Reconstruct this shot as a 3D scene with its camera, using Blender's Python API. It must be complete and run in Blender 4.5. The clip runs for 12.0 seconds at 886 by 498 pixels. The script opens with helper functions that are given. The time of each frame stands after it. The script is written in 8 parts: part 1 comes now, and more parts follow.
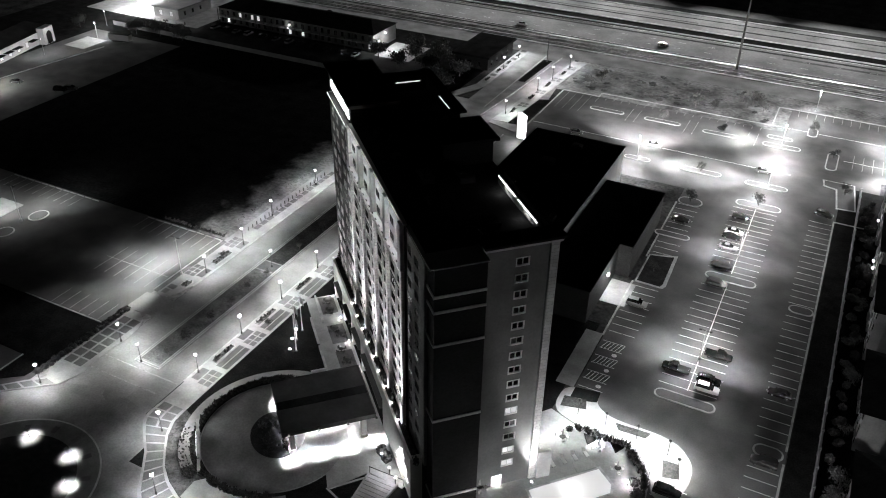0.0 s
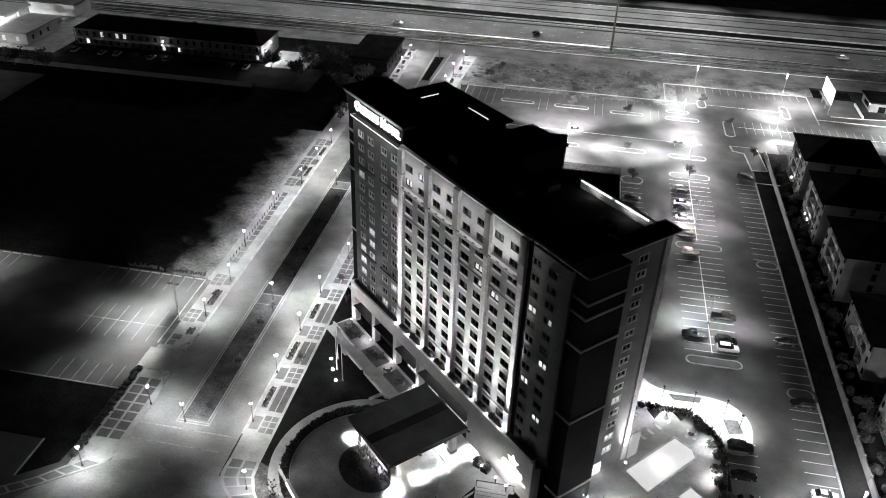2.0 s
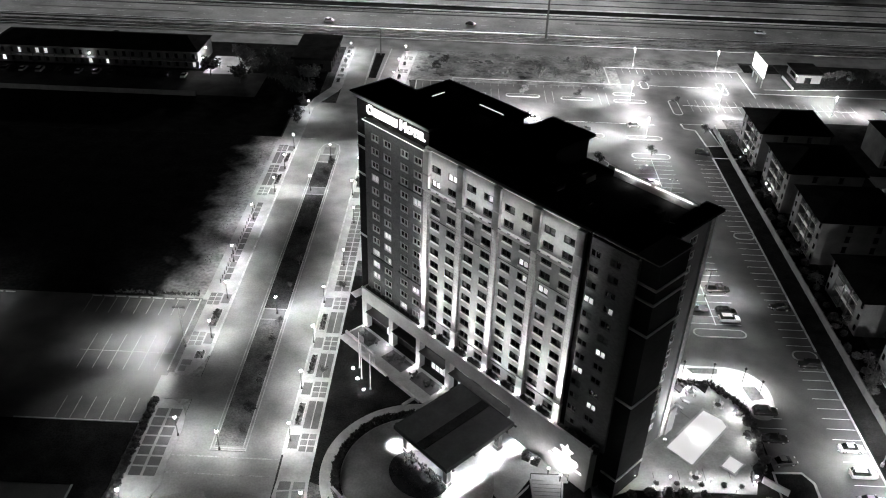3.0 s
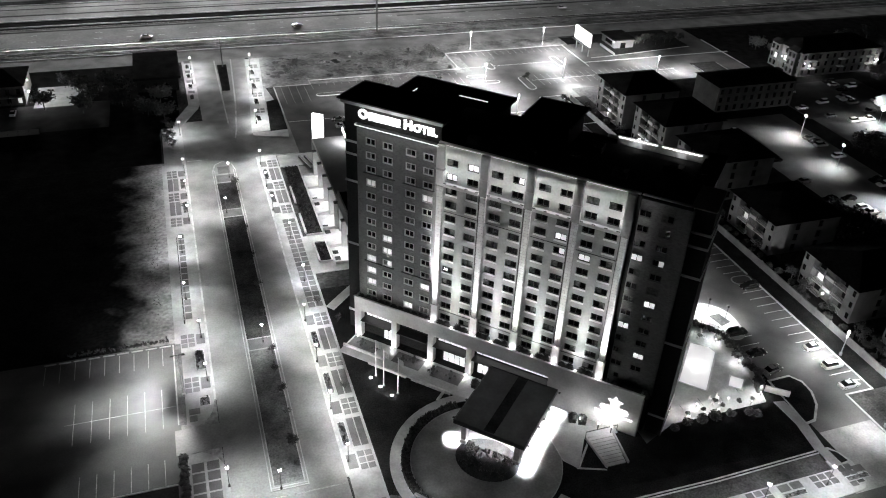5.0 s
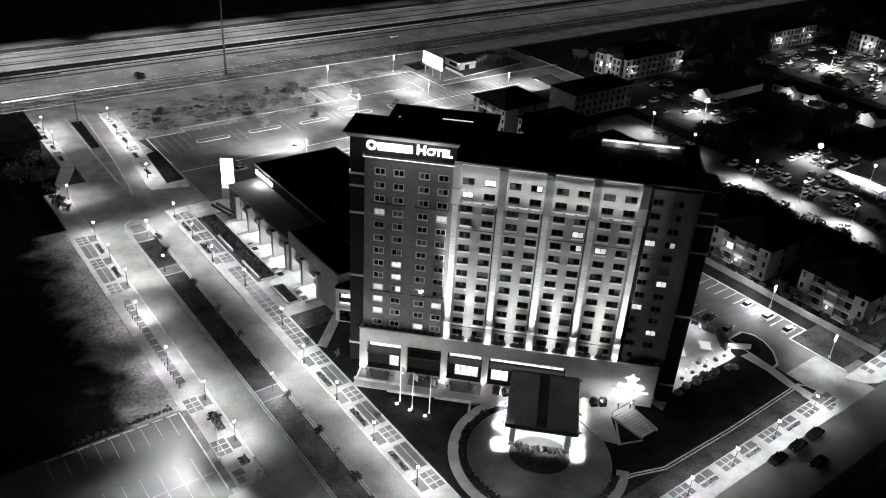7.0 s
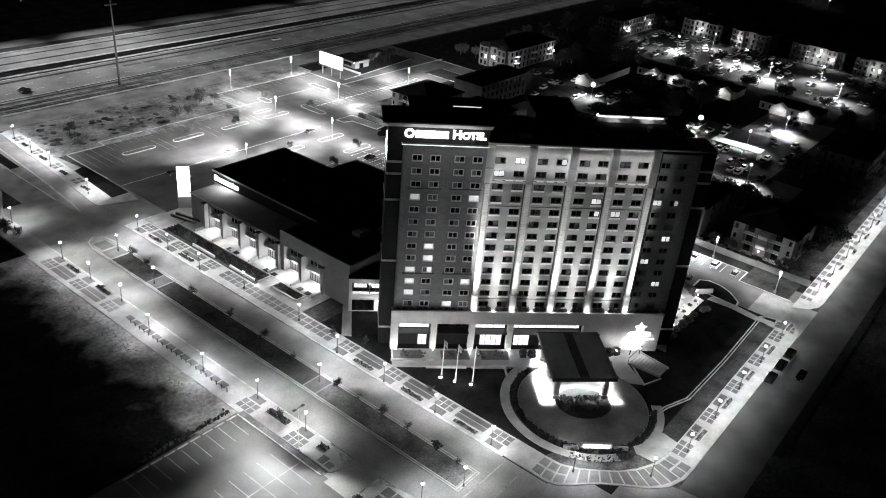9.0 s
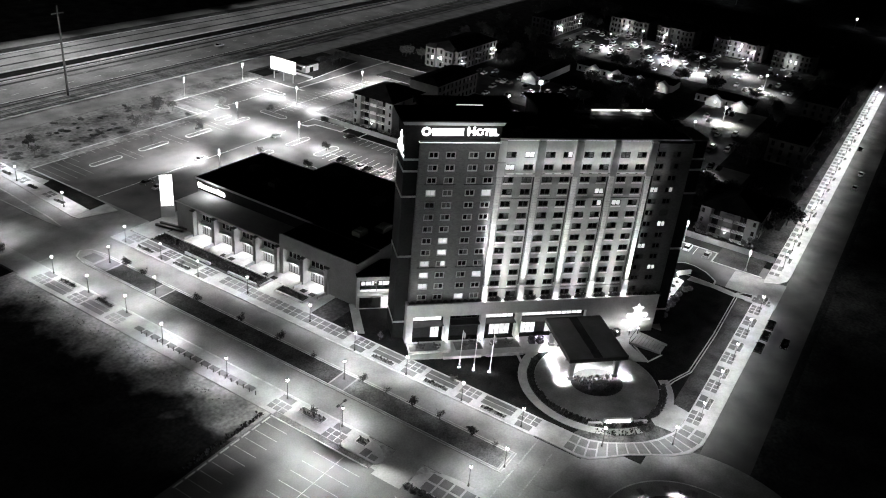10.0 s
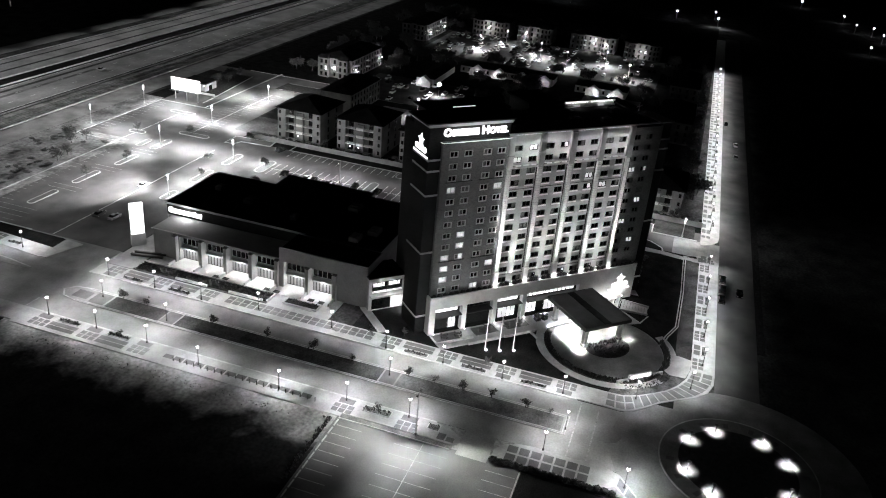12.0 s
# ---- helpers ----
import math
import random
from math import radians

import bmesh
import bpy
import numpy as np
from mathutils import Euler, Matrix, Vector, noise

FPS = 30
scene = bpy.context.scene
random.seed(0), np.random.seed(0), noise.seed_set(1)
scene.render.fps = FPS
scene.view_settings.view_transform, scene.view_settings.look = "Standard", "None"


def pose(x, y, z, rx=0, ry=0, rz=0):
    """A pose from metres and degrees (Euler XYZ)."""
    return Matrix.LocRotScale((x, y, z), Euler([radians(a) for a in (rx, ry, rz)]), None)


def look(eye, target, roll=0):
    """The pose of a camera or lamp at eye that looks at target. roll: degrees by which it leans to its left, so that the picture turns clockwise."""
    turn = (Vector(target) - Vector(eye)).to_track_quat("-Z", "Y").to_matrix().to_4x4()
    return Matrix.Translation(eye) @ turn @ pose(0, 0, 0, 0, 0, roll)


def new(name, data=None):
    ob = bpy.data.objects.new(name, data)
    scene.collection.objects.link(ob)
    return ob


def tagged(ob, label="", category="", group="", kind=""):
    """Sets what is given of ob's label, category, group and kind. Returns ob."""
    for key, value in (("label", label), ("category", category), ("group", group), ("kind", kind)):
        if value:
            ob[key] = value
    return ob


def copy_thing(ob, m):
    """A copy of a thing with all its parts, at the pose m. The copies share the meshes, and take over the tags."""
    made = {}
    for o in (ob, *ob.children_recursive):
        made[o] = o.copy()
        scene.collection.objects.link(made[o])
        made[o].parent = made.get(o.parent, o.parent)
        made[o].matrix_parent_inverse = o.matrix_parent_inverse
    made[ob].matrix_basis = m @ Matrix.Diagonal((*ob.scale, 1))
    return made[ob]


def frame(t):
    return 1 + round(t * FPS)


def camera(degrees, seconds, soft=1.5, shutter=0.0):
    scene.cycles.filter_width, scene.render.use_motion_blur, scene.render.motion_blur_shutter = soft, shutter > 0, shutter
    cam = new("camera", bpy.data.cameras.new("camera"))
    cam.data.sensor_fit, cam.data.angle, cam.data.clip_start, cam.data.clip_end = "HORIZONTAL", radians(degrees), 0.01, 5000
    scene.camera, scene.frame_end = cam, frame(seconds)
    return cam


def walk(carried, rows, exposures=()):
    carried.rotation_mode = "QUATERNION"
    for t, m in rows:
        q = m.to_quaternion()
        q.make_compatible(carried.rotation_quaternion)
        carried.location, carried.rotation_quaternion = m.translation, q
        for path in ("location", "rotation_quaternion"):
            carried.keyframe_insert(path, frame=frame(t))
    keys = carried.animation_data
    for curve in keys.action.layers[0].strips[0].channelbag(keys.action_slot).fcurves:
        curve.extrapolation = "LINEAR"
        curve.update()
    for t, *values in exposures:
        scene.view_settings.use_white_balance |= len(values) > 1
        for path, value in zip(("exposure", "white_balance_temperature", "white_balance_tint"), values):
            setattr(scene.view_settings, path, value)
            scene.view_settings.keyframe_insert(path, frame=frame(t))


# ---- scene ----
cam = camera(57.0, 12.0, 1.05)
PATH = [
    (0, (0.595, 0.586, 108.969), (-0.156, 2.094, 107.892), 1.0),
    (0.5, (-9.879, -5.633, 110.35), (-10.517, -4.07, 109.277), 1.3),
    (1, (-21.343, -9.522, 111.04), (-21.861, -7.916, 109.967), 1.6),
    (1.5, (-33.061, -11.863, 111.367), (-33.462, -10.227, 110.289), 2.0),
    (2, (-44.837, -14.315, 112.287), (-45.117, -12.659, 111.2), 2.2),
    (2.5, (-56.901, -15.707, 112.542), (-57.06, -14.041, 111.448), 2.1),
    (4.5, (-105.141, -13.559, 111.556), (-104.728, -11.936, 110.462), 2.5),
    (5, (-116.838, -11.299, 111.32), (-116.28, -9.712, 110.237), 2.7),
    (5.5, (-128.109, -8.22, 111.069), (-127.4, -6.683, 110.005), 3.1),
    (6, (-139.323, -4.746, 110.47), (-138.482, -3.257, 109.433), 3.3),
    (6.5, (-150.16, -0.604, 110.101), (-149.201, 0.832, 109.09), 3.4),
    (8.5, (-192.339, 20.595, 108.596), (-191.007, 21.734, 107.634), 4.9),
    (9, (-201.434, 26.327, 107.826), (-200.033, 27.388, 106.871), 5.1),
    (9.5, (-210.956, 34.019, 107.605), (-209.483, 34.985, 106.658), 5.4),
    (10, (-219.323, 41.034, 107.072), (-217.79, 41.919, 106.14), 5.6),
    (10.5, (-227.794, 49.832, 106.882), (-226.201, 50.618, 105.962), 5.8),
    (11, (-235.499, 57.914, 106.53), (-233.856, 58.609, 105.626), 5.9),
    (11.5, (-242.401, 66.388, 106.62), (-240.716, 66.99, 105.727), 5.7),
    (12, (-249.043, 75.994, 106.1), (-247.318, 76.494, 105.219), 5.4),
]
walk(cam, [(t, look(eye, target, roll)) for t, eye, target, roll in PATH])

# ---- world and exposure ----
night = bpy.data.worlds.new("night_sky")
night.use_nodes = True
night.node_tree.nodes["Background"].inputs[0].default_value = (0.012, 0.012, 0.012, 1)
night.node_tree.nodes["Background"].inputs[1].default_value = 0.04
scene.world = night
scene.view_settings.exposure = 0.0


# ---- small builders ----
def box(bm, x0, x1, y0, y1, z0, z1):
    vs = [bm.verts.new(p) for p in ((x0, y0, z0), (x1, y0, z0), (x1, y1, z0), (x0, y1, z0),
                                    (x0, y0, z1), (x1, y0, z1), (x1, y1, z1), (x0, y1, z1))]
    for f in ((3, 2, 1, 0), (4, 5, 6, 7), (0, 1, 5, 4), (1, 2, 6, 5), (2, 3, 7, 6), (3, 0, 4, 7)):
        bm.faces.new([vs[i] for i in f])
    return bm


def boxes(*rows):
    bm = bmesh.new()
    for r in rows:
        box(bm, *r)
    return bm


def prism(points, z0, z1, bm=None):
    bm = bm or bmesh.new()
    n = len(points)
    lo = [bm.verts.new((x, y, z0)) for x, y in points]
    hi = [bm.verts.new((x, y, z1)) for x, y in points]
    bm.faces.new(hi)
    bm.faces.new(lo[::-1])
    for i in range(n):
        bm.faces.new((lo[i], lo[(i + 1) % n], hi[(i + 1) % n], hi[i]))
    bmesh.ops.recalc_face_normals(bm, faces=bm.faces[:])
    return bm


def tube(bm, a, b, ra, rb, n=8):
    a, b = Vector(a), Vector(b)
    q = (b - a).to_track_quat("Z", "Y")
    ring = [[bm.verts.new(p + q @ Vector((r * math.cos(2 * math.pi * k / n), r * math.sin(2 * math.pi * k / n), 0)))
             for k in range(n)] for p, r in ((a, ra), (b, rb))]
    for k in range(n):
        bm.faces.new((ring[0][k], ring[0][(k + 1) % n], ring[1][(k + 1) % n], ring[1][k]))
    bm.faces.new(ring[0][::-1])
    bm.faces.new(ring[1])
    return bm


def ball(bm, c, r, n=10, m=6, flat=1.0):
    c = Vector(c)
    top, bot = bm.verts.new(c + Vector((0, 0, r * flat))), bm.verts.new(c - Vector((0, 0, r * flat)))
    rings = [[bm.verts.new(c + Vector((r * math.sin(math.pi * i / m) * math.cos(2 * math.pi * k / n),
                                       r * math.sin(math.pi * i / m) * math.sin(2 * math.pi * k / n),
                                       r * flat * math.cos(math.pi * i / m)))) for k in range(n)] for i in range(1, m)]
    for k in range(n):
        bm.faces.new((top, rings[0][k], rings[0][(k + 1) % n]))
        bm.faces.new((bot, rings[-1][(k + 1) % n], rings[-1][k]))
        for i in range(m - 2):
            bm.faces.new((rings[i][k], rings[i + 1][k], rings[i + 1][(k + 1) % n], rings[i][(k + 1) % n]))
    return bm


def ring_sector(cx, cy, r0, r1, a0, a1, z0, z1, steps=48, bm=None):
    """A curved strip between two radii, from angle a0 to a1 in degrees."""
    bm = bm or bmesh.new()
    rows = []
    for k in range(steps + 1):
        a = radians(a0 + (a1 - a0) * k / steps)
        c, s = math.cos(a), math.sin(a)
        rows.append([bm.verts.new((cx + r * c, cy + r * s, z)) for r, z in ((r0, z0), (r1, z0), (r1, z1), (r0, z1))])
    for p, q in zip(rows, rows[1:]):
        for i in range(4):
            bm.faces.new((p[i], p[(i + 1) % 4], q[(i + 1) % 4], q[i]))
    if abs(a1 - a0) < 359.9:
        bm.faces.new(rows[0][::-1])
        bm.faces.new(rows[-1])
    bmesh.ops.recalc_face_normals(bm, faces=bm.faces[:])
    return bm


def disc(cx, cy, r, z0, z1, n=64):
    return prism([(cx + r * math.cos(2 * math.pi * k / n), cy + r * math.sin(2 * math.pi * k / n)) for k in range(n)], z0, z1)


def stadium(cx, cy, lx, ly, n=8):
    """Outline of a long island with round ends; lx by ly over all."""
    r = min(lx, ly) / 2
    out = []
    for k in range(4 * n):
        a = 2 * math.pi * (k + 0.5) / (4 * n)
        c, s = math.cos(a), math.sin(a)
        out.append((cx + math.copysign(max(lx / 2 - r, 0), c) + r * c, cy + math.copysign(max(ly / 2 - r, 0), s) + r * s))
    return out


def mesh_of(name, bm, material):
    me = bpy.data.meshes.new(name)
    bm.to_mesh(me)
    bm.free()
    me.materials.append(material)
    return me


def part(name, bm, material, parent, label=""):
    ob = new(name, bm if isinstance(bm, bpy.types.Mesh) else mesh_of(name, bm, material))
    ob.parent = parent
    return tagged(ob, label)


def piece(name, me, parent, m):
    ob = new(name, me)
    ob.parent = parent
    ob.matrix_basis = m
    return ob


def thing(name, label, category, m=None, group="", kind=""):
    ob = new(name)
    ob.matrix_world = m or Matrix()
    ob.empty_display_size = 0.2
    return tagged(ob, label, category, group, kind)


def solid(name, bm, material, label, category, kind="", group=""):
    return tagged(new(name, mesh_of(name, bm, material)), label, category, group, kind)


def aim_lamp(kind, name, eye, target, watts, radius=0.15, cone=120, blend=0.6, parent=None):
    data = bpy.data.lights.new(name, kind)
    data.energy, data.shadow_soft_size = watts, radius
    data.color = (1.0, 1.0, 1.0)
    if kind == "SPOT":
        data.spot_size, data.spot_blend = radians(cone), blend
    ob = new(name, data)
    ob.parent = parent
    ob.matrix_basis = look(eye, target)
    return ob


# ---- materials ----
def material(name, base, rough=0.8, metal=0.0, grain=0.25, scale=2.0, fine=30.0, bump=0.15, blotch=0.3, vary=0.0, spec=0.3):
    """A grey surface with stains at one scale and grain at another, in object space metres."""
    m = bpy.data.materials.new(name)
    m.use_nodes = True
    nt = m.node_tree
    b = nt.nodes["Principled BSDF"]
    b.inputs["Roughness"].default_value, b.inputs["Metallic"].default_value = rough, metal
    b.inputs["Specular IOR Level"].default_value = spec
    geo = nt.nodes.new("ShaderNodeNewGeometry")
    stain, fleck = nt.nodes.new("ShaderNodeTexNoise"), nt.nodes.new("ShaderNodeTexNoise")
    stain.inputs["Scale"].default_value, stain.inputs["Detail"].default_value = 1 / scale, 5
    fleck.inputs["Scale"].default_value, fleck.inputs["Detail"].default_value = fine / 10, 3
    for n in (stain, fleck):
        nt.links.new(geo.outputs["Position"], n.inputs["Vector"])
    lo, hi = nt.nodes.new("ShaderNodeMapRange"), nt.nodes.new("ShaderNodeMapRange")
    for n, tex, amount in ((lo, stain, blotch), (hi, fleck, grain)):
        nt.links.new(tex.outputs["Fac"], n.inputs["Value"])
        n.inputs["From Min"].default_value, n.inputs["From Max"].default_value = 0.3, 0.7
        n.inputs["To Min"].default_value, n.inputs["To Max"].default_value = 1 - amount, 1 + amount
    mul = nt.nodes.new("ShaderNodeMath")
    mul.operation = "MULTIPLY"
    nt.links.new(lo.outputs[0], mul.inputs[0])
    nt.links.new(hi.outputs[0], mul.inputs[1])
    last = mul
    if vary:
        info, vr, m2 = nt.nodes.new("ShaderNodeObjectInfo"), nt.nodes.new("ShaderNodeMapRange"), nt.nodes.new("ShaderNodeMath")
        vr.inputs["To Min"].default_value, vr.inputs["To Max"].default_value = 1 - vary, 1 + vary
        m2.operation = "MULTIPLY"
        nt.links.new(info.outputs["Random"], vr.inputs["Value"])
        nt.links.new(last.outputs[0], m2.inputs[0])
        nt.links.new(vr.outputs[0], m2.inputs[1])
        last = m2
    tint = nt.nodes.new("ShaderNodeMix")
    tint.data_type, tint.blend_type = "RGBA", "MULTIPLY"
    tint.inputs["Factor"].default_value = 1.0
    tint.inputs[6].default_value = (base, base, base, 1)
    nt.links.new(last.outputs[0], tint.inputs[7])
    nt.links.new(tint.outputs[2], b.inputs["Base Color"])
    if bump:
        bp = nt.nodes.new("ShaderNodeBump")
        bp.inputs["Strength"].default_value, bp.inputs["Distance"].default_value = bump, 0.02
        nt.links.new(fleck.outputs["Fac"], bp.inputs["Height"])
        nt.links.new(bp.outputs["Normal"], b.inputs["Normal"])
    return m


def glow(name, strength, base=0.8):
    m = bpy.data.materials.new(name)
    m.use_nodes = True
    b = m.node_tree.nodes["Principled BSDF"]
    b.inputs["Base Color"].default_value = (base, base, base, 1)
    b.inputs["Emission Color"].default_value = (1, 1, 1, 1)
    b.inputs["Emission Strength"].default_value = strength
    return m


def curtain_glow(name, strength):
    """A lit room behind drawn curtains, uneven from window to window."""
    m = glow(name, strength)
    nt = m.node_tree
    info, geo, wave, mr, mr2, mul = (nt.nodes.new(k) for k in ("ShaderNodeObjectInfo", "ShaderNodeNewGeometry", "ShaderNodeTexNoise",
                                                               "ShaderNodeMapRange", "ShaderNodeMapRange", "ShaderNodeMath"))
    wave.inputs["Scale"].default_value = 1.6
    nt.links.new(geo.outputs["Position"], wave.inputs["Vector"])
    nt.links.new(wave.outputs["Fac"], mr.inputs["Value"])
    mr.inputs["From Min"].default_value, mr.inputs["From Max"].default_value = 0.3, 0.7
    mr.inputs["To Min"].default_value, mr.inputs["To Max"].default_value = 0.5, 1.2
    nt.links.new(info.outputs["Random"], mr2.inputs["Value"])
    mr2.inputs["To Min"].default_value, mr2.inputs["To Max"].default_value = 0.35 * strength, strength
    mul.operation = "MULTIPLY"
    nt.links.new(mr.outputs[0], mul.inputs[0])
    nt.links.new(mr2.outputs[0], mul.inputs[1])
    nt.links.new(mul.outputs[0], nt.nodes["Principled BSDF"].inputs["Emission Strength"])
    return m


def brick_wall(name, base, mortar, rough=0.85, course=0.2, vary=0.2):
    """Brick courses, too small to pick apart, with stains over them."""
    m = bpy.data.materials.new(name)
    m.use_nodes = True
    nt = m.node_tree
    b = nt.nodes["Principled BSDF"]
    b.inputs["Roughness"].default_value = rough
    b.inputs["Specular IOR Level"].default_value = 0.05
    co, br, no, mr, mix = (nt.nodes.new(k) for k in ("ShaderNodeTexCoord", "ShaderNodeTexBrick", "ShaderNodeTexNoise", "ShaderNodeMapRange", "ShaderNodeMix"))
    sep, com, add = nt.nodes.new("ShaderNodeSeparateXYZ"), nt.nodes.new("ShaderNodeCombineXYZ"), nt.nodes.new("ShaderNodeMath")
    nt.links.new(co.outputs["Object"], sep.inputs[0])
    nt.links.new(sep.outputs[0], add.inputs[0])
    nt.links.new(sep.outputs[1], add.inputs[1])
    nt.links.new(add.outputs[0], com.inputs[0])
    nt.links.new(sep.outputs[2], com.inputs[1])
    nt.links.new(com.outputs[0], br.inputs["Vector"])
    br.inputs["Color1"].default_value = (base * (1 - vary),) * 3 + (1,)
    br.inputs["Color2"].default_value = (base * (1 + vary),) * 3 + (1,)
    br.inputs["Mortar"].default_value = (mortar,) * 3 + (1,)
    br.inputs["Scale"].default_value = 1.0
    br.inputs["Mortar Size"].default_value = 0.018
    br.inputs["Brick Width"].default_value, br.inputs["Row Height"].default_value = course * 2.2, course
    no.inputs["Scale"].default_value, no.inputs["Detail"].default_value = 0.3, 5
    nt.links.new(co.outputs["Object"], no.inputs["Vector"])
    nt.links.new(no.outputs["Fac"], mr.inputs["Value"])
    mr.inputs["To Min"].default_value, mr.inputs["To Max"].default_value = 0.7, 1.3
    mix.data_type, mix.blend_type = "RGBA", "MULTIPLY"
    mix.inputs["Factor"].default_value = 1.0
    nt.links.new(br.outputs["Color"], mix.inputs[6])
    nt.links.new(mr.outputs[0], mix.inputs[7])
    nt.links.new(mix.outputs[2], b.inputs["Base Color"])
    bp = nt.nodes.new("ShaderNodeBump")
    bp.inputs["Strength"].default_value, bp.inputs["Distance"].default_value = 0.4, 0.02
    nt.links.new(br.outputs["Fac"], bp.inputs["Height"])
    bp.invert = True
    nt.links.new(bp.outputs["Normal"], b.inputs["Normal"])
    return m


M_DIRT = material("dry_soil_and_weeds", 0.05, 0.95, grain=0.4, scale=7, fine=12, blotch=0.55, bump=0.4, spec=0.0)
M_BARE = material("bare_lot_soil", 0.2, 0.95, grain=0.35, scale=7, fine=9, blotch=0.55, bump=0.5, spec=0.0)


def soil_light_falloff(name, pale, dark, edge, width):
    """Pale dry soil by the pavement; its ragged dark fade paints lamplight falling off."""
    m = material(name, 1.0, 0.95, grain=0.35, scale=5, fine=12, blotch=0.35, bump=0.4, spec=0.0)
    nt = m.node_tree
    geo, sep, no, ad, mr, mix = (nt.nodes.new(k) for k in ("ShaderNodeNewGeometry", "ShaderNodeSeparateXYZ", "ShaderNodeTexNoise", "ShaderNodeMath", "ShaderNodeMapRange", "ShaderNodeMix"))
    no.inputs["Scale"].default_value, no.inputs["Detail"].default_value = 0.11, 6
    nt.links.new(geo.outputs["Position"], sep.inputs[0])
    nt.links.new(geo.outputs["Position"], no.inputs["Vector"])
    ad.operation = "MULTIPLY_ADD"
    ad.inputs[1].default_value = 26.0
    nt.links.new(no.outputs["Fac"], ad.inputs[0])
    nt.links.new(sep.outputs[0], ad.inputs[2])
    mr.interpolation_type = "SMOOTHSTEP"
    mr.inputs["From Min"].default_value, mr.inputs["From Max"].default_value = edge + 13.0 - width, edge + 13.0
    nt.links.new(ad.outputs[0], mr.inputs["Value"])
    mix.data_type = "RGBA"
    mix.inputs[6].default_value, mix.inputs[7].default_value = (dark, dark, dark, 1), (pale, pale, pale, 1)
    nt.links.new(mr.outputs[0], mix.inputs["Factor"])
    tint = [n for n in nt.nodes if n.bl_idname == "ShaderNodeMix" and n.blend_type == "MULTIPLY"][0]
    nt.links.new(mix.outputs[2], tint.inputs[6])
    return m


M_VERGE = soil_light_falloff("pale_soil_light_falloff", 0.24, 0.014, -128.6, 9.0)
M_ASPHALT = material("worn_asphalt", 0.055, 0.8, grain=0.15, scale=6, fine=40, blotch=0.3, spec=0.0)
M_LOT = material("parking_asphalt", 0.11, 0.75, grain=0.12, scale=8, fine=40, blotch=0.28, spec=0.0)
M_STREET = material("street_concrete", 0.25, 0.8, grain=0.12, scale=7, fine=25, blotch=0.3, spec=0.0)
M_ROUND = material("roundabout_concrete", 0.23, 0.8, grain=0.14, scale=6, fine=25, blotch=0.35, spec=0.0)
M_HIGHWAY = material("highway_concrete", 0.22, 0.8, grain=0.15, scale=14, fine=10, blotch=0.3, spec=0.0)
M_WALK = material("sidewalk_concrete", 0.33, 0.85, grain=0.1, scale=3, fine=30, blotch=0.2, spec=0.1)
M_PAVER = material("paver_panel", 0.1, 0.85, grain=0.25, scale=2, fine=60, blotch=0.2, vary=0.22)
M_KERB = material("kerb_concrete", 0.42, 0.85, grain=0.12, scale=2, fine=30, spec=0.1)
M_PAINT = material("road_paint", 0.75, 0.7, grain=0.25, scale=1.5, fine=30, blotch=0.25, bump=0.05)
M_WORN = material("worn_road_paint", 0.3, 0.75, grain=0.3, scale=1.5, fine=30, blotch=0.4, bump=0.05)
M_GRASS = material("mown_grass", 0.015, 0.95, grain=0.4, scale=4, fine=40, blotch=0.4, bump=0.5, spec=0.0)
M_MEDIAN = material("thin_dry_grass", 0.05, 0.95, grain=0.4, scale=5, fine=30, blotch=0.5, bump=0.5, spec=0.0)
# Paler copy of the median grass, holding street-lamp light in its colour.
M_THIN = material("paler_median_grass", 0.12, 0.95, grain=0.35, scale=5, fine=30, blotch=0.5, bump=0.5, spec=0.0)
M_BED = material("planting_bed_mulch", 0.035, 0.95, grain=0.45, scale=1, fine=50, blotch=0.3, bump=0.5, spec=0.0)
M_GRAVEL = material("bed_gravel", 0.13, 0.95, grain=0.5, scale=0.7, fine=40, blotch=0.5, bump=0.5, spec=0.0)
M_FORECOURT = material("forecourt_mulch", 0.075, 0.95, grain=0.45, scale=2.5, fine=30, blotch=0.55, bump=0.5, spec=0.0)
M_LEAF = material("leaf", 0.045, 0.7, grain=0.3, scale=1, fine=20, blotch=0.3, bump=0, vary=0.2)
M_BARK = material("bark", 0.1, 0.9, grain=0.3, scale=0.5, fine=60, spec=0.0)
M_ROOF = material("dark_roof_membrane", 0.02, 0.85, grain=0.2, scale=5, fine=20, blotch=0.35, spec=0.0)
M_CANOPY = material("canopy_roof_sheet", 0.045, 0.6, grain=0.1, scale=4, fine=20, blotch=0.3)
M_BRICK = brick_wall("tower_brick", 0.2, 0.26, course=0.2)
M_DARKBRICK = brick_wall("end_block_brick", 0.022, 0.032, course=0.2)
M_QUOIN = brick_wall("pilaster_stone", 0.55, 0.22, course=0.62, vary=0.1)
# Darker wall grey for the far houses and the motel.
M_FARWALL = material("far_dark_wall", 0.11, 0.9, grain=0.1, scale=4, fine=25, blotch=0.25, spec=0.1)
M_HOUSE = material("house_stucco", 0.19, 0.9, grain=0.1, scale=4, fine=25, blotch=0.25, spec=0.1)
M_STUCCO = material("pale_stucco", 0.52, 0.9, grain=0.08, scale=5, fine=25, blotch=0.15, spec=0.1)
M_GREY = material("grey_stucco", 0.33, 0.9, grain=0.08, scale=5, fine=25, blotch=0.15, spec=0.1)
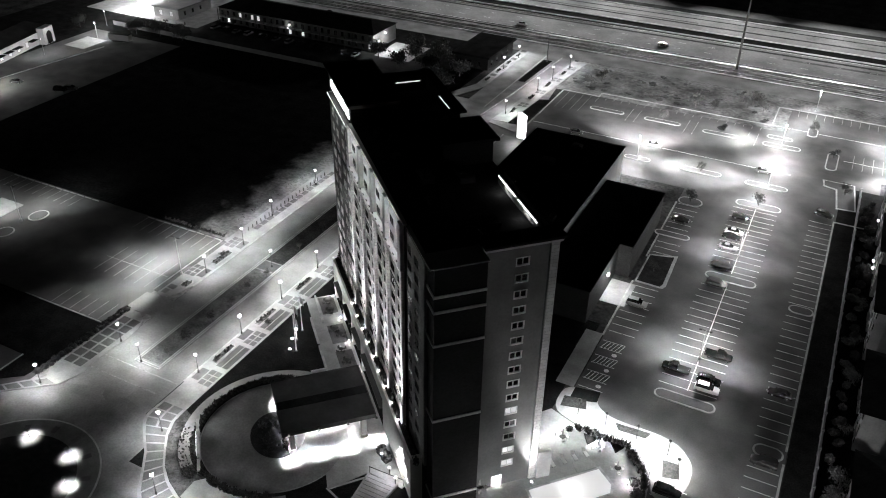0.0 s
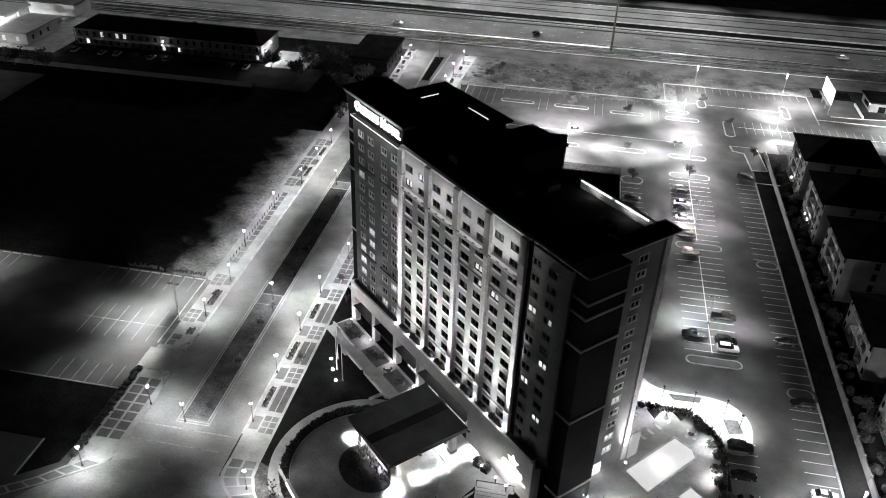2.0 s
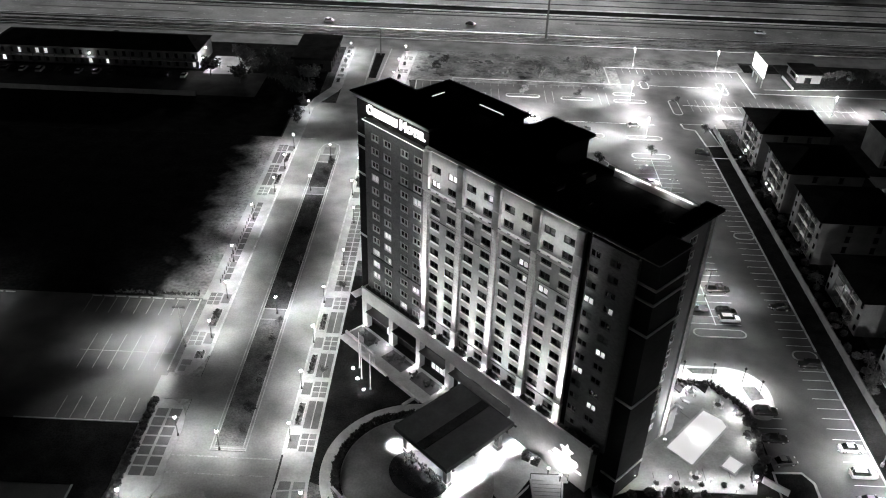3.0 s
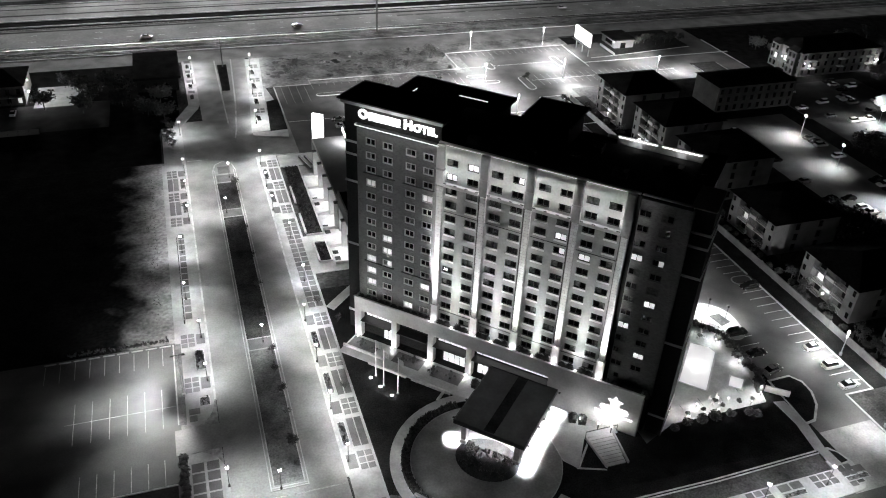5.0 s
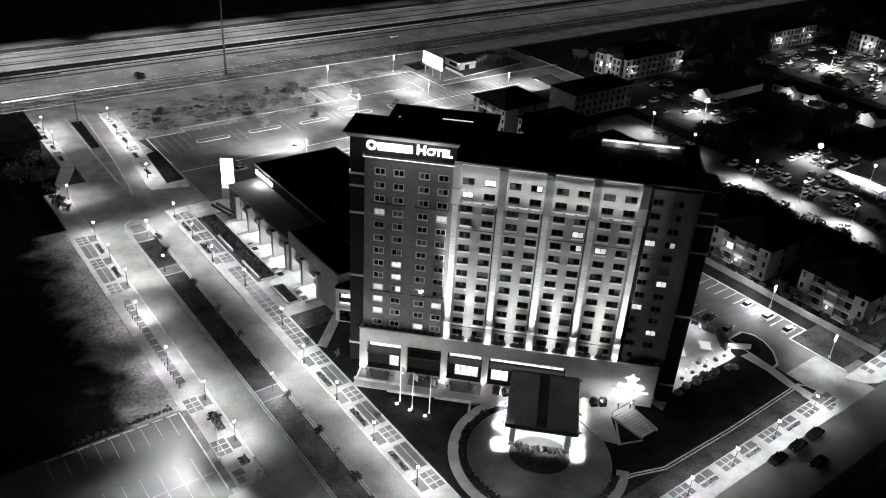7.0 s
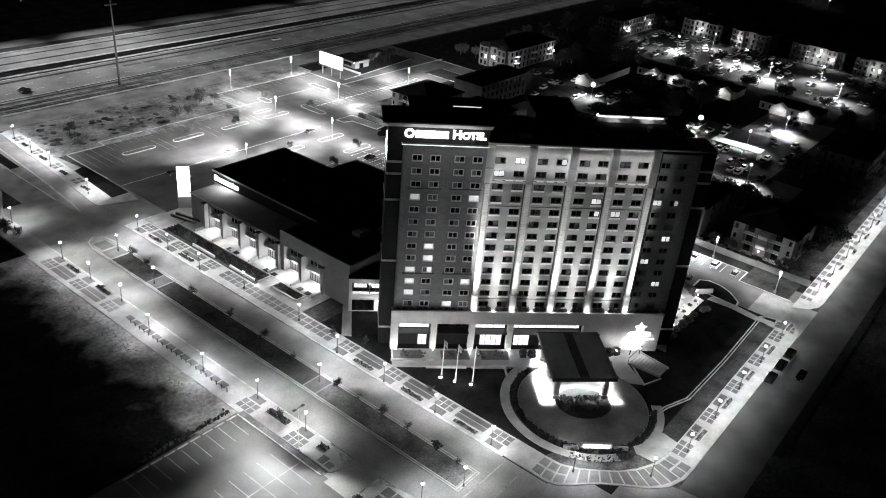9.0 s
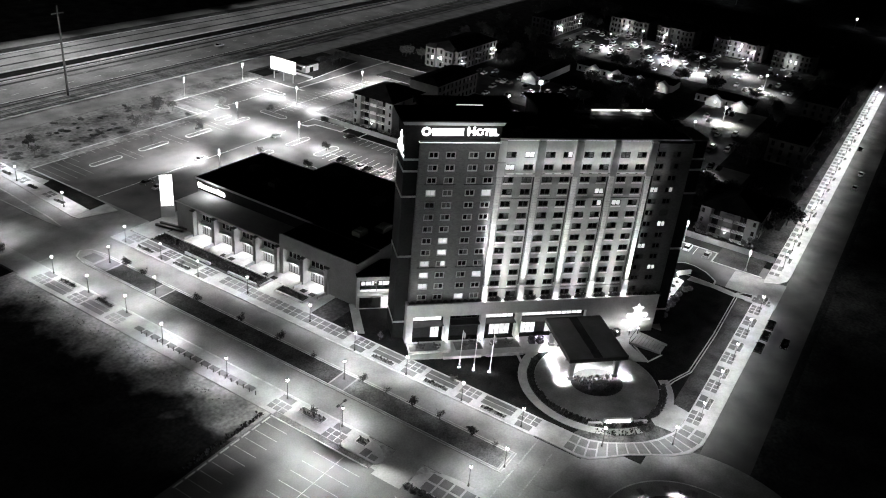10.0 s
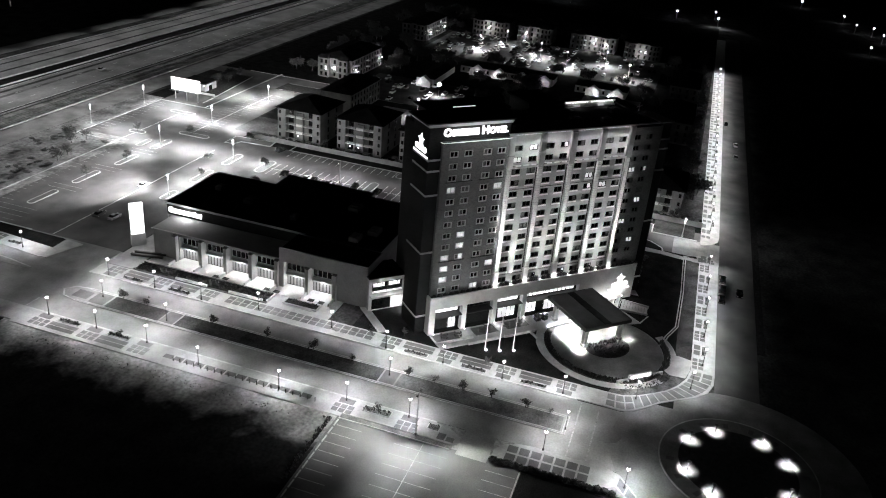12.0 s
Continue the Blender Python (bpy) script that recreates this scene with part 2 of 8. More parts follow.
# Darker copy of the stucco, with the side's shade in its colour.
M_SIDE = material("shaded_side_stucco", 0.16, 0.9, grain=0.08, scale=6, fine=25, blotch=0.2, spec=0.1)
M_PANEL = material("corner_paver", 0.13, 0.85, grain=0.2, scale=2, fine=50, blotch=0.2, vary=0.18)
M_TRIM = material("pale_trim", 0.6, 0.8, grain=0.08, scale=3, fine=25, blotch=0.12)
M_WHITE = material("white_frame", 0.7, 0.6, grain=0.05, scale=2, fine=25, blotch=0.08)
M_METAL = material("dark_painted_metal", 0.05, 0.45, metal=0.3, grain=0.1, scale=1, fine=30, blotch=0.15)
M_STEEL = material("galvanised_steel", 0.45, 0.4, metal=0.8, grain=0.1, scale=1, fine=30, blotch=0.15)
M_GLASS = material("dark_window_glass", 0.015, 0.08, grain=0.1, scale=1, fine=10, blotch=0.3, bump=0, spec=0.6)
M_CURTAIN = material("drawn_curtain_behind_glass", 0.14, 0.5, grain=0.15, scale=0.5, fine=20, blotch=0.4, bump=0, spec=0.5)
M_TYRE = material("tyre_rubber", 0.02, 0.85, grain=0.1, scale=1, fine=30)
M_RAIL = material("rusty_rail", 0.12, 0.6, metal=0.4, grain=0.3, scale=2, fine=30)
M_WATER = glow("lit_pool_water", 0.55, 0.3)
M_LAMP = glow("lamp_globe", 14.0)
M_HEAD = glow("pole_lamp_lens", 30.0)
M_SIGN = glow("sign_face", 3.2)
M_HALLGLOW = glow("dim_hall_interior", 0.22, 0.1)
M_TUBE = glow("roofline_light_tube", 1.3)
M_STRIP = glow("parapet_light_strip", 0.8)
M_TERRACE_TUBE = glow("terrace_light_tube", 2.4)
M_SPOTHEAD = glow("uplight_lens", 25.0)
M_ROOM = curtain_glow("lit_room_curtain", 1.5)
M_LOBBY = curtain_glow("lit_lobby_glass", 1.8)
PAINTS = {k: material("car_paint_" + k, v, 0.25, grain=0.03, scale=1, fine=10, blotch=0.05, bump=0, spec=0.6)
          for k, v in (("black", 0.012), ("grey", 0.09), ("silver", 0.4), ("white", 0.75))}

# ---- ground, streets, lots ----
def slab(name, x0, x1, y0, y1, z1, mat, label, category, z0=-0.3):
    return solid(name, boxes((x0, x1, y0, y1, z0, z1)), mat, label, category, "structure")


solid("ground", boxes((-2600, 2600, -2600, 2600, -1.0, 0.0)), M_DIRT, "dark dry soil and weeds reaching the horizon", "ground", "structure")
ROAD_Z, KERB_Z = 0.03, 0.17
# Lamp light dying away westward is in this ground's colour.
slab("field_west", -330, -118.5, 60, 215.9, 0.016, M_VERGE, "pale dry soil and weeds, coloured darker where lamplight fades", "field")

slab("road_main", -118.4, -98.4, 60, 214, ROAD_Z, M_STREET, "pale concrete street with a planted median", "road")
slab("road_crossing", -118.4, -85.2, 214, 244, ROAD_Z, M_STREET, "concrete street crossing, dark in the middle", "road")
solid("road_north", prism([(-111.6, 244), (-85.4, 244), (-92.0, 300), (-111.6, 300)], -0.3, ROAD_Z), M_STREET, "concrete street leading to the frontage road", "road", "structure")
slab("road_frontage", -700, 700, 300, 311, ROAD_Z, M_STREET, "concrete frontage road beside the highway", "road")
slab("road_highway", -900, 900, 326, 352, ROAD_Z + 0.02, M_HIGHWAY, "wide concrete highway carriageway at night", "road")
slab("road_highway_far", -900, 900, 361, 384, ROAD_Z + 0.02, M_HIGHWAY, "far concrete highway carriageway at night", "road")
slab("road_service_far", -900, 900, 392, 402, ROAD_Z, M_HIGHWAY, "far service road beyond the highway", "road")
# Near-black slabs colour in the lack of light around motel and shop.
slab("ground_west", -330, -125, 216, 299.8, 0.012, M_GRASS, "ground beside the motel, coloured near black as unlit", "lawn")
slab("ground_motel", -125, -118.5, 240, 299.8, 0.012, M_GRASS, "ground beside the shop, coloured near black as unlit", "lawn")
slab("pavement_west_corner", -124.4, -118.4, 214, 240, KERB_Z, M_WALK, "concrete pavement at the street corner", "pavement", 0)
S2 = radians(0.7)


def road2(x, across):
    """A place on the side street, which runs slightly askew; across is measured from its near kerb line."""
    return (x - across * math.sin(S2), 57.2 + (x + 75) * math.tan(S2) + across)


def strip2(x0, x1, a0, a1, z0, z1):
    return prism([road2(x0, a0), road2(x1, a0), road2(x1, a1), road2(x0, a1)], z0, z1)


solid("road_side", strip2(-92, 380, -10, 0, -0.3, ROAD_Z + 0.006), M_LOT, "dark asphalt side street with parked cars", "road", "structure")
# Unlit far pavement: mulch colour stands in for the missing light.
solid("pavement_side_far", strip2(-60, 380, -12, -10, -0.3, 0.12), M_BED, "far pavement of the side street, coloured dark as unlit", "pavement", "structure")
solid("road_roundabout", disc(-107.1, 51.8, 25.5, -0.3, ROAD_Z + 0.012), M_ROUND, "worn grey roundabout carriageway", "road", "structure")
slab("parking_lot_north", -85.2, 79.5, 244, 289.5, ROAD_Z + 0.01, M_LOT, "large asphalt parking lot with kerbed islands", "parking lot")
slab("parking_drive", -85.2, 20, 214, 244, ROAD_Z + 0.006, M_LOT, "asphalt drive between the parking rows", "parking lot")
slab("parking_lot_east", -29.6, 10, 62, 214, ROAD_Z + 0.01, M_LOT, "asphalt parking lot with painted stalls behind the hotel", "parking lot")
slab("parking_lot_west", -216, -125.2, 58, 131, ROAD_Z + 0.01, M_LOT, "asphalt parking lot with painted stalls across the street", "parking lot")
slab("verge_north", -84, 40, 290, 299.7, 0.06, M_BARE, "bare soil verge with patchy weeds", "verge")
slab("field_north", -90.5, -10, 268, 299.6, 0.05, M_BARE, "bare soil lot with dark weed patches", "verge")
slab("verge_rail", -900, 900, 311, 326, 0.05, M_BARE, "soil strip with rails beside the highway", "verge")
slab("highway_median", -900, 900, 352, 361, 0.1, M_GRASS, "dark highway median", "verge")


for y0, y1 in ((326.2, 327.3), (345.6, 347.6), (350.9, 351.9), (368.6, 370.4), (378.0, 379.4)):
    slab("highway_shoulder", -900, 900, y0, y1, ROAD_Z + 0.026, M_ASPHALT, "dark asphalt shoulder strip of the highway", "road")
for x0, x1, y0, y1 in ((-190, -92, 348.2, 350.4), (-20, 60, 340.6, 342.6), (-140, -60, 371.6, 373.0), (-260, -190, 336.0, 337.6)):
    slab("highway_patch", x0, x1, y0, y1, ROAD_Z + 0.026, M_LOT, "long darker patch in the highway concrete", "road")


# kerbed edge of the lots
def kerb(x0, x1, y0, y1, name="kerb", label="low concrete kerb"):
    return slab(name, x0, x1, y0, y1, KERB_Z, M_KERB, label, "kerb", 0.0)


for k in ((9.6, 10.0, 79.6, 118.5), (3.0, 10.0, 79.2, 79.6), (3.0, 3.4, 65, 79.2), (9.6, 10.0, 122, 214), (10, 17.2, 213.6, 214), (-85.6, -85.2, 244, 268), (-85.2, -72, 268, 268.4), (-72.4, -72, 268, 272),
          (-72, -14, 271.6, 272), (-14.4, -14, 272, 289), (-14, 37, 289.1, 289.5), (37, 37.4, 264, 289.5), (37, 104, 268, 268.4),
          (-30, -29.6, 139, 162), (-30, -29.6, 174, 205), (-98.4, -98.0, 86, 214), (-118.8, -118.4, 111.6, 214), (-98.4, -85.6, 213.6, 214)):
    kerb(*k)

# pavements with paver panels
PANEL = {}


def panel(parent, x0, x1, y0, y1, z=KERB_Z, name="paver_panel", mat=None):
    w, d = round(x1 - x0, 2), round(y1 - y0, 2)
    mat = mat or M_PAVER
    key = (w, d, mat.name)
    if key not in PANEL:
        PANEL[key] = mesh_of(name, boxes((-w / 2, w / 2, -d / 2, d / 2, 0, 0.012)), mat)
    return piece(name, PANEL[key], parent, Matrix.Translation(((x0 + x1) / 2, (y0 + y1) / 2, z)))


def street_bed(parent, x0, x1, y0, y1, rng):
    """A street planting bed: raised pale edging, mulch and a few tufts."""
    part("bed_edging", boxes((x0, x1, y0, y0 + 0.15, KERB_Z, KERB_Z + 0.1), (x0, x1, y1 - 0.15, y1, KERB_Z, KERB_Z + 0.1),
                             (x0, x0 + 0.15, y0 + 0.15, y1 - 0.15, KERB_Z, KERB_Z + 0.1), (x1 - 0.15, x1, y0 + 0.15, y1 - 0.15, KERB_Z, KERB_Z + 0.1)), M_KERB, parent)
    part("mulch", boxes((x0 + 0.15, x1 - 0.15, y0 + 0.15, y1 - 0.15, KERB_Z, KERB_Z + 0.05)), M_GRAVEL, parent)
    bm = bmesh.new()
    for k in range(int((y1 - y0) * 5)):
        tuft(bm, rng.uniform(x0 + 0.3, x1 - 0.3), rng.uniform(y0 + 0.3, y1 - 0.3), KERB_Z + 0.05, rng.uniform(0.2, 0.5), rng)
    tagged(part("tufts", bm, M_LEAF, parent), "", "", "", "stuff")


def tuft(bm, x, y, z, h, rng, n=7):
    for _ in range(n):
        a, lean = rng.uniform(0, 6.28), rng.uniform(0.2, 0.8)
        dx, dy = math.cos(a) * h * lean, math.sin(a) * h * lean
        px, py = -math.sin(a) * h * 0.22, math.cos(a) * h * 0.22
        bm.faces.new([bm.verts.new(p) for p in ((x + px, y + py, z), (x - px, y - py, z), (x + dx - px * 0.6, y + dy - py * 0.6, z + h), (x + dx + px * 0.6, y + dy + py * 0.6, z + h * 0.9))])


RNG = random.Random(5)
walk_e = slab("pavement_east", -98.0, -92.4, 80, 214, KERB_Z, M_WALK, "concrete pavement with darker paver panels and planting beds", "pavement", 0)
walk_w = solid("pavement_west", prism([(-124.1, 106.0), (-122.4, 105.4), (-120.8, 106.3), (-119.5, 108.4), (-118.8, 111.6), (-118.8, 214), (-125.2, 214), (-125.2, 130.6), (-124.1, 130.5)], 0, KERB_Z), M_WALK,
                "concrete pavement with paver panels along the street", "pavement", "structure")


def lamp_module(parent, yl, kerb_x, side, bed=True, length=14.1):
    """Panels for one lamp's stretch of pavement; side is +1 where the pavement lies to the east of the kerb."""
    def px(a, b):
        return sorted((kerb_x + side * a, kerb_x + side * b))
    panel(parent, *px(0.35, 2.1), yl - 1.7, yl + 1.7)
    for i in range(2):
        for j in range(3):
            panel(parent, *px(2.45 + 1.45 * i, 3.7 + 1.45 * i), yl - 2.3 + 1.55 * j, yl - 1.0 + 1.55 * j)
    y0, y1 = yl + 3.4, yl + length - 3.4
    if bed:
        street_bed(parent, *px(0.4, 1.9), y0 + 0.6, y1 - 0.6, RNG)
        for i in range(2):
            panel(parent, *px(2.3 + 1.5 * i, 3.6 + 1.5 * i), y0, y1)


for yl, bed in ((89.1, True), (103.2, True), (117.3, True), (181.0, True), (194.7, True)):
    lamp_module(walk_e, yl, -98.0, 1, bed)
lamp_module(walk_e, 131.4, -98.0, 1, False)
lamp_module(walk_e, 208.6, -98.0, 1, False)
for j in range(19):
    for i in range(2):
        panel(walk_e, -96.2 + 1.75 * i, -94.7 + 1.75 * i, 136.0 + 2.1 * j, 137.8 + 2.1 * j)
for yl, bed in ((117.0, False), (131.1, False), (181.0, True), (194.5, True)):
    lamp_module(walk_w, yl, -118.8, -1, bed)
street_bed(walk_w, -121.6, -119.6, 121.0, 127.2, RNG)
street_bed(walk_w, -121.6, -119.5, 110.3, 112.9, RNG)
lamp_module(walk_w, 208.0, -118.8, -1, False)
for j in range(14):
    panel(walk_w, -122.6, -121.2, 138.6 + 2.6 * j, 140.8 + 2.6 * j)
for y, w in ((106.6, 1.4), (108.5, 2.0)):
    panel(walk_w, -123.6, -123.6 + w, y, y + 1.6)

# north pavements
walk_nw = solid("pavement_north_west", prism([(-111.5, 300), (-115.4, 300), (-115.2, 258), (-119.6, 247), (-121.0, 240.1), (-118.4, 240.1), (-117.2, 243.4), (-112.2, 254.4), (-111.5, 258)], 0, KERB_Z), M_WALK,
                "concrete pavement leading to the frontage road", "pavement", "structure")
walk_ne = solid("pavement_north_east", prism([(-97.4, 231.2), (-91.7, 231.4), (-90.2, 253), (-88.8, 272), (-86.8, 298), (-92.2, 298), (-94.4, 265)], 0, KERB_Z), M_WALK, "concrete pavement with dark planting beds", "pavement", "structure")
for j in range(4):
    y = 238 + 14.0 * j
    x = -95.2 + (y - 238) * 0.066
    street_bed(walk_ne, x + 0.5, x + 2.2, y + 1.5, y + 6.0, RNG)
    for d in (0.0, 1.7):
        panel(walk_ne, x + 0.9 + d, x + 2.3 + d, y + 8.2, y + 9.8)
        panel(walk_ne, x + 1.0 + d, x + 2.4 + d, y + 10.2, y + 11.8)
    street_bed(walk_nw, -114.4, -112.8, 262 + 10.0 * j, 266 + 10.0 * j, RNG)
    panel(walk_nw, -114.6, -112.4, 268 + 10.0 * j, 270.4 + 10.0 * j)
solid("lawn_north", prism([(-91.5, 231.5), (-86.0, 231.9), (-85.6, 257), (-89.7, 255.4)], 0, 0.12), M_GRASS, "dark strip of lawn beside the pavement", "lawn", "structure")
solid("pavement_crossing", prism([(-97.4, 231.18), (-97.0, 228.8), (-93.7, 227.8), (-86.6, 225.6), (-86.0, 231.18)], 0, KERB_Z), M_WALK, "small corner pavement at the street crossing", "pavement", "structure")

# medians
med = solid("median_main", prism([(-111.5, 86.2), (-104.9, 86.2), (-104.9, 207.5), (-105.6, 211.5), (-108.0, 213.6), (-110.6, 211.5), (-111.5, 207.5)], 0, KERB_Z),
            M_STREET, "street median with pale kerbs and dark grass", "median", "structure")
for x in (-111.5, -110.95, -105.66, -105.1):
    part("kerb_line", boxes((x, x + 0.2, 86.2 if x < -111 or x > -105.2 else 87.0, 207.4, 0.1, KERB_Z + 0.012)), M_KERB, med)
for y in (86.2, 86.75):
    part("kerb_line", boxes((-111.29, -105.11, y, y + 0.2, 0.1, KERB_Z + 0.012)), M_KERB, med)
part("nose_kerb", prism([(-111.5, 207.4), (-110.6, 211.5), (-108.0, 213.6), (-105.6, 211.5), (-104.9, 207.4), (-105.2, 207.4), (-105.9, 211.2), (-108.0, 213.1), (-110.3, 211.2), (-111.2, 207.4)], 0.1, KERB_Z + 0.012), M_KERB, med)
# The north sections' darker grass colours in the shade between lamps.
for y0, y1, mat in ((87.4, 124.2, M_THIN), (128.4, 180.2, M_MEDIAN), (184.6, 199.6, M_MEDIAN)):
    part("grass", boxes((-110.74, -105.67, y0, y1, 0.05, KERB_Z + 0.02)), mat, med)
for y0, y1 in ((124.6, 128.0), (180.6, 184.2), (200.2, 204.5)):
    panel(med, -110.6, -105.8, y0, y1)
panel(med, -109.9, -106.5, 205.4, 209.8)
solid("median_nose", prism([(-110.2, 79.8), (-104.9, 79.8), (-104.9, 77.5), (-106.0, 75.6), (-107.6, 75.0), (-109.4, 75.8), (-110.2, 77.5)], 0, 0.1), M_STREET,
      "rounded concrete nose of the street median", "median", "structure")
for x0, x1, y0, y1 in ((-118.0, -98.8, 84.6, 84.9), (-118.0, -98.8, 80.6, 80.9), (-118.0, -112.0, 215.5, 215.8)):
    slab("crossing_line", x0, x1, y0, y1, ROAD_Z + 0.014, M_WORN, "worn painted crosswalk line", "road marking", ROAD_Z - 0.01)
med_n = solid("median_north", prism([(-103.8, 299.6), (-97.1, 299.6), (-99.6, 257), (-101.4, 236), (-102.6, 228.4), (-103.6, 228.4), (-104.0, 240), (-104.0, 268)], 0, 0.13), M_STREET, "tapering concrete median with a utility pole", "median", "structure")
part("kerb_line", prism([(-97.1, 299.6), (-99.6, 257), (-101.4, 236), (-102.6, 228.4), (-102.9, 228.6), (-101.9, 236), (-100.1, 257), (-97.6, 299.6)], 0.1, 0.17), M_KERB, med_n)
part("kerb_line", prism([(-103.8, 299.6), (-104.0, 268), (-104.0, 240), (-103.6, 240), (-103.5, 268), (-103.3, 299.6)], 0.1, 0.17), M_KERB, med_n)
part("grass", prism([(-102.9, 294), (-99.4, 294), (-100.4, 268), (-103.2, 268)], 0.1, 0.19), M_GRASS, med_n)

# corner pavement round to the side street, with its paver bands
CURB_LINE = [(-98.0, 80), (-98.2, 76.5), (-97.6, 74.3), (-95.0, 71.6), (-91.5, 68.4), (-88.6, 64.6), (-86.2, 61.2), (-83.2, 58.6), (-79.0, 57.3), (-75.0, 57.2)]
BACK_LINE = [(-92.4, 80), (-92.2, 76.8), (-90.8, 73.6), (-88.4, 70.4), (-86.0, 67.6), (-83.0, 65.4), (-79.2, 63.6), (-75.0, 62.8)]
corner = solid("pavement_corner", prism(CURB_LINE + BACK_LINE[::-1], 0, KERB_Z), M_WALK, "curved corner pavement with paver bands", "pavement", "structure")
def along(line, f):
    """The point at the fraction f of a line's length."""
    steps = [math.dist(p, q) for p, q in zip(line, line[1:])]
    left = f * sum(steps)
    for (p, q), d in zip(zip(line, line[1:]), steps):
        if left <= d:
            return Vector(p).lerp(Vector(q), left / d)
        left -= d
    return Vector(line[-1])


for k in range(15):
    for s0, s1 in ((0.12, 0.9),) if 2 < k < 13 else ((0.1, 0.46), (0.54, 0.9)):
        f0, f1 = (k + 0.08) / 15, (k + 0.92) / 15
        quad = [along(CURB_LINE, f).lerp(along(BACK_LINE, f), s) for f, s in ((f0, s0), (f1, s0), (f1, s1), (f0, s1))]
        part("paver_panel", prism([tuple(q) for q in quad], KERB_Z, KERB_Z + 0.012), M_PANEL, corner)
walk_s = solid("pavement_side", strip2(-75, -13, 0, 5.6, 0, KERB_Z), M_WALK, "concrete pavement of the side street with paver panels", "pavement", "structure")
for k in range(5):
    xl = -71.0 + 13.7 * k
    for i in range(3):
        for a0 in (2.7, 4.15):
            cx, cy = road2(xl - 2.1 + 1.7 * i, a0 + 0.6)
            panel(walk_s, cx - 0.7, cx + 0.7, cy - 0.6, cy + 0.6)
    for i in range(2):
        cx, cy = road2(xl + 4.9 + 2.6 * i, 4.5)
        panel(walk_s, cx - 1.1, cx + 1.1, cy - 0.75, cy + 0.75)
    cx, cy = road2(xl + 6.0, 2.85)
    street_bed(walk_s, cx - 2.4, cx + 2.4, cy - 0.6, cy + 0.6, RNG)
corner_e = solid("pavement_corner_east", prism([(-13.0, 57.96), (-10.8, 58.3), (-9.3, 59.6), (-8.6, 61.6), (-8.6, 64.2), (-9.3, 66.6), (-10.6, 68.4), (-13.0, 68.4)], 0, KERB_Z),
                 M_WALK, "rounded concrete corner pavement at the drive mouth", "pavement", "structure")
for x0, y0 in ((-12.6, 59.2), (-11.0, 59.6), (-12.6, 60.9), (-11.0, 60.9), (-12.6, 62.6), (-11.0, 62.6)):
    panel(corner_e, x0, x0 + 1.35, y0, y0 + 1.4)
solid("lawn_side", strip2(-70.5, -13.4, 5.62, 9.5, -0.1, 0.1), M_MEDIAN, "strip of thin grass between pavement and lane kerb", "lawn", "structure")
walk_s2 = solid("pavement_side_beyond", prism([road2(0.4, 5.6), road2(2.6, 2.0), road2(5.6, 0.3), road2(9.0, 0), road2(372, 0), road2(372, 5.8), road2(2.0, 5.8)], 0, KERB_Z), M_WALK,
                "long concrete pavement under a row of street lamps", "pavement", "structure")
for x in range(56):
    for a0 in (2.9, 4.4):
        if x % 3 < 2 or a0 > 4:
            cx, cy = road2(8 + 4.6 * x, a0 + 0.6)
            panel(walk_s2, cx - (1.5 if x % 3 else 0.9), cx + (1.5 if x % 3 else 0.9), cy - 0.6, cy + 0.6)
for x in range(14):
    cx, cy = road2(19.6 + 13.9 * x, 2.2)
    street_bed(walk_s2, cx - 2.2, cx + 2.2, cy - 0.6, cy + 0.6, RNG)
solid("drive_mouth", strip2(-13.2, 3, -0.2, 14, -0.2, ROAD_Z + 0.013), M_ROUND, "concrete drive mouth to the side street", "road", "structure")

# west corner islands
isle = solid("pavement_corner_west", prism([(-124.5, 98.4), (-121.9, 98.5), (-119.6, 97.0), (-118.3, 94.2), (-117.9, 91.0), (-118.2, 83.4), (-117.6, 78.0), (-119.2, 73.8), (-123.6, 70.2), (-127.6, 66.9), (-136.0, 61.2), (-137.4, 62.9), (-129.0, 68.4), (-125.6, 71.8), (-122.8, 74.2), (-124.5, 76.5)], 0, KERB_Z),
             M_WALK, "rounded corner pavement with paver panels", "pavement", "structure")
BAND_OUT, BAND_IN = [(-119.2, 73.8), (-123.6, 70.2), (-127.6, 66.9), (-136.0, 61.2)], [(-122.8, 74.2), (-125.6, 71.8), (-129.0, 68.4), (-137.4, 62.9)]
for k in range(7):
    quad = [along(BAND_OUT, (k + f) / 7).lerp(along(BAND_IN, (k + f) / 7), g) for f, g in ((0.08, 0.16), (0.92, 0.16), (0.92, 0.84), (0.08, 0.84))]
    part("paver_panel", prism([tuple(q) for q in quad], KERB_Z, KERB_Z + 0.012), M_PANEL, isle)
for y in range(7):
    for i in range(2):
        panel(isle, -124.0 + 2.6 * i, -121.9 + 2.6 * i, 79.6 + 2.4 * y, 81.6 + 2.4 * y)
solid("lawn_west", prism([(-132.4, 68.2), (-126.9, 72.6), (-126.4, 77.0), (-132.6, 77.0)], 0, 0.12), M_GRASS, "dark lawn wedge at the roundabout corner", "lawn", "structure")
kerb(-132.8, -132.42, 68.2, 77.0)

# roundabout island
RBX, RBY = -107.1, 51.8
rb = solid("roundabout_island", ring_sector(RBX, RBY, 11.7, 15.4, 0, 360, 0, KERB_Z, 72), M_PANEL, "ring of grey paving round the planted roundabout", "roundabout", "structure")
part("outer_kerb", ring_sector(RBX, RBY, 15.41, 15.7, 0, 360, 0, KERB_Z + 0.01, 72), M_KERB, rb, "thin pale kerb")
part("planted_disc", disc(RBX, RBY, 11.69, 0, KERB_Z + 0.03), M_BED, rb, "dark planted disc")
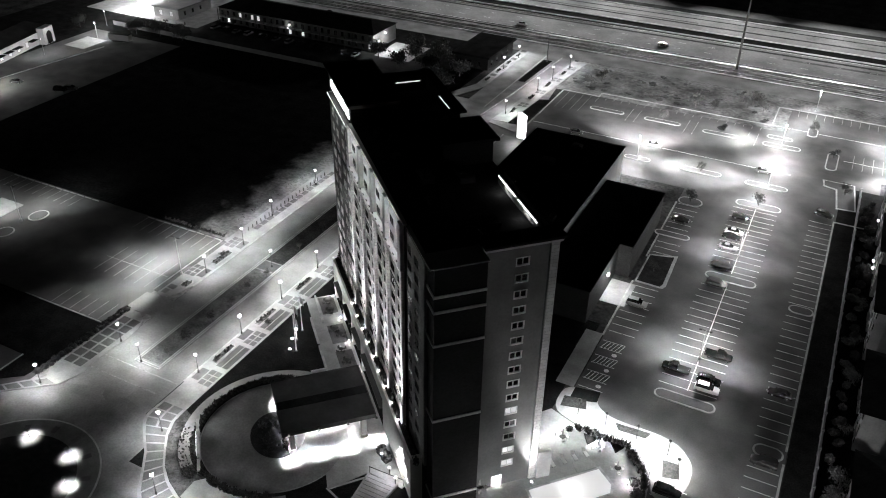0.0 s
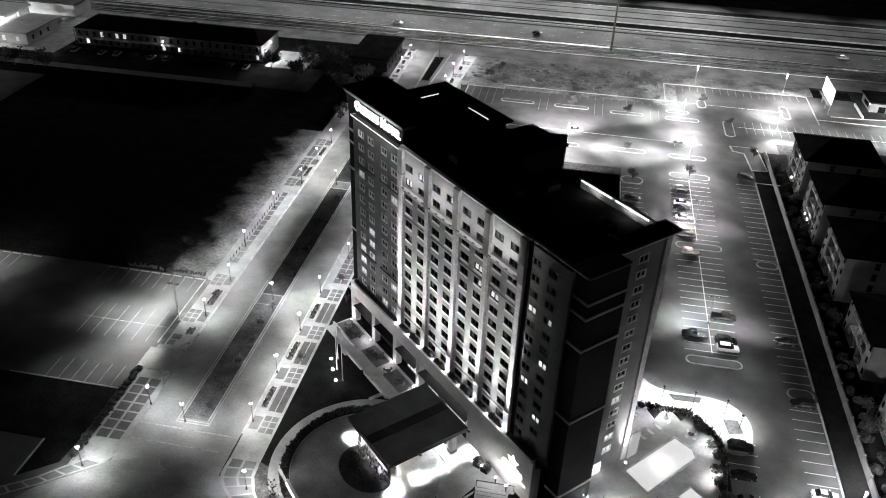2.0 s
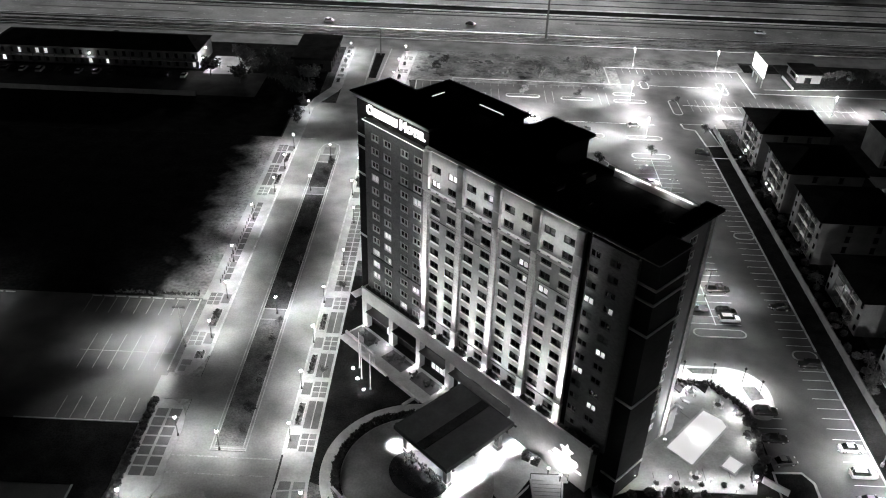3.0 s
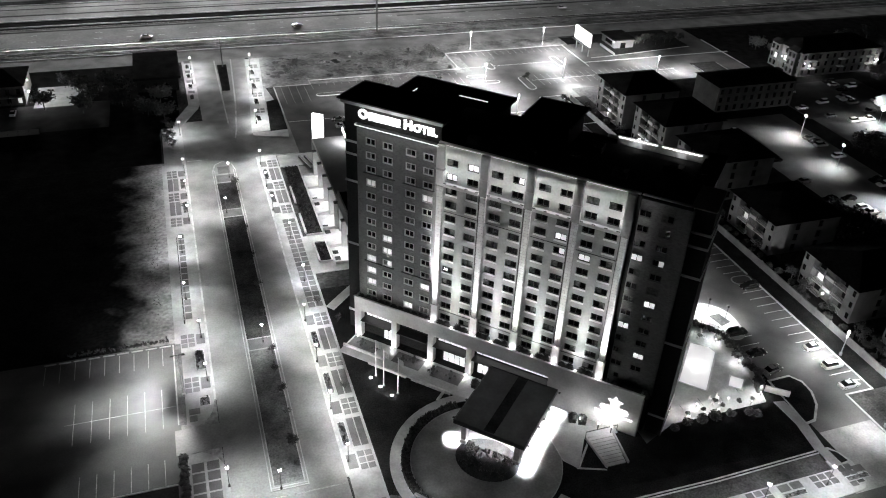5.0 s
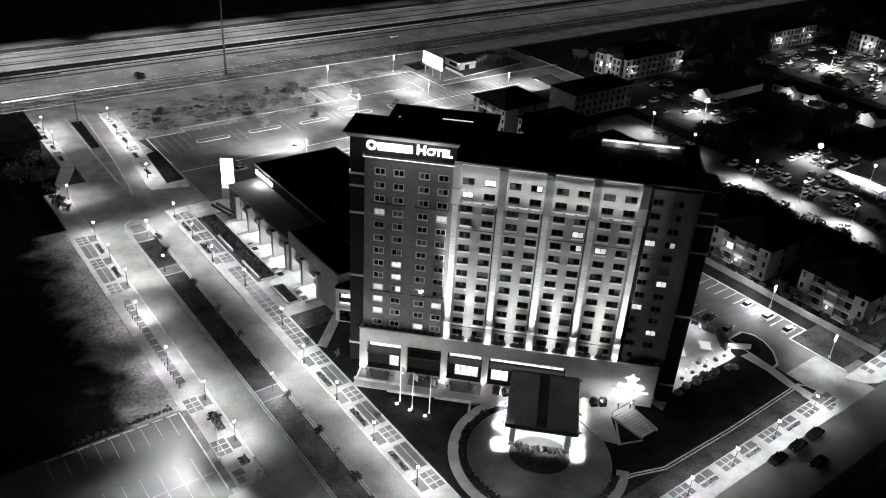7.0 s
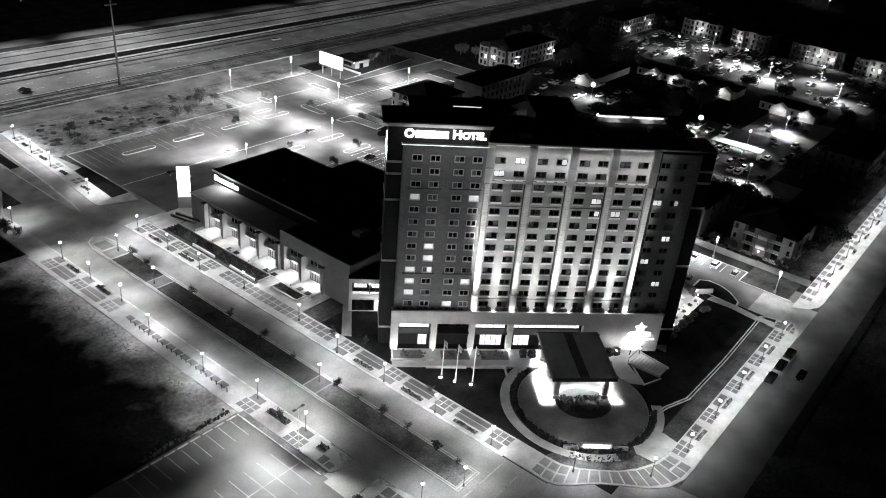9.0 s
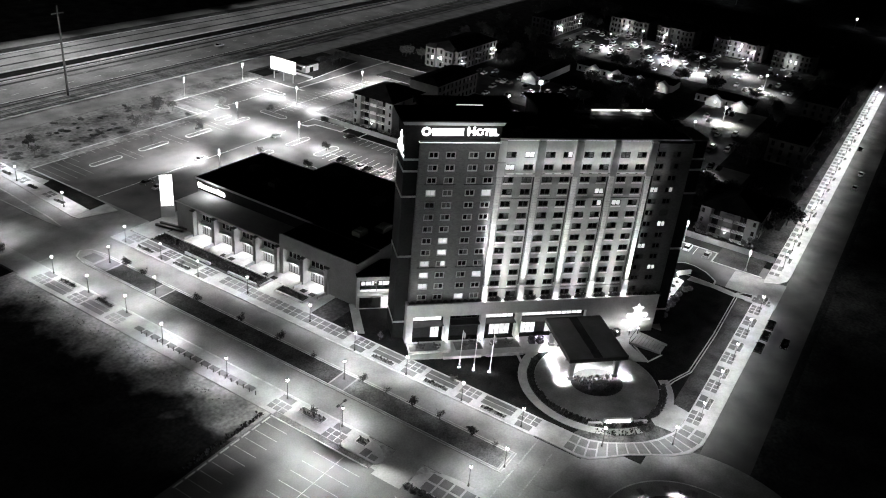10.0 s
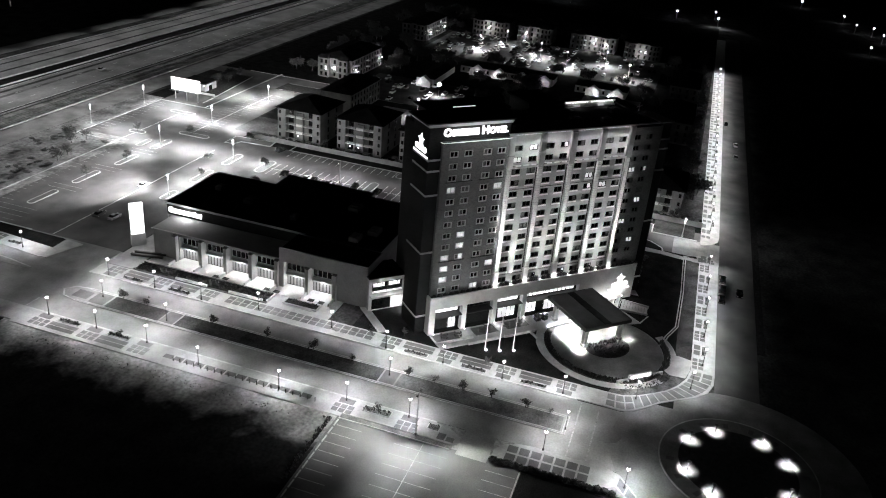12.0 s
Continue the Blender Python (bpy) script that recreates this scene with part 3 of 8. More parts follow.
for k in range(16):
    a0 = k * 22.5 + 9
    part("paver_panel", ring_sector(RBX, RBY, 12.6, 14.2, a0, a0 + 4.4, KERB_Z, KERB_Z + 0.012, 4), M_PAVER if k % 2 else M_LOT, rb)

# parking stripes and islands
STRIPE = {}


def stripe(parent, x0, x1, y0, y1, z=ROAD_Z + 0.01, paint=None):
    paint = paint or M_PAINT
    key = (round(x1 - x0, 2), round(y1 - y0, 2), paint.name)
    if key not in STRIPE:
        STRIPE[key] = mesh_of("stripe", boxes((-key[0] / 2, key[0] / 2, -key[1] / 2, key[1] / 2, 0, 0.006)), paint)
    return piece("stripe", STRIPE[key], parent, Matrix.Translation(((x0 + x1) / 2, (y0 + y1) / 2, z)))


lot_e, lot_n, lot_w = (bpy.data.objects[n] for n in ("parking_lot_east", "parking_lot_north", "parking_lot_west"))
W = 0.14
y = 130.2
while y < 211:
    if not 170.5 < y < 176:
        stripe(lot_e, -15.4, -4.0, y - W / 2, y + W / 2)
    if y < 205 and y > 139.5 and not 162.5 < y < 174 and not 183.5 < y < 190:
        stripe(lot_e, -29.2, -23.4, y - W / 2, y + W / 2)
    y += 2.75
stripe(lot_e, -9.8, -9.62, 129.8, 171.0, ROAD_Z + 0.016)
stripe(lot_e, -9.8, -9.62, 176.0, 211.0, ROAD_Z + 0.016)
y = 82.5
while y < 212:
    if not 118 < y < 123 and not 166 < y < 170.5:
        stripe(lot_e, 4.0, 9.5, y - W / 2, y + W / 2)
    y += 2.75
for y in (98.4, 101.1, 103.9):
    stripe(lot_e, -9.6, -3.9, y - W / 2, y + W / 2)
# accessible stalls with hatching and ground symbols
for k in range(7):
    y = 121.5 + 2.65 * k
    stripe(lot_e, -29.2, -24.4, y - W / 2, y + W / 2)
    if k % 2 == 1:
        for j in range(6):
            part("stripe", prism([(-29.0 + 0.75 * j, y + 0.15), (-28.85 + 0.75 * j, y + 0.15), (-28.1 + 0.75 * j, y + 2.5), (-28.25 + 0.75 * j, y + 2.5)], ROAD_Z + 0.01, ROAD_Z + 0.016), M_PAINT, lot_e)
    elif k < 6:
        part("ground_symbol", prism(stadium(-25.6, y + 1.3, 1.1, 1.1, 3), ROAD_Z + 0.01, ROAD_Z + 0.016), M_PAINT, lot_e)
x = -83.0
while x < -15:
    if not any(a < x < b for a, b in ((-73, -59), (-54, -40), (-34.5, -21))):
        stripe(lot_n, x - W / 2, x + W / 2, 252.2, 262.8, paint=M_WORN)
    stripe(lot_n, x - W / 2, x + W / 2, 265.9, 271.4, paint=M_WORN) if x > -71 else stripe(lot_n, x - W / 2, x + W / 2, 263, 267.6, paint=M_WORN)
    x += 2.75
x = -13.0
while x < 72:
    if x < 35:
        stripe(lot_n, x - W / 2, x + W / 2, 283.5, 289.0, paint=M_WORN)
    if x > 9:
        stripe(lot_n, x - W / 2, x + W / 2, 249.5, 260.0, paint=M_WORN)
    x += 2.75
stripe(lot_n, -14, 29, 271.9, 272.07, ROAD_Z + 0.018)
stripe(lot_n, 9, 70, 254.6, 254.77, ROAD_Z + 0.018)
stripe(lot_n, -85.0, -4, 237.0, 237.2, ROAD_Z + 0.018)
for k in range(9):
    stripe(lot_w, -127.8 - 2.78 * k - W / 2, -127.8 - 2.78 * k + W / 2, 124.4, 129.9, paint=M_WORN)
for k in range(6):
    stripe(lot_w, -128.35 - 3.13 * k - W / 2, -128.35 - 3.13 * k + W / 2, 106.3, 117.3, paint=M_WORN)
    stripe(lot_w, -128.4 - 2.8 * k - W / 2, -128.4 - 2.8 * k + W / 2, 92.5, 98.4, paint=M_WORN)
stripe(lot_w, -145.6, -125.7, 111.8, 111.95, ROAD_Z + 0.018, M_WORN)
stop = mesh_of("wheel_stop", boxes((-1.1, 1.1, -0.13, 0.13, 0, 0.14)), M_KERB)
for x in [-127.2 - 2.75 * k for k in range(9)] + [-169.0 - 2.75 * k for k in range(12)]:
    piece("wheel_stop", stop, lot_w, Matrix.Translation((x, 130.3, ROAD_Z + 0.01)))
for k in range(11):
    stripe(lot_w, -173.0 - 2.78 * k - W / 2, -173.0 - 2.78 * k + W / 2, 124.6, 129.9, paint=M_WORN)
kerb(-125.75, -125.5, 106.6, 130.5)
kerb(-150, -126.4, 92.0, 92.25)
slab("lot_pad", -192.0, -183.6, 112.4, 119.4, KERB_Z, M_WALK, "pale concrete pad in the parking lot", "pavement", 0)
slab("lot_gutter", -125.48, -124.15, 106.4, 130.4, 0.1, M_THIN, "narrow planted strip between pavement and parking lot", "verge", 0)
slab("lot_apron", -126.4, -118.4, 98.9, 105.2, ROAD_Z + 0.012, M_STREET, "concrete driveway apron of the parking lot", "road")
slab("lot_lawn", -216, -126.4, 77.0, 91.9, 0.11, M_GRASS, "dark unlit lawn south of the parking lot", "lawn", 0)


def island(cx, cy, lx, ly, grass=True):
    ob = solid("parking_island", prism(stadium(cx, cy, lx, ly), 0, KERB_Z), M_KERB, "kerbed parking island with round ends", "parking island", "", "parking islands")
    ins = prism(stadium(cx, cy, lx - 0.7, ly - 0.7), 0.1, KERB_Z + 0.015)
    part("infill", ins, M_LOT if grass else M_WALK, ob, "dark gravel infill")
    return ob


for r in ((-9.6, 126.8, 11.8, 3.0), (-9.5, 173.3, 11.8, 3.2), (-9.4, 213.2, 12.0, 3.6), (6.9, 120.3, 5.4, 3.4), (6.9, 168.2, 5.4, 3.2), (-66.0, 257.6, 12.0, 2.6),
          (-47.0, 257.5, 12.2, 2.6), (-27.9, 256.6, 11.6, 2.6), (-27.9, 226.8, 12.0, 3.0), (-9.3, 226.4, 11.8, 3.0), (-9.2, 256.2, 11.6, 3.0), (-10.5, 262.5, 8, 2.6), (-46.8, 226.4, 8.0, 2.8),
          (-1.6, 272, 3.2, 7.0), (27.0, 271.6, 3.0, 11.4), (6.0, 252.4, 3.4, 12.8), (-26.4, 206.8, 6.6, 4.6), (-26.6, 187.0, 9.0, 2.6), (-175.6, 117.4, 4.6, 5.4), (-176.4, 107.6, 4.6, 5.0)):
    island(*r)

ob = solid("parking_island", prism([(4.7, 238.6), (5.2, 234.6), (8.6, 233.6), (9.6, 221.8), (14.6, 222.4), (13.4, 238.6)], 0, KERB_Z), M_KERB, "kerbed angular island at the lot corner", "parking island", "", "parking islands")
part("infill", prism([(5.2, 238.2), (5.6, 235.0), (9.0, 234.0), (10.0, 222.3), (14.2, 222.8), (13.0, 238.2)], 0.1, KERB_Z + 0.015), M_LOT, ob, "dark gravel infill")
# north-east end of the lot: kerb line, dark verge, access street
slab("road_access", 91.2, 101.0, 200, 300, ROAD_Z + 0.004, M_LOT, "dim asphalt access street east of the lot", "road")
slab("lot_mouth", 79.5, 91.2, 258.5, 276.8, ROAD_Z + 0.01, M_LOT, "asphalt mouth of the parking lot", "road")
solid("access_verge", prism([(79.6, 235), (91.0, 235), (91.0, 257.2), (89.6, 258.4), (81.2, 258.4), (79.6, 256.8)], 0, KERB_Z - 0.02), M_BED, "dark verge beside the access street", "verge", "structure")
kerb(79.6, 79.9, 235, 256.6)
kerb(90.8, 91.1, 235, 257.0)
kerb(101.1, 101.4, 236, 284)
solid("lot_kerb_north", prism([(42.6, 272.3), (53.6, 273.0), (91.0, 277.0), (91.0, 277.35), (53.6, 273.35), (42.6, 272.65)], 0, KERB_Z), M_KERB, "pale kerb along the lot's end", "kerb", "structure")
solid("verge_north", prism([(53.8, 273.4), (91.0, 277.4), (91.0, 299.6), (53.8, 299.6)], 0, 0.1), M_BED, "dark planted verge beyond the lot", "verge", "structure")
solid("verge_wall", boxes((53.3, 53.7, 273.6, 286.0, 0, 0.9)), M_TRIM, "low pale wall beside the billboard", "wall", "structure")

pk = solid("planted_island", prism([(-29.4, 162.0), (-22.8, 161.8), (-22.3, 163.2), (-22.8, 177.4), (-24.4, 176.6), (-29.4, 175.2)], 0, KERB_Z), M_KERB, "kerbed planted island beside the hall", "parking island", "", "parking islands")
part("infill", prism([(-29.0, 162.5), (-23.5, 162.3), (-23.1, 163.4), (-23.5, 176.4), (-24.6, 175.9), (-29.0, 174.7)], 0.1, KERB_Z + 0.03), M_BED, pk, "dark planting")

# ---- hotel ----
def holed_wall(a0, a1, z0, z1, holes, to, depth=0.35):
    """A wall face with real openings and reveals; to(along, inward, z) gives the place."""
    bm = bmesh.new()
    xs = sorted({a0, a1, *(h[0] for h in holes), *(h[1] for h in holes)})
    zs = sorted({z0, z1, *(h[2] for h in holes), *(h[3] for h in holes)})
    seen = {}

    def v(a, d, z):
        k = (round(a, 3), round(d, 3), round(z, 3))
        if k not in seen:
            seen[k] = bm.verts.new(to(a, d, z))
        return seen[k]

    taken = set()
    for h in holes:
        for i, xa in enumerate(xs[:-1]):
            for j, za in enumerate(zs[:-1]):
                if h[0] - 1e-6 <= xa < h[1] - 1e-6 and h[2] - 1e-6 <= za < h[3] - 1e-6:
                    taken.add((i, j))
    for i in range(len(xs) - 1):
        for j in range(len(zs) - 1):
            if (i, j) not in taken:
                bm.faces.new((v(xs[i], 0, zs[j]), v(xs[i + 1], 0, zs[j]), v(xs[i + 1], 0, zs[j + 1]), v(xs[i], 0, zs[j + 1])))
    for h in holes:
        c = [(h[0], h[2]), (h[1], h[2]), (h[1], h[3]), (h[0], h[3])]
        for p, q in zip(c, c[1:] + c[:1]):
            steps = sorted({k for k in (xs if p[1] == q[1] else zs) if min(p[0] if p[1] == q[1] else p[1], q[0] if p[1] == q[1] else q[1]) - 1e-6 <= k <= max(p[0] if p[1] == q[1] else p[1], q[0] if p[1] == q[1] else q[1]) + 1e-6})
            for s0, s1 in zip(steps, steps[1:]):
                e = ((s0, p[1]), (s1, p[1])) if p[1] == q[1] else ((p[0], s0), (p[0], s1))
                bm.faces.new((v(e[0][0], 0, e[0][1]), v(e[1][0], 0, e[1][1]), v(e[1][0], depth, e[1][1]), v(e[0][0], depth, e[0][1])))
    return bm


HOTEL = pose(-76.0, 114.3, 0, 0, 0, -45)
hotel = thing("hotel", "tall brick and stucco hotel tower on a pale uplit podium", "hotel", HOTEL)
FLOOR = 2.865
ROWS_Z = [45.65 - FLOOR * k for k in range(13)]
LEFT_U, MID_U, RIGHT_U = (-12.4, -8.75, -3.85, -0.2), (4.5, 8.6, 13.25, 17.25, 22.05, 25.95, 30.6, 34.55), (39.4, 43.1)
PILASTERS = (2.3, 10.95, 19.6, 28.2, 36.95)
front = lambda v0: (lambda a, d, z: (a, v0 + d, z))
hole = lambda u, z, w=1.9, h=1.25: (u - w / 2, u + w / 2, z - h / 2, z + h / 2)

part("brick_front", holed_wall(-15.4, 1.7, 9.0, 48.4, [hole(u, z) for u in LEFT_U for z in ROWS_Z], front(0.0)), M_BRICK, hotel, "dark brick front with paired windows")
part("stucco_front", holed_wall(1.7, 37.6, 40.9, 49.0, [hole(u, z, 2.1) for u in MID_U for z in ROWS_Z[:2]], front(0.25)), M_STUCCO, hotel, "pale stucco upper storeys")
part("middle_front", holed_wall(1.7, 37.6, 9.0, 40.9, [hole(u, z, 2.1) for u in MID_U for z in ROWS_Z[2:]], front(0.25)), M_GREY, hotel, "grey stucco middle front")
part("brick_wing", holed_wall(38.4, 47.0, 9.0, 48.2, [hole(u, z) for u in RIGHT_U for z in ROWS_Z], front(0.5)), M_BRICK, hotel, "dark brick front with windows")
part("wing_return", boxes((37.6, 38.4, 0.6, 1.2, 9, 48.6)), M_DARKBRICK, hotel)
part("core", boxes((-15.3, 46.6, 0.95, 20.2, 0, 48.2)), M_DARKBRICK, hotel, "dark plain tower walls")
for r in ((-15.4, -15.1, 0.0, 0.95, 9, 48.4), (46.6, 47.0, 0.5, 0.95, 9, 48.2)):
    part("brick_return", boxes(r), M_BRICK, hotel)
for k, u in enumerate(PILASTERS):
    part("pilaster", boxes((u - 0.55, u + 0.55, -0.28, 0.24, 9.2, 40.6)), M_QUOIN, hotel, "pale stone pilaster")
    part("pilaster_head", boxes((u - 0.75, u + 0.75, -0.42, 0.24, 40.9, 48.8)), M_TRIM if k == 0 else M_GREY, hotel, "pale pilaster head" if k == 0 else "grey pilaster head")
    part("head_band", boxes((u - 0.85, u + 0.85, -0.5, 0.24, 43.98, 44.3)), M_GREY, hotel)
    part("pilaster_foot", boxes((u - 0.7, u + 0.7, -0.45, 0.24, 8.9, 13.6), (u - 0.8, u + 0.8, -0.52, 0.24, 13.6, 13.9)), M_TRIM, hotel, "pale pilaster foot")
for a, b in zip(PILASTERS, PILASTERS[1:]):
    part("balcony_ledge", boxes((a + 0.9, b - 0.9, -0.55, 0.24, 40.9, 41.5)), M_TRIM, hotel, "pale projecting ledge")
    for z in (35.35, 12.6):
        part("string_course", boxes((a + 0.75, b - 0.75, 0.19, 0.24, z, z + 0.15)), M_METAL, hotel, "thin dark course")
    part("recess_pier", boxes((b - 0.95 if b < 36 else b - 0.8, b - 0.72 if b < 36 else b - 0.72, 0.12, 0.24, 13.9, 40.9)), M_METAL, hotel)
for u0, u1 in ((-14.0, -7.2), (-5.4, 1.2)):
    for z in (ROWS_Z[2] - 0.95, ROWS_Z[9] - 0.95):
        part("brick_ledge", boxes((u0, u1, -0.22, -0.01, z, z + 0.18)), M_METAL, hotel, "thin dark ledge under a window pair")

# windows: white-trimmed frame with a mullion and two panes each; some rooms are lit
def window_meshes(w, h, trim, proud, mat=None):
    o, y0, y1 = w / 2 + trim, -h / 2 - trim - 0.04, h / 2 + trim
    f = holed_wall(-o, o, y0, y1, [(-w / 2 + 0.06, -0.05, -h / 2 + 0.05, h / 2 - 0.05), (0.05, w / 2 - 0.06, -h / 2 + 0.05, h / 2 - 0.05)], lambda a, d, z: (a, d - proud, z), proud + 0.19)
    rim = [e for e in f.edges if e.is_boundary and all(abs(q.co.y + proud) < 1e-5 for q in e.verts)]
    out = bmesh.ops.extrude_edge_only(f, edges=rim)
    for q in out["geom"]:
        if isinstance(q, bmesh.types.BMVert):
            q.co.y += proud + 0.05
    half = w / 2 - 0.05
    return (mesh_of("window", f, mat or M_WHITE), mesh_of("pane", boxes((-half / 2, half / 2, 0.2, 0.23, -h / 2, h / 2)), M_GLASS),
            mesh_of("pane", boxes((-half / 2, half / 2, 0.2, 0.23, -h / 2, h / 2)), M_ROOM), half,
            mesh_of("pane", boxes((-half / 2, half / 2, 0.2, 0.23, -h / 2, h / 2)), M_CURTAIN))


# WIN_C frames use the shaded colour in place of dim wing light.
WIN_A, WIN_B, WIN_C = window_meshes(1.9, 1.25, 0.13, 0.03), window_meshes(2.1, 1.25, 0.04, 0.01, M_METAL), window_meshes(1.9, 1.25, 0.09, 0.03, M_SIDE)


RW = random.Random(77)


def window(parent, kind, m, lit=(False, False)):
    w = piece("window", kind[0], parent, m)
    for side in (-1, 1):
        on = lit[0 if side < 0 else 1]
        p = piece("pane", kind[2 if on else 4 if RW.random() < 0.2 else 1], w, Matrix.Translation((side * (kind[3] / 2 + 0.05), 0, 0)))
        if on:
            p["label"] = "pane lit from the room behind"
    return w


LIT = {("L", 3, 0), ("L", 3, 3), ("L", 9, 0), ("L", 10, 0), ("L", 11, 0), ("L", 12, 2), ("L", 8, 1), ("L", 10, 3), ("L", 7, 1),
       ("M", 0, 1), ("M", 1, 0), ("M", 3, 5), ("M", 4, 6), ("R", 3, 0), ("R", 6, 1), ("R", 8, 0), ("R", 10, 1)}
HALF = {("M", 0, 3), ("R", 3, 1), ("M", 4, 5), ("L", 9, 1)}
for tag, us, kind, v0 in (("L", LEFT_U, WIN_A, 0.0), ("M", MID_U, WIN_B, 0.25), ("R", RIGHT_U, WIN_C, 0.5)):
    for r, z in enumerate(ROWS_Z):
        for c, u in enumerate(us):
            on = (tag, r, c) in LIT
            half = (tag, r, c) in HALF
            window(hotel, kind, pose(u, v0, z), (on, on or half))
            if tag == "M" and r > 1:
                part("sill", bpy.data.meshes.get("sill") or boxes((-1.2, 1.2, -0.08, -0.01, -0.34, 0)), M_WHITE, hotel).location = (u, v0, z - 0.76)

# end blocks with pale bands
def end_block(u0, u1, v0, v1, outward):
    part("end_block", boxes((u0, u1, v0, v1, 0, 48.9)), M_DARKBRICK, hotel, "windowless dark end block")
    for z in (44.2, 41.6, 35.8, 21.4, 4.4):
        a = (u1 - 0.02, u1 + 0.16) if outward > 0 else (u0 - 0.16, u0 + 0.02)
        part("band", boxes((u0 - 0.16 if outward < 0 else u0, u1 + 0.16 if outward > 0 else u1, v0 - 0.16, v0 - 0.002, z, z + 0.42), (*a, v0 - 0.002, v1, z, z + 0.42)), M_TRIM, hotel, "pale band round the end block")


end_block(47.0, 50.1, 0.95, 8.5, 1)
end_block(-18.4, -15.4, 0.7, 8.4, -1)

# side front with one column of windows
SIDE_Z = ROWS_Z + [8.2, 5.2]
side_to = lambda a, d, z: (46.95 - d, a, z)
part("side_front", holed_wall(9.3, 20.2, 0.0, 49.0, [(14.1, 16.0, z - 0.62, z + 0.62) for z in SIDE_Z], side_to, 0.3), M_SIDE, hotel, "stucco side front, its shade put into the colour")
part("side_edge", boxes((46.6, 47.2, 8.5, 9.3, 0, 49.0)), M_TRIM, hotel, "pale vertical edge trim")
part("side_edge", boxes((46.6, 47.25, 19.2, 20.45, 0, 48.9)), M_QUOIN, hotel, "pale vertical edge trim")
for k, z in enumerate(SIDE_Z):
    window(hotel, WIN_A, pose(46.95, 15.05, z, 0, 0, 90), (k in (10, 13, 14),) * 2)
part("side_cornice", boxes((46.6, 47.45, 8.2, 20.9, 48.3, 48.98), (46.6, 47.3, 6.9, 8.48, 47.2, 48.28), (46.6, 47.5, 6.7, 8.0, 46.6, 47.18)), M_TRIM, hotel, "stepped pale cornice of the side front")
part("side_door", boxes((46.9, 47.1, 12.4, 14.2, 0.1, 2.6)), M_LOBBY, hotel, "lit glass side door")

# roofs
part("roof", boxes((-15.3, 46.6, 0.7, 20.2, 48.22, 48.4)), M_ROOF, hotel, "dark flat roof")
part("parapet", boxes((1.7, 38.2, 0.0, 0.6, 49.02, 49.25), (38.4, 50.2, 0.3, 0.9, 48.92, 49.1), (46.2, 50.3, 0.9, 8.7, 48.92, 49.1)), M_TRIM, hotel, "thin pale parapet cap")
part("side_eave", boxes((44.6, 48.0, 8.9, 21.2, 49.02, 49.5)), M_ROOF, hotel, "dark overhanging roof corner")
part("back_parapet", boxes((26.5, 46.2, 19.9, 20.2, 48.4, 49.0)), M_STUCCO, hotel)
for u in (32.5, 40.5):
    aim_lamp("POINT", "terrace_glow", (u, 17.2, 49.5), (0, 0, 0), 60, 0.4, parent=hotel)
part("terrace_wall", boxes((28.8, 45.0, 18.2, 18.5, 48.4, 50.0)), M_STUCCO, hotel, "pale roof terrace wall")
for u0, u1 in ((29.0, 36.0), (36.9, 44.0)):
    part("light_tube", boxes((u0, u1, 18.06, 18.19, 49.66, 49.82)), M_TERRACE_TUBE, hotel, "glowing roofline tube")
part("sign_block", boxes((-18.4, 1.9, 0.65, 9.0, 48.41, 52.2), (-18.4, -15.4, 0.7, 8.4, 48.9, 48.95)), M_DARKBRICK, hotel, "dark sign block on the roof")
part("cornice", boxes((-18.9, 2.2, 0.25, 9.4, 52.0, 52.75), (-19.1, 2.35, 0.08, 9.5, 52.4, 52.74)), M_GREY, hotel, "grey cornice")
part("cornice_roof", boxes((-19.6, 2.5, -0.1, 9.8, 52.76, 53.05)), M_ROOF, hotel, "dark overhanging roof")
part("sign_ledge", boxes((-15.6, 1.9, -0.35, 0.64, 48.42, 48.6)), M_METAL, hotel, "dark ledge tray below the sign")
part("ledge_light", boxes((-15.5, 1.8, -0.42, -0.36, 48.46, 48.6), (-15.66, -15.6, -0.42, 0.6, 48.46, 48.6), (1.9, 1.96, -0.42, 0.6, 48.46, 48.6)), M_TUBE, hotel, "glowing ledge tube")
for r in ((-12.7, -12.3, 10.4, 19.2, 48.41, 51.6), (-12.29, 7.3, 18.8, 19.2, 48.41, 51.6), (6.9, 7.29, 12.0, 18.79, 48.41, 51.6)):
    part("roof_screen", boxes(r), M_DARKBRICK, hotel, "dark rooftop screen wall")
part("screen_coping", boxes((-13.6, -11.9, 9.82, 20.1, 51.6, 52.0), (-11.89, 8.2, 18.5, 20.1, 51.6, 52.0), (6.6, 8.2, 11.4, 18.49, 51.6, 52.0)), M_ROOF, hotel, "dark overhanging coping")
part("light_tube", boxes((-12.29, -12.2, 12.6, 17.6, 50.2, 50.4)), M_STRIP, hotel, "glowing roofline tube")
part("light_tube", boxes((-3.6, 2.6, 18.7, 18.79, 50.2, 50.4)), M_STRIP, hotel, "glowing roofline tube")
part("lift_room", boxes((13.2, 21.6, 11.4, 20.0, 48.41, 52.4)), M_DARKBRICK, hotel, "dark lift machine room")
part("lift_room_roof", boxes((12.6, 22.2, 10.9, 20.9, 52.4, 52.9)), M_ROOF, hotel, "dark overhanging roof")
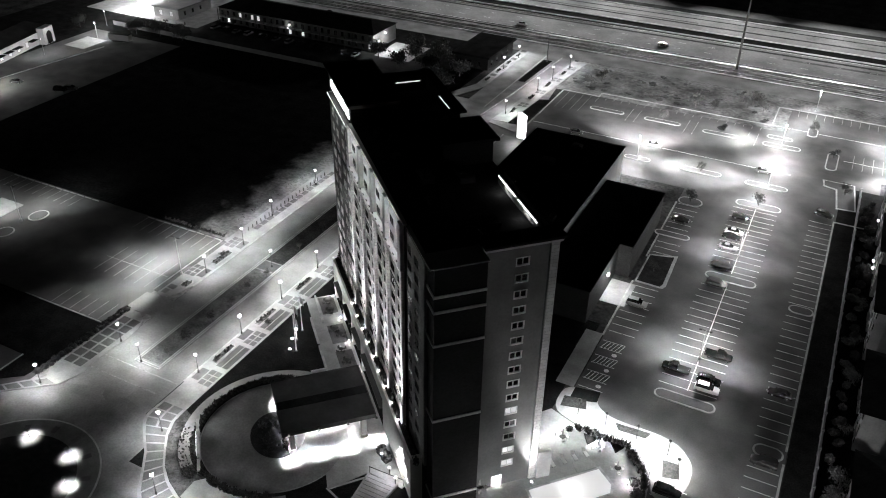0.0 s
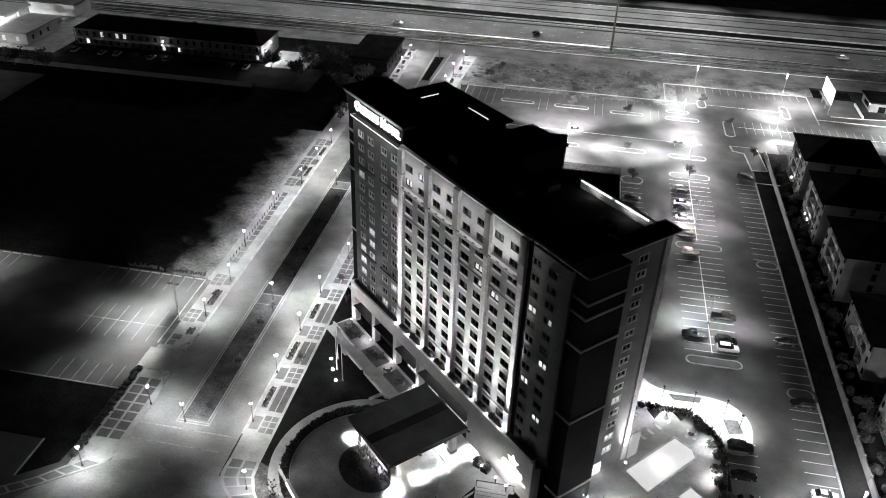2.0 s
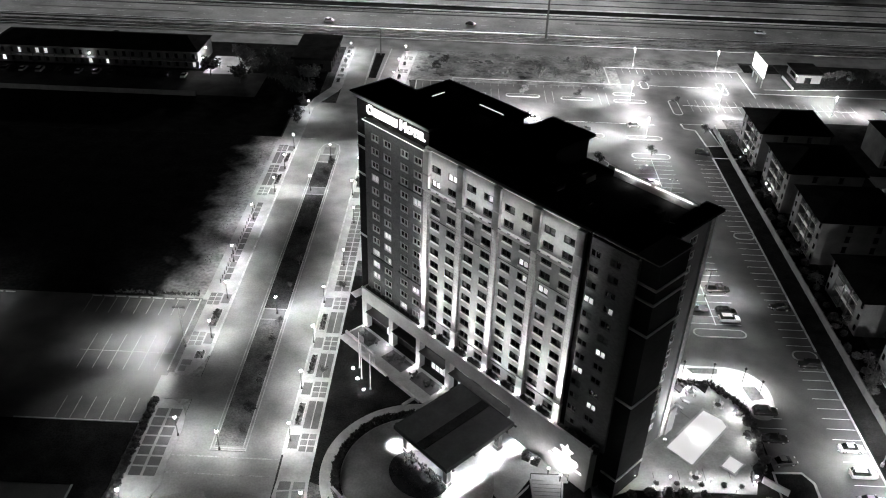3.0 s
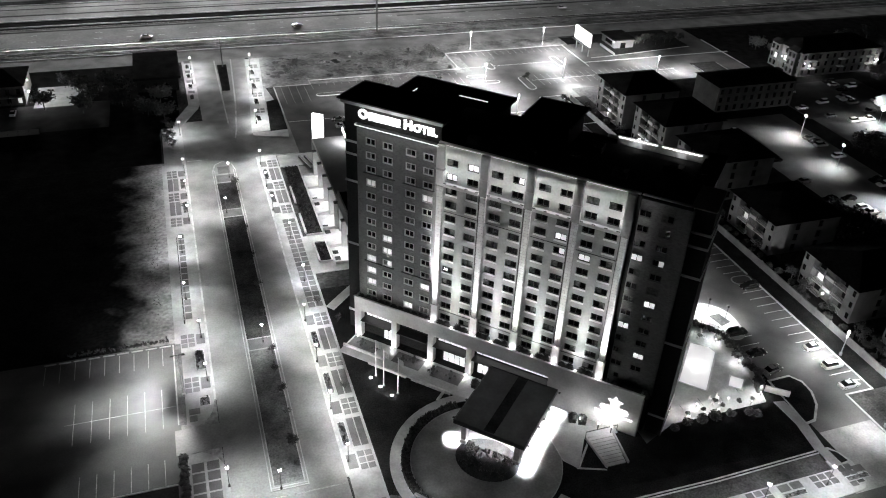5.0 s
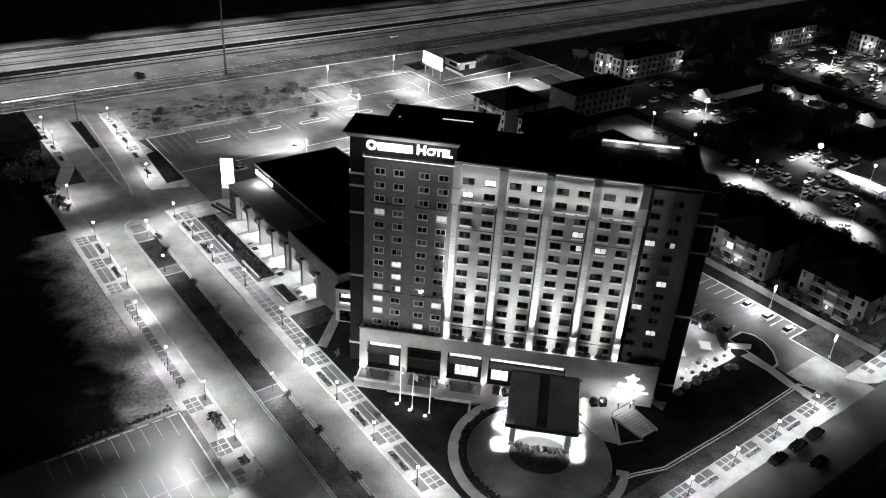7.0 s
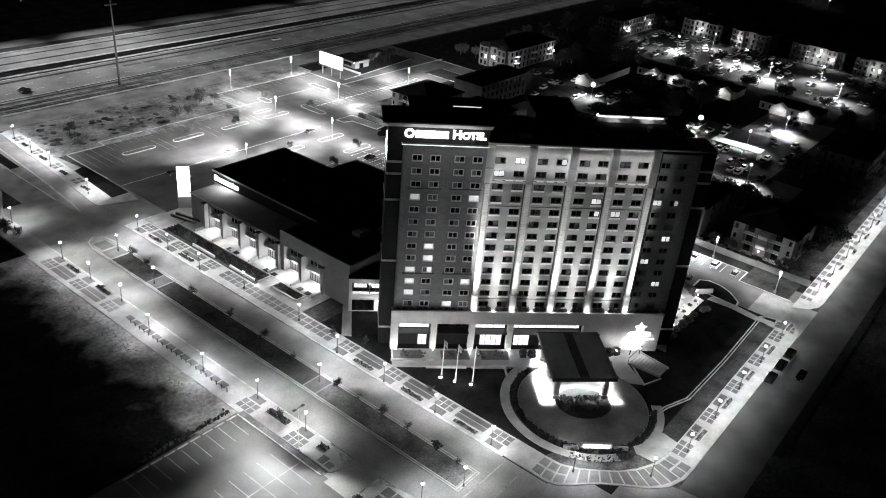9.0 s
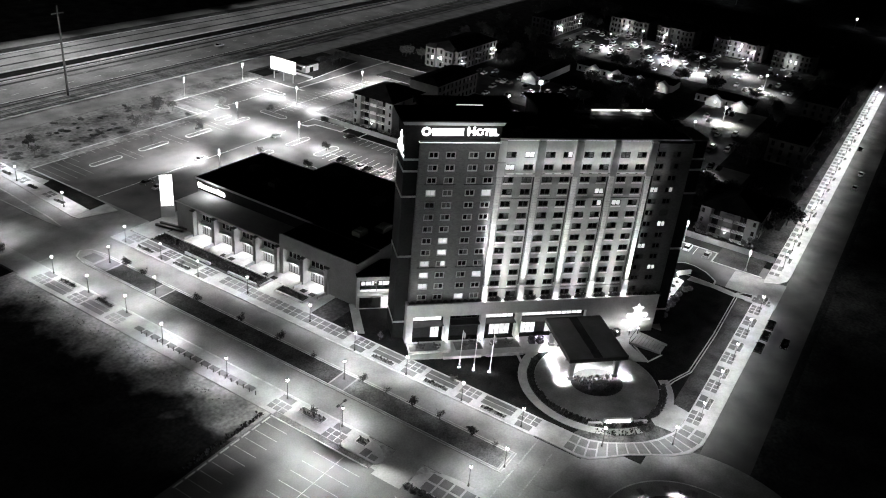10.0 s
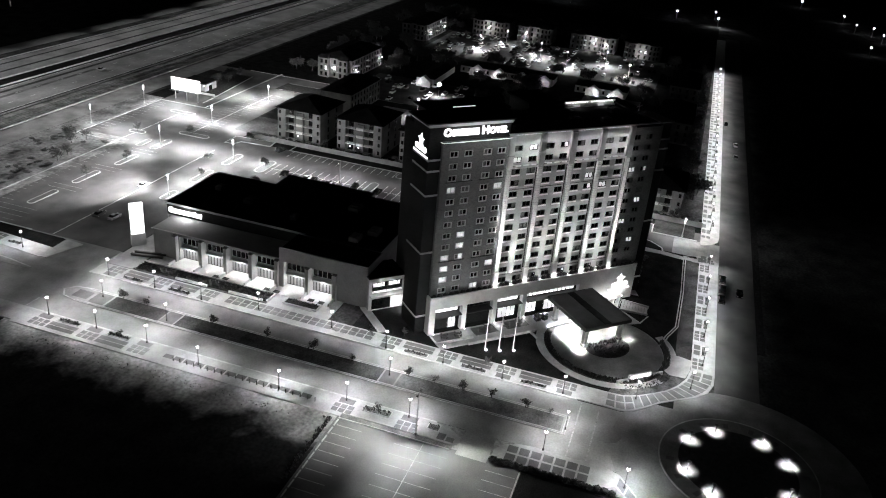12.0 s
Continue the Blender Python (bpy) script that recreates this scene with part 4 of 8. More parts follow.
for u, v, s in ((6.5, 4.5, 1.2), (10.5, 6.2, 1.5), (17.0, 5.0, 1.1), (24.5, 7.5, 1.8), (25.5, 13.5, 2.2), (33.0, 6.0, 1.3), (40.5, 12.5, 1.6)):
    part("roof_unit", boxes((u - s, u + s, v - s * 0.6, v + s * 0.6, 48.42, 49.5), (u - s * 0.4, u + s * 0.4, v - s * 0.4, v + s * 0.4, 49.5, 49.75)), M_METAL, hotel, "small dark rooftop unit")
part("roof_antenna", tube(tube(bmesh.new(), (45.5, 9.0, 48.4), (45.5, 9.0, 51.2), 0.06, 0.05, 6), (44.6, 9.0, 50.6), (46.4, 9.0, 50.9), 0.09, 0.09, 6), M_STEEL, hotel, "small pale roof mast")

# podium with openings
POD_V = -1.5
bays = [(-14.2, -6.9, 0.0, 6.9), (-5.6, 1.7, 0.0, 6.9), (3.0, 10.4, 0.0, 6.9), (11.7, 27.8, 0.0, 6.9)]
part("podium_front", holed_wall(-15.8, 46.0, 0.0, 10.1, bays, front(POD_V), 1.3), M_STUCCO, hotel, "pale plain podium front with tall openings")
for r in ((45.2, 46.0, POD_V + 0.01, 0.95, 0, 10.1), (-15.8, -15.42, POD_V + 0.01, 0.7, 0, 10.1)):
    part("podium_side", boxes(r), M_STUCCO, hotel)
part("podium_roof", boxes((-15.4, 46.0, -1.2, 0.94, 8.8, 8.98)), M_ROOF, hotel, "dark podium ledge")
part("podium_cap", boxes((-15.9, 46.1, POD_V - 0.08, POD_V + 0.35, 10.1, 10.22)), M_TRIM, hotel, "pale coping")
part("podium_back", boxes((-15.4, 46.5, 0.5, 0.94, 0, 8.79)), M_DARKBRICK, hotel)
for u0, u1, z0, z1, on in ((-13.9, -7.2, 4.9, 6.5, 1), (-9.6, -7.6, 0.2, 4.0, 1), (-5.2, 1.4, 5.2, 6.4, 0), (3.3, 10.1, 4.9, 6.4, 1), (4.6, 9.6, 0.2, 4.3, 1), (12.0, 27.4, 5.0, 6.6, 1), (12.4, 16.0, 0.2, 4.5, 1), (18.5, 26.5, 0.2, 4.5, 1)):
    w = part("lobby_window", boxes((u0, u1, 0.3, 0.4, z0, z1)), M_LOBBY if on else M_GLASS, hotel, "lit lobby glazing" if on else "dark lobby glazing")
    bars = bmesh.new()
    n = max(2, round((u1 - u0) / 1.3))
    for k in range(n + 1):
        x = u0 + (u1 - u0) * k / n
        box(bars, x - 0.05, x + 0.05, 0.2, 0.3, z0, z1)
    box(bars, u0, u1, 0.2, 0.3, z0 - 0.08, z0)
    box(bars, u0, u1, 0.2, 0.3, z1, z1 + 0.08)
    part("glazing_frame", bars, M_METAL, w)
for u0, u1 in ((-13.9, -7.2), (-5.2, 1.4), (3.3, 10.1), (12.0, 27.4)):
    part("awning", boxes((u0 - 0.2, u1 + 0.2, POD_V - 0.5, 0.19, 4.5, 4.72)), M_METAL, hotel, "thin dark metal awning")

# planters with clipped shrubs on the podium ledge, uplights between them
def shrub_mesh(name, r, n, rng, flat=0.8, leaf=0.16):
    bm = bmesh.new()
    for _ in range(n):
        d = Vector((rng.gauss(0, 1), rng.gauss(0, 1), rng.gauss(0, 1))).normalized()
        p = Vector((d.x * r, d.y * r, d.z * r * flat)) * rng.uniform(0.55, 1.0)
        t = Vector((rng.uniform(-1, 1), rng.uniform(-1, 1), rng.uniform(-1, 1))).normalized()
        s = t.cross(d).normalized() * leaf * rng.uniform(0.6, 1.3)
        t = t * leaf * rng.uniform(0.6, 1.3)
        bm.faces.new([bm.verts.new(p + q) for q in (s, t, -s, -t)])
    ball(bm, (0, 0, 0), r * 0.6, 8, 5, flat)
    return mesh_of(name, bm, M_LEAF)


RS = random.Random(9)
SHRUB = [shrub_mesh("shrub", 0.95, 260, RS) for _ in range(3)]
UPLIGHT = mesh_of("uplight_lens", tube(bmesh.new(), (0, 0, 0), (0, 0, 0.12), 0.16, 0.2, 10), M_SPOTHEAD)
SHRUB_U = [a + (b - a) * f for a, b in zip(PILASTERS, PILASTERS[1:]) for f in (0.2, 0.36, 0.64, 0.8)]
for k, u in enumerate(SHRUB_U):
    s = tagged(new("ledge_shrub", SHRUB[k % 3]), "clipped dark shrub on the podium ledge", "shrub", "ledge shrubs")
    s.matrix_world = HOTEL @ pose(u, -0.75, 10.3, 0, 0, 0) @ Matrix.Diagonal((0.92, 0.62, 1.05 + 0.25 * (k % 3), 1))
for k in range(17):
    s = tagged(new("street_hedge", SHRUB[k % 3]), "dark ragged hedge plant beside the pavement", "hedge", "street hedges")
    s.matrix_world = pose(-125.4 + 0.15 * (k % 3), 74.6 + 1.45 * k, 0.45, 0, 0, 37 * k) @ Matrix.Diagonal((1.0, 1.05, 0.75, 1))
for u in [-14.6 + 1.55 * k for k in range(11)] + [38.6 + 1.5 * k for k in range(6)]:
    s = tagged(new("ledge_hedge", SHRUB[1]), "dark clipped hedge piece on the podium ledge", "hedge", "ledge hedges")
    s.matrix_world = HOTEL @ pose(u, -0.6, 9.75) @ Matrix.Diagonal((0.95, 0.6, 1.25, 1))
MIDS = [(a + b) / 2 for a, b in zip(PILASTERS, PILASTERS[1:])]
for u in PILASTERS + tuple(MIDS):
    pil = u in PILASTERS
    t = thing("uplight", "small bright uplight on the podium ledge", "uplight", HOTEL @ pose(u, -1.0, 9.0), "ledge uplights")
    part("can", tube(bmesh.new(), (0, 0, 0), (0, 0, 1.15), 0.07, 0.2, 10), M_METAL, t)
    p = part("lens", UPLIGHT, None, t)
    p.location = (0, 0, 1.16)
    aim_lamp("SPOT", "uplight_beam", (0, 0, 1.4), (0, 0.55, 12.0) if pil else (0, 0.9, 6.0), (52000 if u < 3 else 36000) if pil else 3600, 0.08, 22 if pil else 70, 1.0, t)
    aim_lamp("POINT", "uplight_spill", (0, -0.05, 1.4), (0, 0, 9), 95 if pil else 70, 0.12, parent=t)
    aim_lamp("SPOT", "uplight_throw", (0, -0.1, 1.45), (0, 1.0, 34.0), (400000 if u < 3 else 110000 if u in PILASTERS[1::2] else 230000) if pil else 95000, 0.08, 17 if pil else 26, 1.0, t)
for a, b in zip(PILASTERS, PILASTERS[1:]):
    for du in (-3.2, -1.1, 1.1, 3.2):
        u = (a + b) / 2 + du
        t = thing("ledge_floodlight", "slim floodlight on the upper ledge", "floodlight", HOTEL @ pose(u, -0.42, 41.505), "upper ledge floodlights")
        part("housing", boxes((-0.3, 0.3, -0.1, 0.06, 0, 0.1)), M_METAL, t)
        aim_lamp("SPOT", "floodlight_beam", (0, -0.02, 0.2), (0, 0.55, 6.0), 800, 0.1, 76, 1.0, t)
        aim_lamp("SPOT", "downlight_beam", (u, -0.62, 48.6), (u, 0.2, 41.0), 520, 0.15, 76, 1.0, hotel)
    part("parapet_light", boxes((a + 0.9, b - 0.9, -0.06, 0.0, 48.95, 49.0)), M_STRIP, hotel, "glowing light strip under the parapet")

# signs: plain shapes in place of lettering
def sign_bars(name, label, m, widths, height, depth=0.25):
    t = thing(name, label, "sign", m)
    x = 0.0
    for k, w in enumerate(widths):
        if w < 0:
            x -= w
            continue
        h = height * (1.28 if k == 0 or widths[k - 1] < 0 else 1.0)
        bm = prism([(x + w / 2 + (w / 2 - 0.12) * c + 0.12 * math.cos(radians(a)), h / 2 + (h / 2 - 0.12) * s + 0.12 * math.sin(radians(a)))
                    for c, s, a0 in ((1, 1, 0), (-1, 1, 90), (-1, -1, 180), (1, -1, 270)) for a in (a0, a0 + 30, a0 + 60, a0 + 90)], 0, depth)
        bmesh.ops.transform(bm, matrix=pose(0, 0, 0, 90, 0, 0), verts=bm.verts[:])
        part("sign_shape", bm, M_SIGN, t)
        x += w + 0.28
    return t


def word_mesh(text, height):
    """Raised letters of the built-in font, scaled to a cap height; gives the mesh and its width."""
    curve = bpy.data.curves.new("letters", "FONT")
    curve.body, curve.extrude, curve.resolution_u = text, 0.06, 3
    curve.offset = 0.03
    ob = bpy.data.objects.new("letters", curve)
    me = bpy.data.meshes.new_from_object(ob)
    bpy.data.objects.remove(ob)
    bpy.data.curves.remove(curve)
    xs, ys = [v.co.x for v in me.vertices], [v.co.y for v in me.vertices]
    k = height / (max(ys) - min(ys))
    me.transform(pose(0, 0, 0, 90, 0, 0) @ Matrix.Diagonal((k, k, 2.0, 1)) @ Matrix.Translation((-min(xs), -min(ys), 0)))
    me.materials.clear()
    me.materials.append(M_SIGN)
    return me, (max(xs) - min(xs)) * k


roof_sign = thing("roof_sign", "glowing white roof sign with plain bars and the word HOTEL", "sign", HOTEL @ pose(-15.2, 0.5, 49.7) @ Matrix.Diagonal((0.93, 1, 0.9, 1)))
ring = ring_sector(1.05, 1.05, 0.6, 1.05, 0, 360, 0, 0.2, 20)
bmesh.ops.transform(ring, matrix=pose(0, 0, 0, 90, 0, 0), verts=ring.verts[:])
part("sign_shape", ring, M_SIGN, roof_sign)
x = 2.35
for k, w in enumerate((1.0, 0.95, 0.95, 0.9, 1.15, 1.1)):
    part("sign_shape", boxes((x, x + w * 0.42, -0.2, 0, 0.12, 1.75), (x + w * 0.56, x + w, -0.2, 0, 0.12, 1.75)), M_SIGN, roof_sign)
    x += w + 0.2
# Fill lamps added before the sign to brighten the cornice.
for u in (3.5, 8.5, 13.5):
    aim_lamp("POINT", "sign_fill", (u, -2.4, 1.8), (0, 0, 0), 420, 0.6, parent=roof_sign)
x += 0.75
for text, h in (("H", 2.05), ("OTEL", 1.65)):
    me, w = word_mesh(text, h)
    part("letters", me, None, roof_sign, "glowing raised letters").location = (x, -0.1, 0.1)
    x += w + 0.22


def emblem(m, s, label):
    t = thing("emblem_sign", label, "sign", m)
    star = prism([(s * (1.0 if k % 2 == 0 else 0.5) * math.sin(math.pi * k / 5), s * (1.0 if k % 2 == 0 else 0.5) * math.cos(math.pi * k / 5) + 2.0 * s) for k in range(10)], 0, 0.12)
    bmesh.ops.transform(star, matrix=pose(0, 0, 0, 90, 0, 0), verts=star.verts[:])
    part("star", star, M_SIGN, t)
    bar = prism(stadium(0, 0.85 * s, 3.6 * s, 0.8 * s), 0, 0.12)
    bmesh.ops.transform(bar, matrix=pose(0, 0, 0, 90, 0, 0), verts=bar.verts[:])
    part("bar", bar, M_SIGN, t)
    part("underline", boxes((-2.4 * s, 2.4 * s, -0.12, 0, -0.12 * s, 0.1 * s)), M_SIGN, t)
    return t


emblem(HOTEL @ pose(41.2, POD_V - 0.02, 3.5), 1.5, "glowing white star emblem on the podium wall")
emblem(HOTEL @ pose(-18.42, 4.6, 44.9, 0, 0, -90), 1.55, "glowing white star emblem on the tower end")

# entrance canopy
can = thing("entrance_canopy", "flat dark-roofed entrance canopy on four pale columns, lit beneath", "canopy", HOTEL)
part("canopy_roof", boxes((16.9, 30.4, -19.9, -3.5, 5.75, 6.3)), M_CANOPY, can, "dark flat canopy roof")
part("canopy_spine", boxes((22.6, 24.6, -19.8, -3.6, 6.31, 6.4)), M_ROOF, can)
part("fascia", boxes((16.75, 30.55, -20.05, -19.9, 5.5, 6.45), (16.75, 30.55, -3.5, -3.35, 5.5, 6.45), (16.75, 16.9, -19.9, -3.5, 5.5, 6.45), (30.4, 30.55, -19.9, -3.5, 5.5, 6.45)), M_METAL, can, "dark fascia")
part("soffit", boxes((16.9, 30.4, -19.9, -3.5, 5.55, 5.73)), M_WHITE, can, "pale soffit")
for u, v in ((18.4, -18.3), (28.9, -18.3), (18.4, -5.4), (28.9, -5.4)):
    part("column", boxes((u - 0.5, u + 0.5, v - 0.5, v + 0.5, 0.1, 5.54), (u - 0.65, u + 0.65, v - 0.65, v + 0.65, 0.1, 0.95)), M_STUCCO, can, "square pale column")
for u in (19.0, 23.6, 28.2):
    for v in (-18.6, -12.6, -6.6):
        part("downlight", tube(bmesh.new(), (u, v, 5.48), (u, v, 5.56), 0.28, 0.28, 12), M_SPOTHEAD, can, "round downlight")
for u, v, p in ((23.6, -17.2, 12000), (20.6, -17.4, 8000), (26.4, -17.4, 8000), (23.6, -12.5, 10000), (20.4, -8.0, 5000), (26.4, -8.0, 5000)):
    aim_lamp("SPOT", "canopy_lamp", (u, v, 5.4), (u, v, 0), p, 0.25, 70, 0.6, parent=can)
for u, v, p in ((30.95, -18.9, 11000), (30.95, -13.7, 11000), (30.95, -8.5, 11000), (30.95, -3.4, 8000), (16.35, -19.0, 11000), (16.35, -13.7, 10000), (16.35, -8.5, 8000), (16.35, -3.6, 6000)):
    part("edge_light", boxes((u - 0.18, u + 0.18, v - 0.18, v + 0.18, 5.7, 5.9), (min(u, 30.56), max(u, 16.74), v - 0.06, v + 0.06, 5.9, 5.98)), M_METAL, can, "small dark edge downlight")
    aim_lamp("SPOT", "edge_lamp", (u, v, 5.6), (u - (0.1 if u > 20 else -0.1), v, 0), p * 4.2, 0.25, 45, 0.8, parent=can)

# ---- street lamps ----
lamp0 = thing("street_lamp", "dark post-top street lamp with a glowing globe", "street lamp", Matrix(), "street lamps")
part("base", tube(tube(bmesh.new(), (0, 0, 0), (0, 0, 0.45), 0.22, 0.18, 10), (0, 0, 0.45), (0, 0, 0.6), 0.18, 0.09, 10), M_METAL, lamp0)
part("post", tube(bmesh.new(), (0, 0, 0.6), (0, 0, 4.15), 0.08, 0.055, 8), M_METAL, lamp0)
part("collar", tube(bmesh.new(), (0, 0, 4.15), (0, 0, 4.25), 0.16, 0.18, 10), M_METAL, lamp0)
part("cap", tube(bmesh.new(), (0, 0, 4.92), (0, 0, 5.08), 0.2, 0.05, 10), M_METAL, lamp0)
part("globe", ball(bmesh.new(), (0, 0, 4.6), 0.33, 12, 8), M_LAMP, lamp0, "glowing globe")
lamp0.location = (-119.1, 208.1, KERB_Z)
GLOBE_W = 3900


def lamp_light(x, y, w=GLOBE_W):
    if y < 71 and x > -90:
        w *= 0.85 if x < -5 else 1.2
    if x < -117:
        w *= 0.85
    if x < -105 and 80 < y < 95:
        w *= 0.65
    if x < -117 and 100 < y < 215:
        aim_lamp("SPOT", "street_lamp_throw", (x - 0.5, y, 4.7), (x - 5.0, y, 0), 2200 if x < -121 else 3800, 0.3, 84, 1.0)
    if -99 < x < -96 and 100 < y < 120:
        aim_lamp("POINT", "street_lamp_light", (x + 0.46, y, 4.65), (x, y, 0), w, 0.3)
    else:
        aim_lamp("SPOT", "street_lamp_light", (x + 0.4, y, 4.6), (x + 0.4, y, 0), w * 1.08, 0.3, 160, 0.5)


STREET = [(-119.3, 194.6), (-119.4, 180.9), (-121.9, 165.9), (-122.1, 146.1), (-119.8, 131.4), (-119.6, 117.4), (-118.1, 89.3), (-122.4, 72.6),
          (-107.1, 202.6), (-109.7, 182.6), (-107.5, 126.6), (-109.7, 86.4), (-97.5, 208.6), (-97.7, 194.6), (-97.8, 181.0), (-95.5, 166.3), (-95.4, 146.5),
          (-97.8, 131.4), (-97.8, 117.3), (-97.8, 103.2), (-97.4, 89.3), (-92.4, 73.8), (-83.0, 62.4), (-71.6, 60.2), (-57.6, 60.4), (-44.2, 60.5), (-30.6, 60.7),
          (-16.9, 60.9), (-112.4, 291.2), (-112.6, 276.8), (-119.0, 234.3), (-91.0, 290.4), (-92.6, 276.0), (-93.3, 262.8), (-95.1, 238.0)]
for k in range(18):
    STREET.append(road2(13.5 + 14.0 * k, 3.0))
lamp_light(-119.1, 208.1)
for x, y in STREET:
    copy_thing(lamp0, Matrix.Translation((x, y, KERB_Z if (x, y) != (-119.0, 234.3) else ROAD_Z)))
    lamp_light(x, y)


# ---- parking lot poles ----
def lot_pole(x, y, h, heads, watts, reach=9.0, label="tall parking lot pole lamp with a bright head"):
    t = thing("parking_lamp", label, "pole lamp", Matrix.Translation((x, y, ROAD_Z)), "parking lot lamps")
    part("footing", tube(bmesh.new(), (0, 0, 0), (0, 0, 0.75), 0.3, 0.3, 12), M_KERB, t, "round concrete footing")
    part("pole", tube(bmesh.new(), (0, 0, 0.75), (0, 0, h), 0.09, 0.06, 8), M_STEEL, t)
    if -20 < x < 0 and y < 200 or h > 10:
        part("crossarm", boxes((-1.0, 1.0, -0.05, 0.05, h - 0.1, h)), M_METAL, t)
        for d in (-1.0, 1.0):
            part("head", boxes((d - 0.32, d + 0.32, -0.22, 0.22, h - 0.12, h + 0.08)), M_METAL, t, "dark flat lamp head")
            part("lens", boxes((d - 0.26, d + 0.26, -0.17, 0.17, h - 0.16, h - 0.125)), M_HEAD, t, "bright lens under the head")
    else:
        # The glowing taper shapes the lamp's glare on the pole top.
        part("lantern", tube(bmesh.new(), (0, 0, h - 2.2), (0, 0, h - 0.2), 0.08, 0.24, 10), M_HEAD, t, "glowing taper standing in for lamp glare")
        part("cap", tube(bmesh.new(), (0, 0, h - 0.2), (0, 0, h - 0.02), 0.3, 0.16, 10), M_METAL, t)
    for a in heads:
        c, s = math.cos(radians(a)), math.sin(radians(a))
        near = y < 200 and x > -20
        aim_lamp("SPOT", "parking_lamp_light", (1.05 * c, 1.05 * s, h - 0.4), (reach * 0.7 * c, reach * 0.7 * s, 0), watts * (0.06 if near else 0.13), 0.25, (112 if a == 0 else 140) if near else 164, 0.9, t)
        aim_lamp("SPOT", "parking_lamp_throw", (1.4 * c, 1.4 * s, h - 0.4), (reach * (1.0 if near else 2.8) * c, reach * (2.3 if near else 2.8) * s, 0), watts * (0.85 if near else 1.5), 0.25, (74 if a == 0 else 96) if near else 88, 1.0, t)
    return t


for x, y, h, heads, w in ((29.5, 292.0, 7.6, (-90,), 34000), (-2.6, 292.0, 7.6, (-90,), 38000), (21.6, 254.6, 7.6, (90, -90), 90000), (-9.2, 256.4, 7.6, (90, -90, 180), 60000),
                          (-8.8, 226.4, 7.6, (90, -90, 180), 56000), (-46.8, 226.4, 7.6, (90, -90, 0), 60000), (-9.7, 184.4, 7.6, (0, 180, 90, -90), 16000), (-9.7, 140.5, 7.6, (0, 180, 90, -90), 19000),
                          (59.7, 250.8, 7.6, (180, 90, 0), 66000), (-124.2, 114.2, 10.4, (180,), 2500), (-177.2, 113.4, 10.4, (180, 90), 9000), (10.8, 90.1, 7.0, (180, 90, -90), 26000), (4.2, 69.8, 7.0, (180, 90, -90), 11000)):
    lot_pole(x, y, h, heads, w, 4.0 if h > 10 else 6.0 if y < 200 else 10.0)
for x, y, w in ((-133.5, 114.2, 47000), (-130.5, 102, 38000), (-130.5, 126, 38000)):
    aim_lamp("SPOT", "parking_lamp_throw", (-125.4, 114.2, 10.0), (x, y, 0), w, 0.3, 66, 1.0)
for x, y in ((-66, 258), (-40, 262)):
    aim_lamp("SPOT", "parking_lamp_throw", (-46.8, 227.6, 7.4), (x, y, 0), 160000, 0.3, 54, 1.0)

# ---- hotel grounds ----
slab("lawn_hotel", -92.4, -31.5, 65.6, 142.5, 0.06, M_GRASS, "dark mown lawn round the hotel", "lawn")
slab("lawn_pool", -31.5, -9.5, 65.6, 100.0, 0.06, M_GRASS, "dark mown lawn south of the pool terrace", "lawn")
CX, CY = -73.5, 83.0
solid("entrance_drive", disc(CX, CY, 13.6, -0.2, 0.09), M_ROUND, "dark circular entrance drive", "drive", "structure")
solid("lawn_strip", prism([(-64, 72.5), (-58, 70.8), (-14, 69.8), (-14, 77), (-40, 79.2), (-52, 76.5), (-60, 82)], -0.2, 0.085), M_GRASS, "dark mown strip beside the entrance drive", "lawn", "structure")
solid("drive_kerb", ring_sector(CX, CY, 13.6, 13.76, 75, 395, 0, 0.16, 64), M_WALK, "pale kerb round the entrance drive", "kerb", "structure")
solid("hedge_bed", ring_sector(CX, CY, 13.85, 15.4, 92, 305, 0, 0.14, 60), M_BED, "dark planting bed round the drive", "planting bed", "structure")
solid("curved_walk", ring_sector(CX, CY, 15.4, 17.4, 84, 236, 0, 0.16, 60), M_WALK, "pale curved concrete walk", "pavement", "structure")
solid("curved_walk_south", ring_sector(CX, CY, 14.6, 16.9, 256, 312, 0, 0.16, 24), M_WALK, "pale curved concrete walk", "pavement", "structure")
solid("plaza_south", prism([(-79.1, 63.8), (-75.0, 62.9), (-70.6, 62.86), (-69.9, 66.0), (-70.4, 66.9), (-73.5, 67.4), (-77.9, 68.8), (-79.3, 67.4)], 0, 0.165), M_WALK, "pale concrete plaza by the corner", "pavement", "structure")
solid("forecourt_bed", prism([(x + 0.06, y + 0.06) for x, y in BACK_LINE[:7]] + [(CX + 15.45 * math.cos(radians(a)), CY + 15.45 * math.sin(radians(a))) for a in range(252, 196, -5)], 0, 0.15), M_FORECOURT, "planted forecourt with scattered low plants", "planting bed", "structure")
for d in (0.0, 0.62):
    line = [(-13.2, 67.5 + d), (-36.0, 66.8 + d), (-55.6, 66.9 + d), (-61.8, 69.0 + d), (-67.0, 70.0 + d)]
    solid("path_kerb", prism(line + [(x, y + 0.26) for x, y in line[::-1]], 0, 0.16), M_KERB, "thin pale kerb along the lane", "kerb", "structure")
solid("path_cross", prism([(-12.8, 81.6), (-10.5, 81.2), (-10.0, 75.4), (-11.2, 68.42), (-13.4, 68.42), (-12.4, 75.2)], 0, 0.155), M_WALK, "pale concrete footpath", "pavement", "structure")
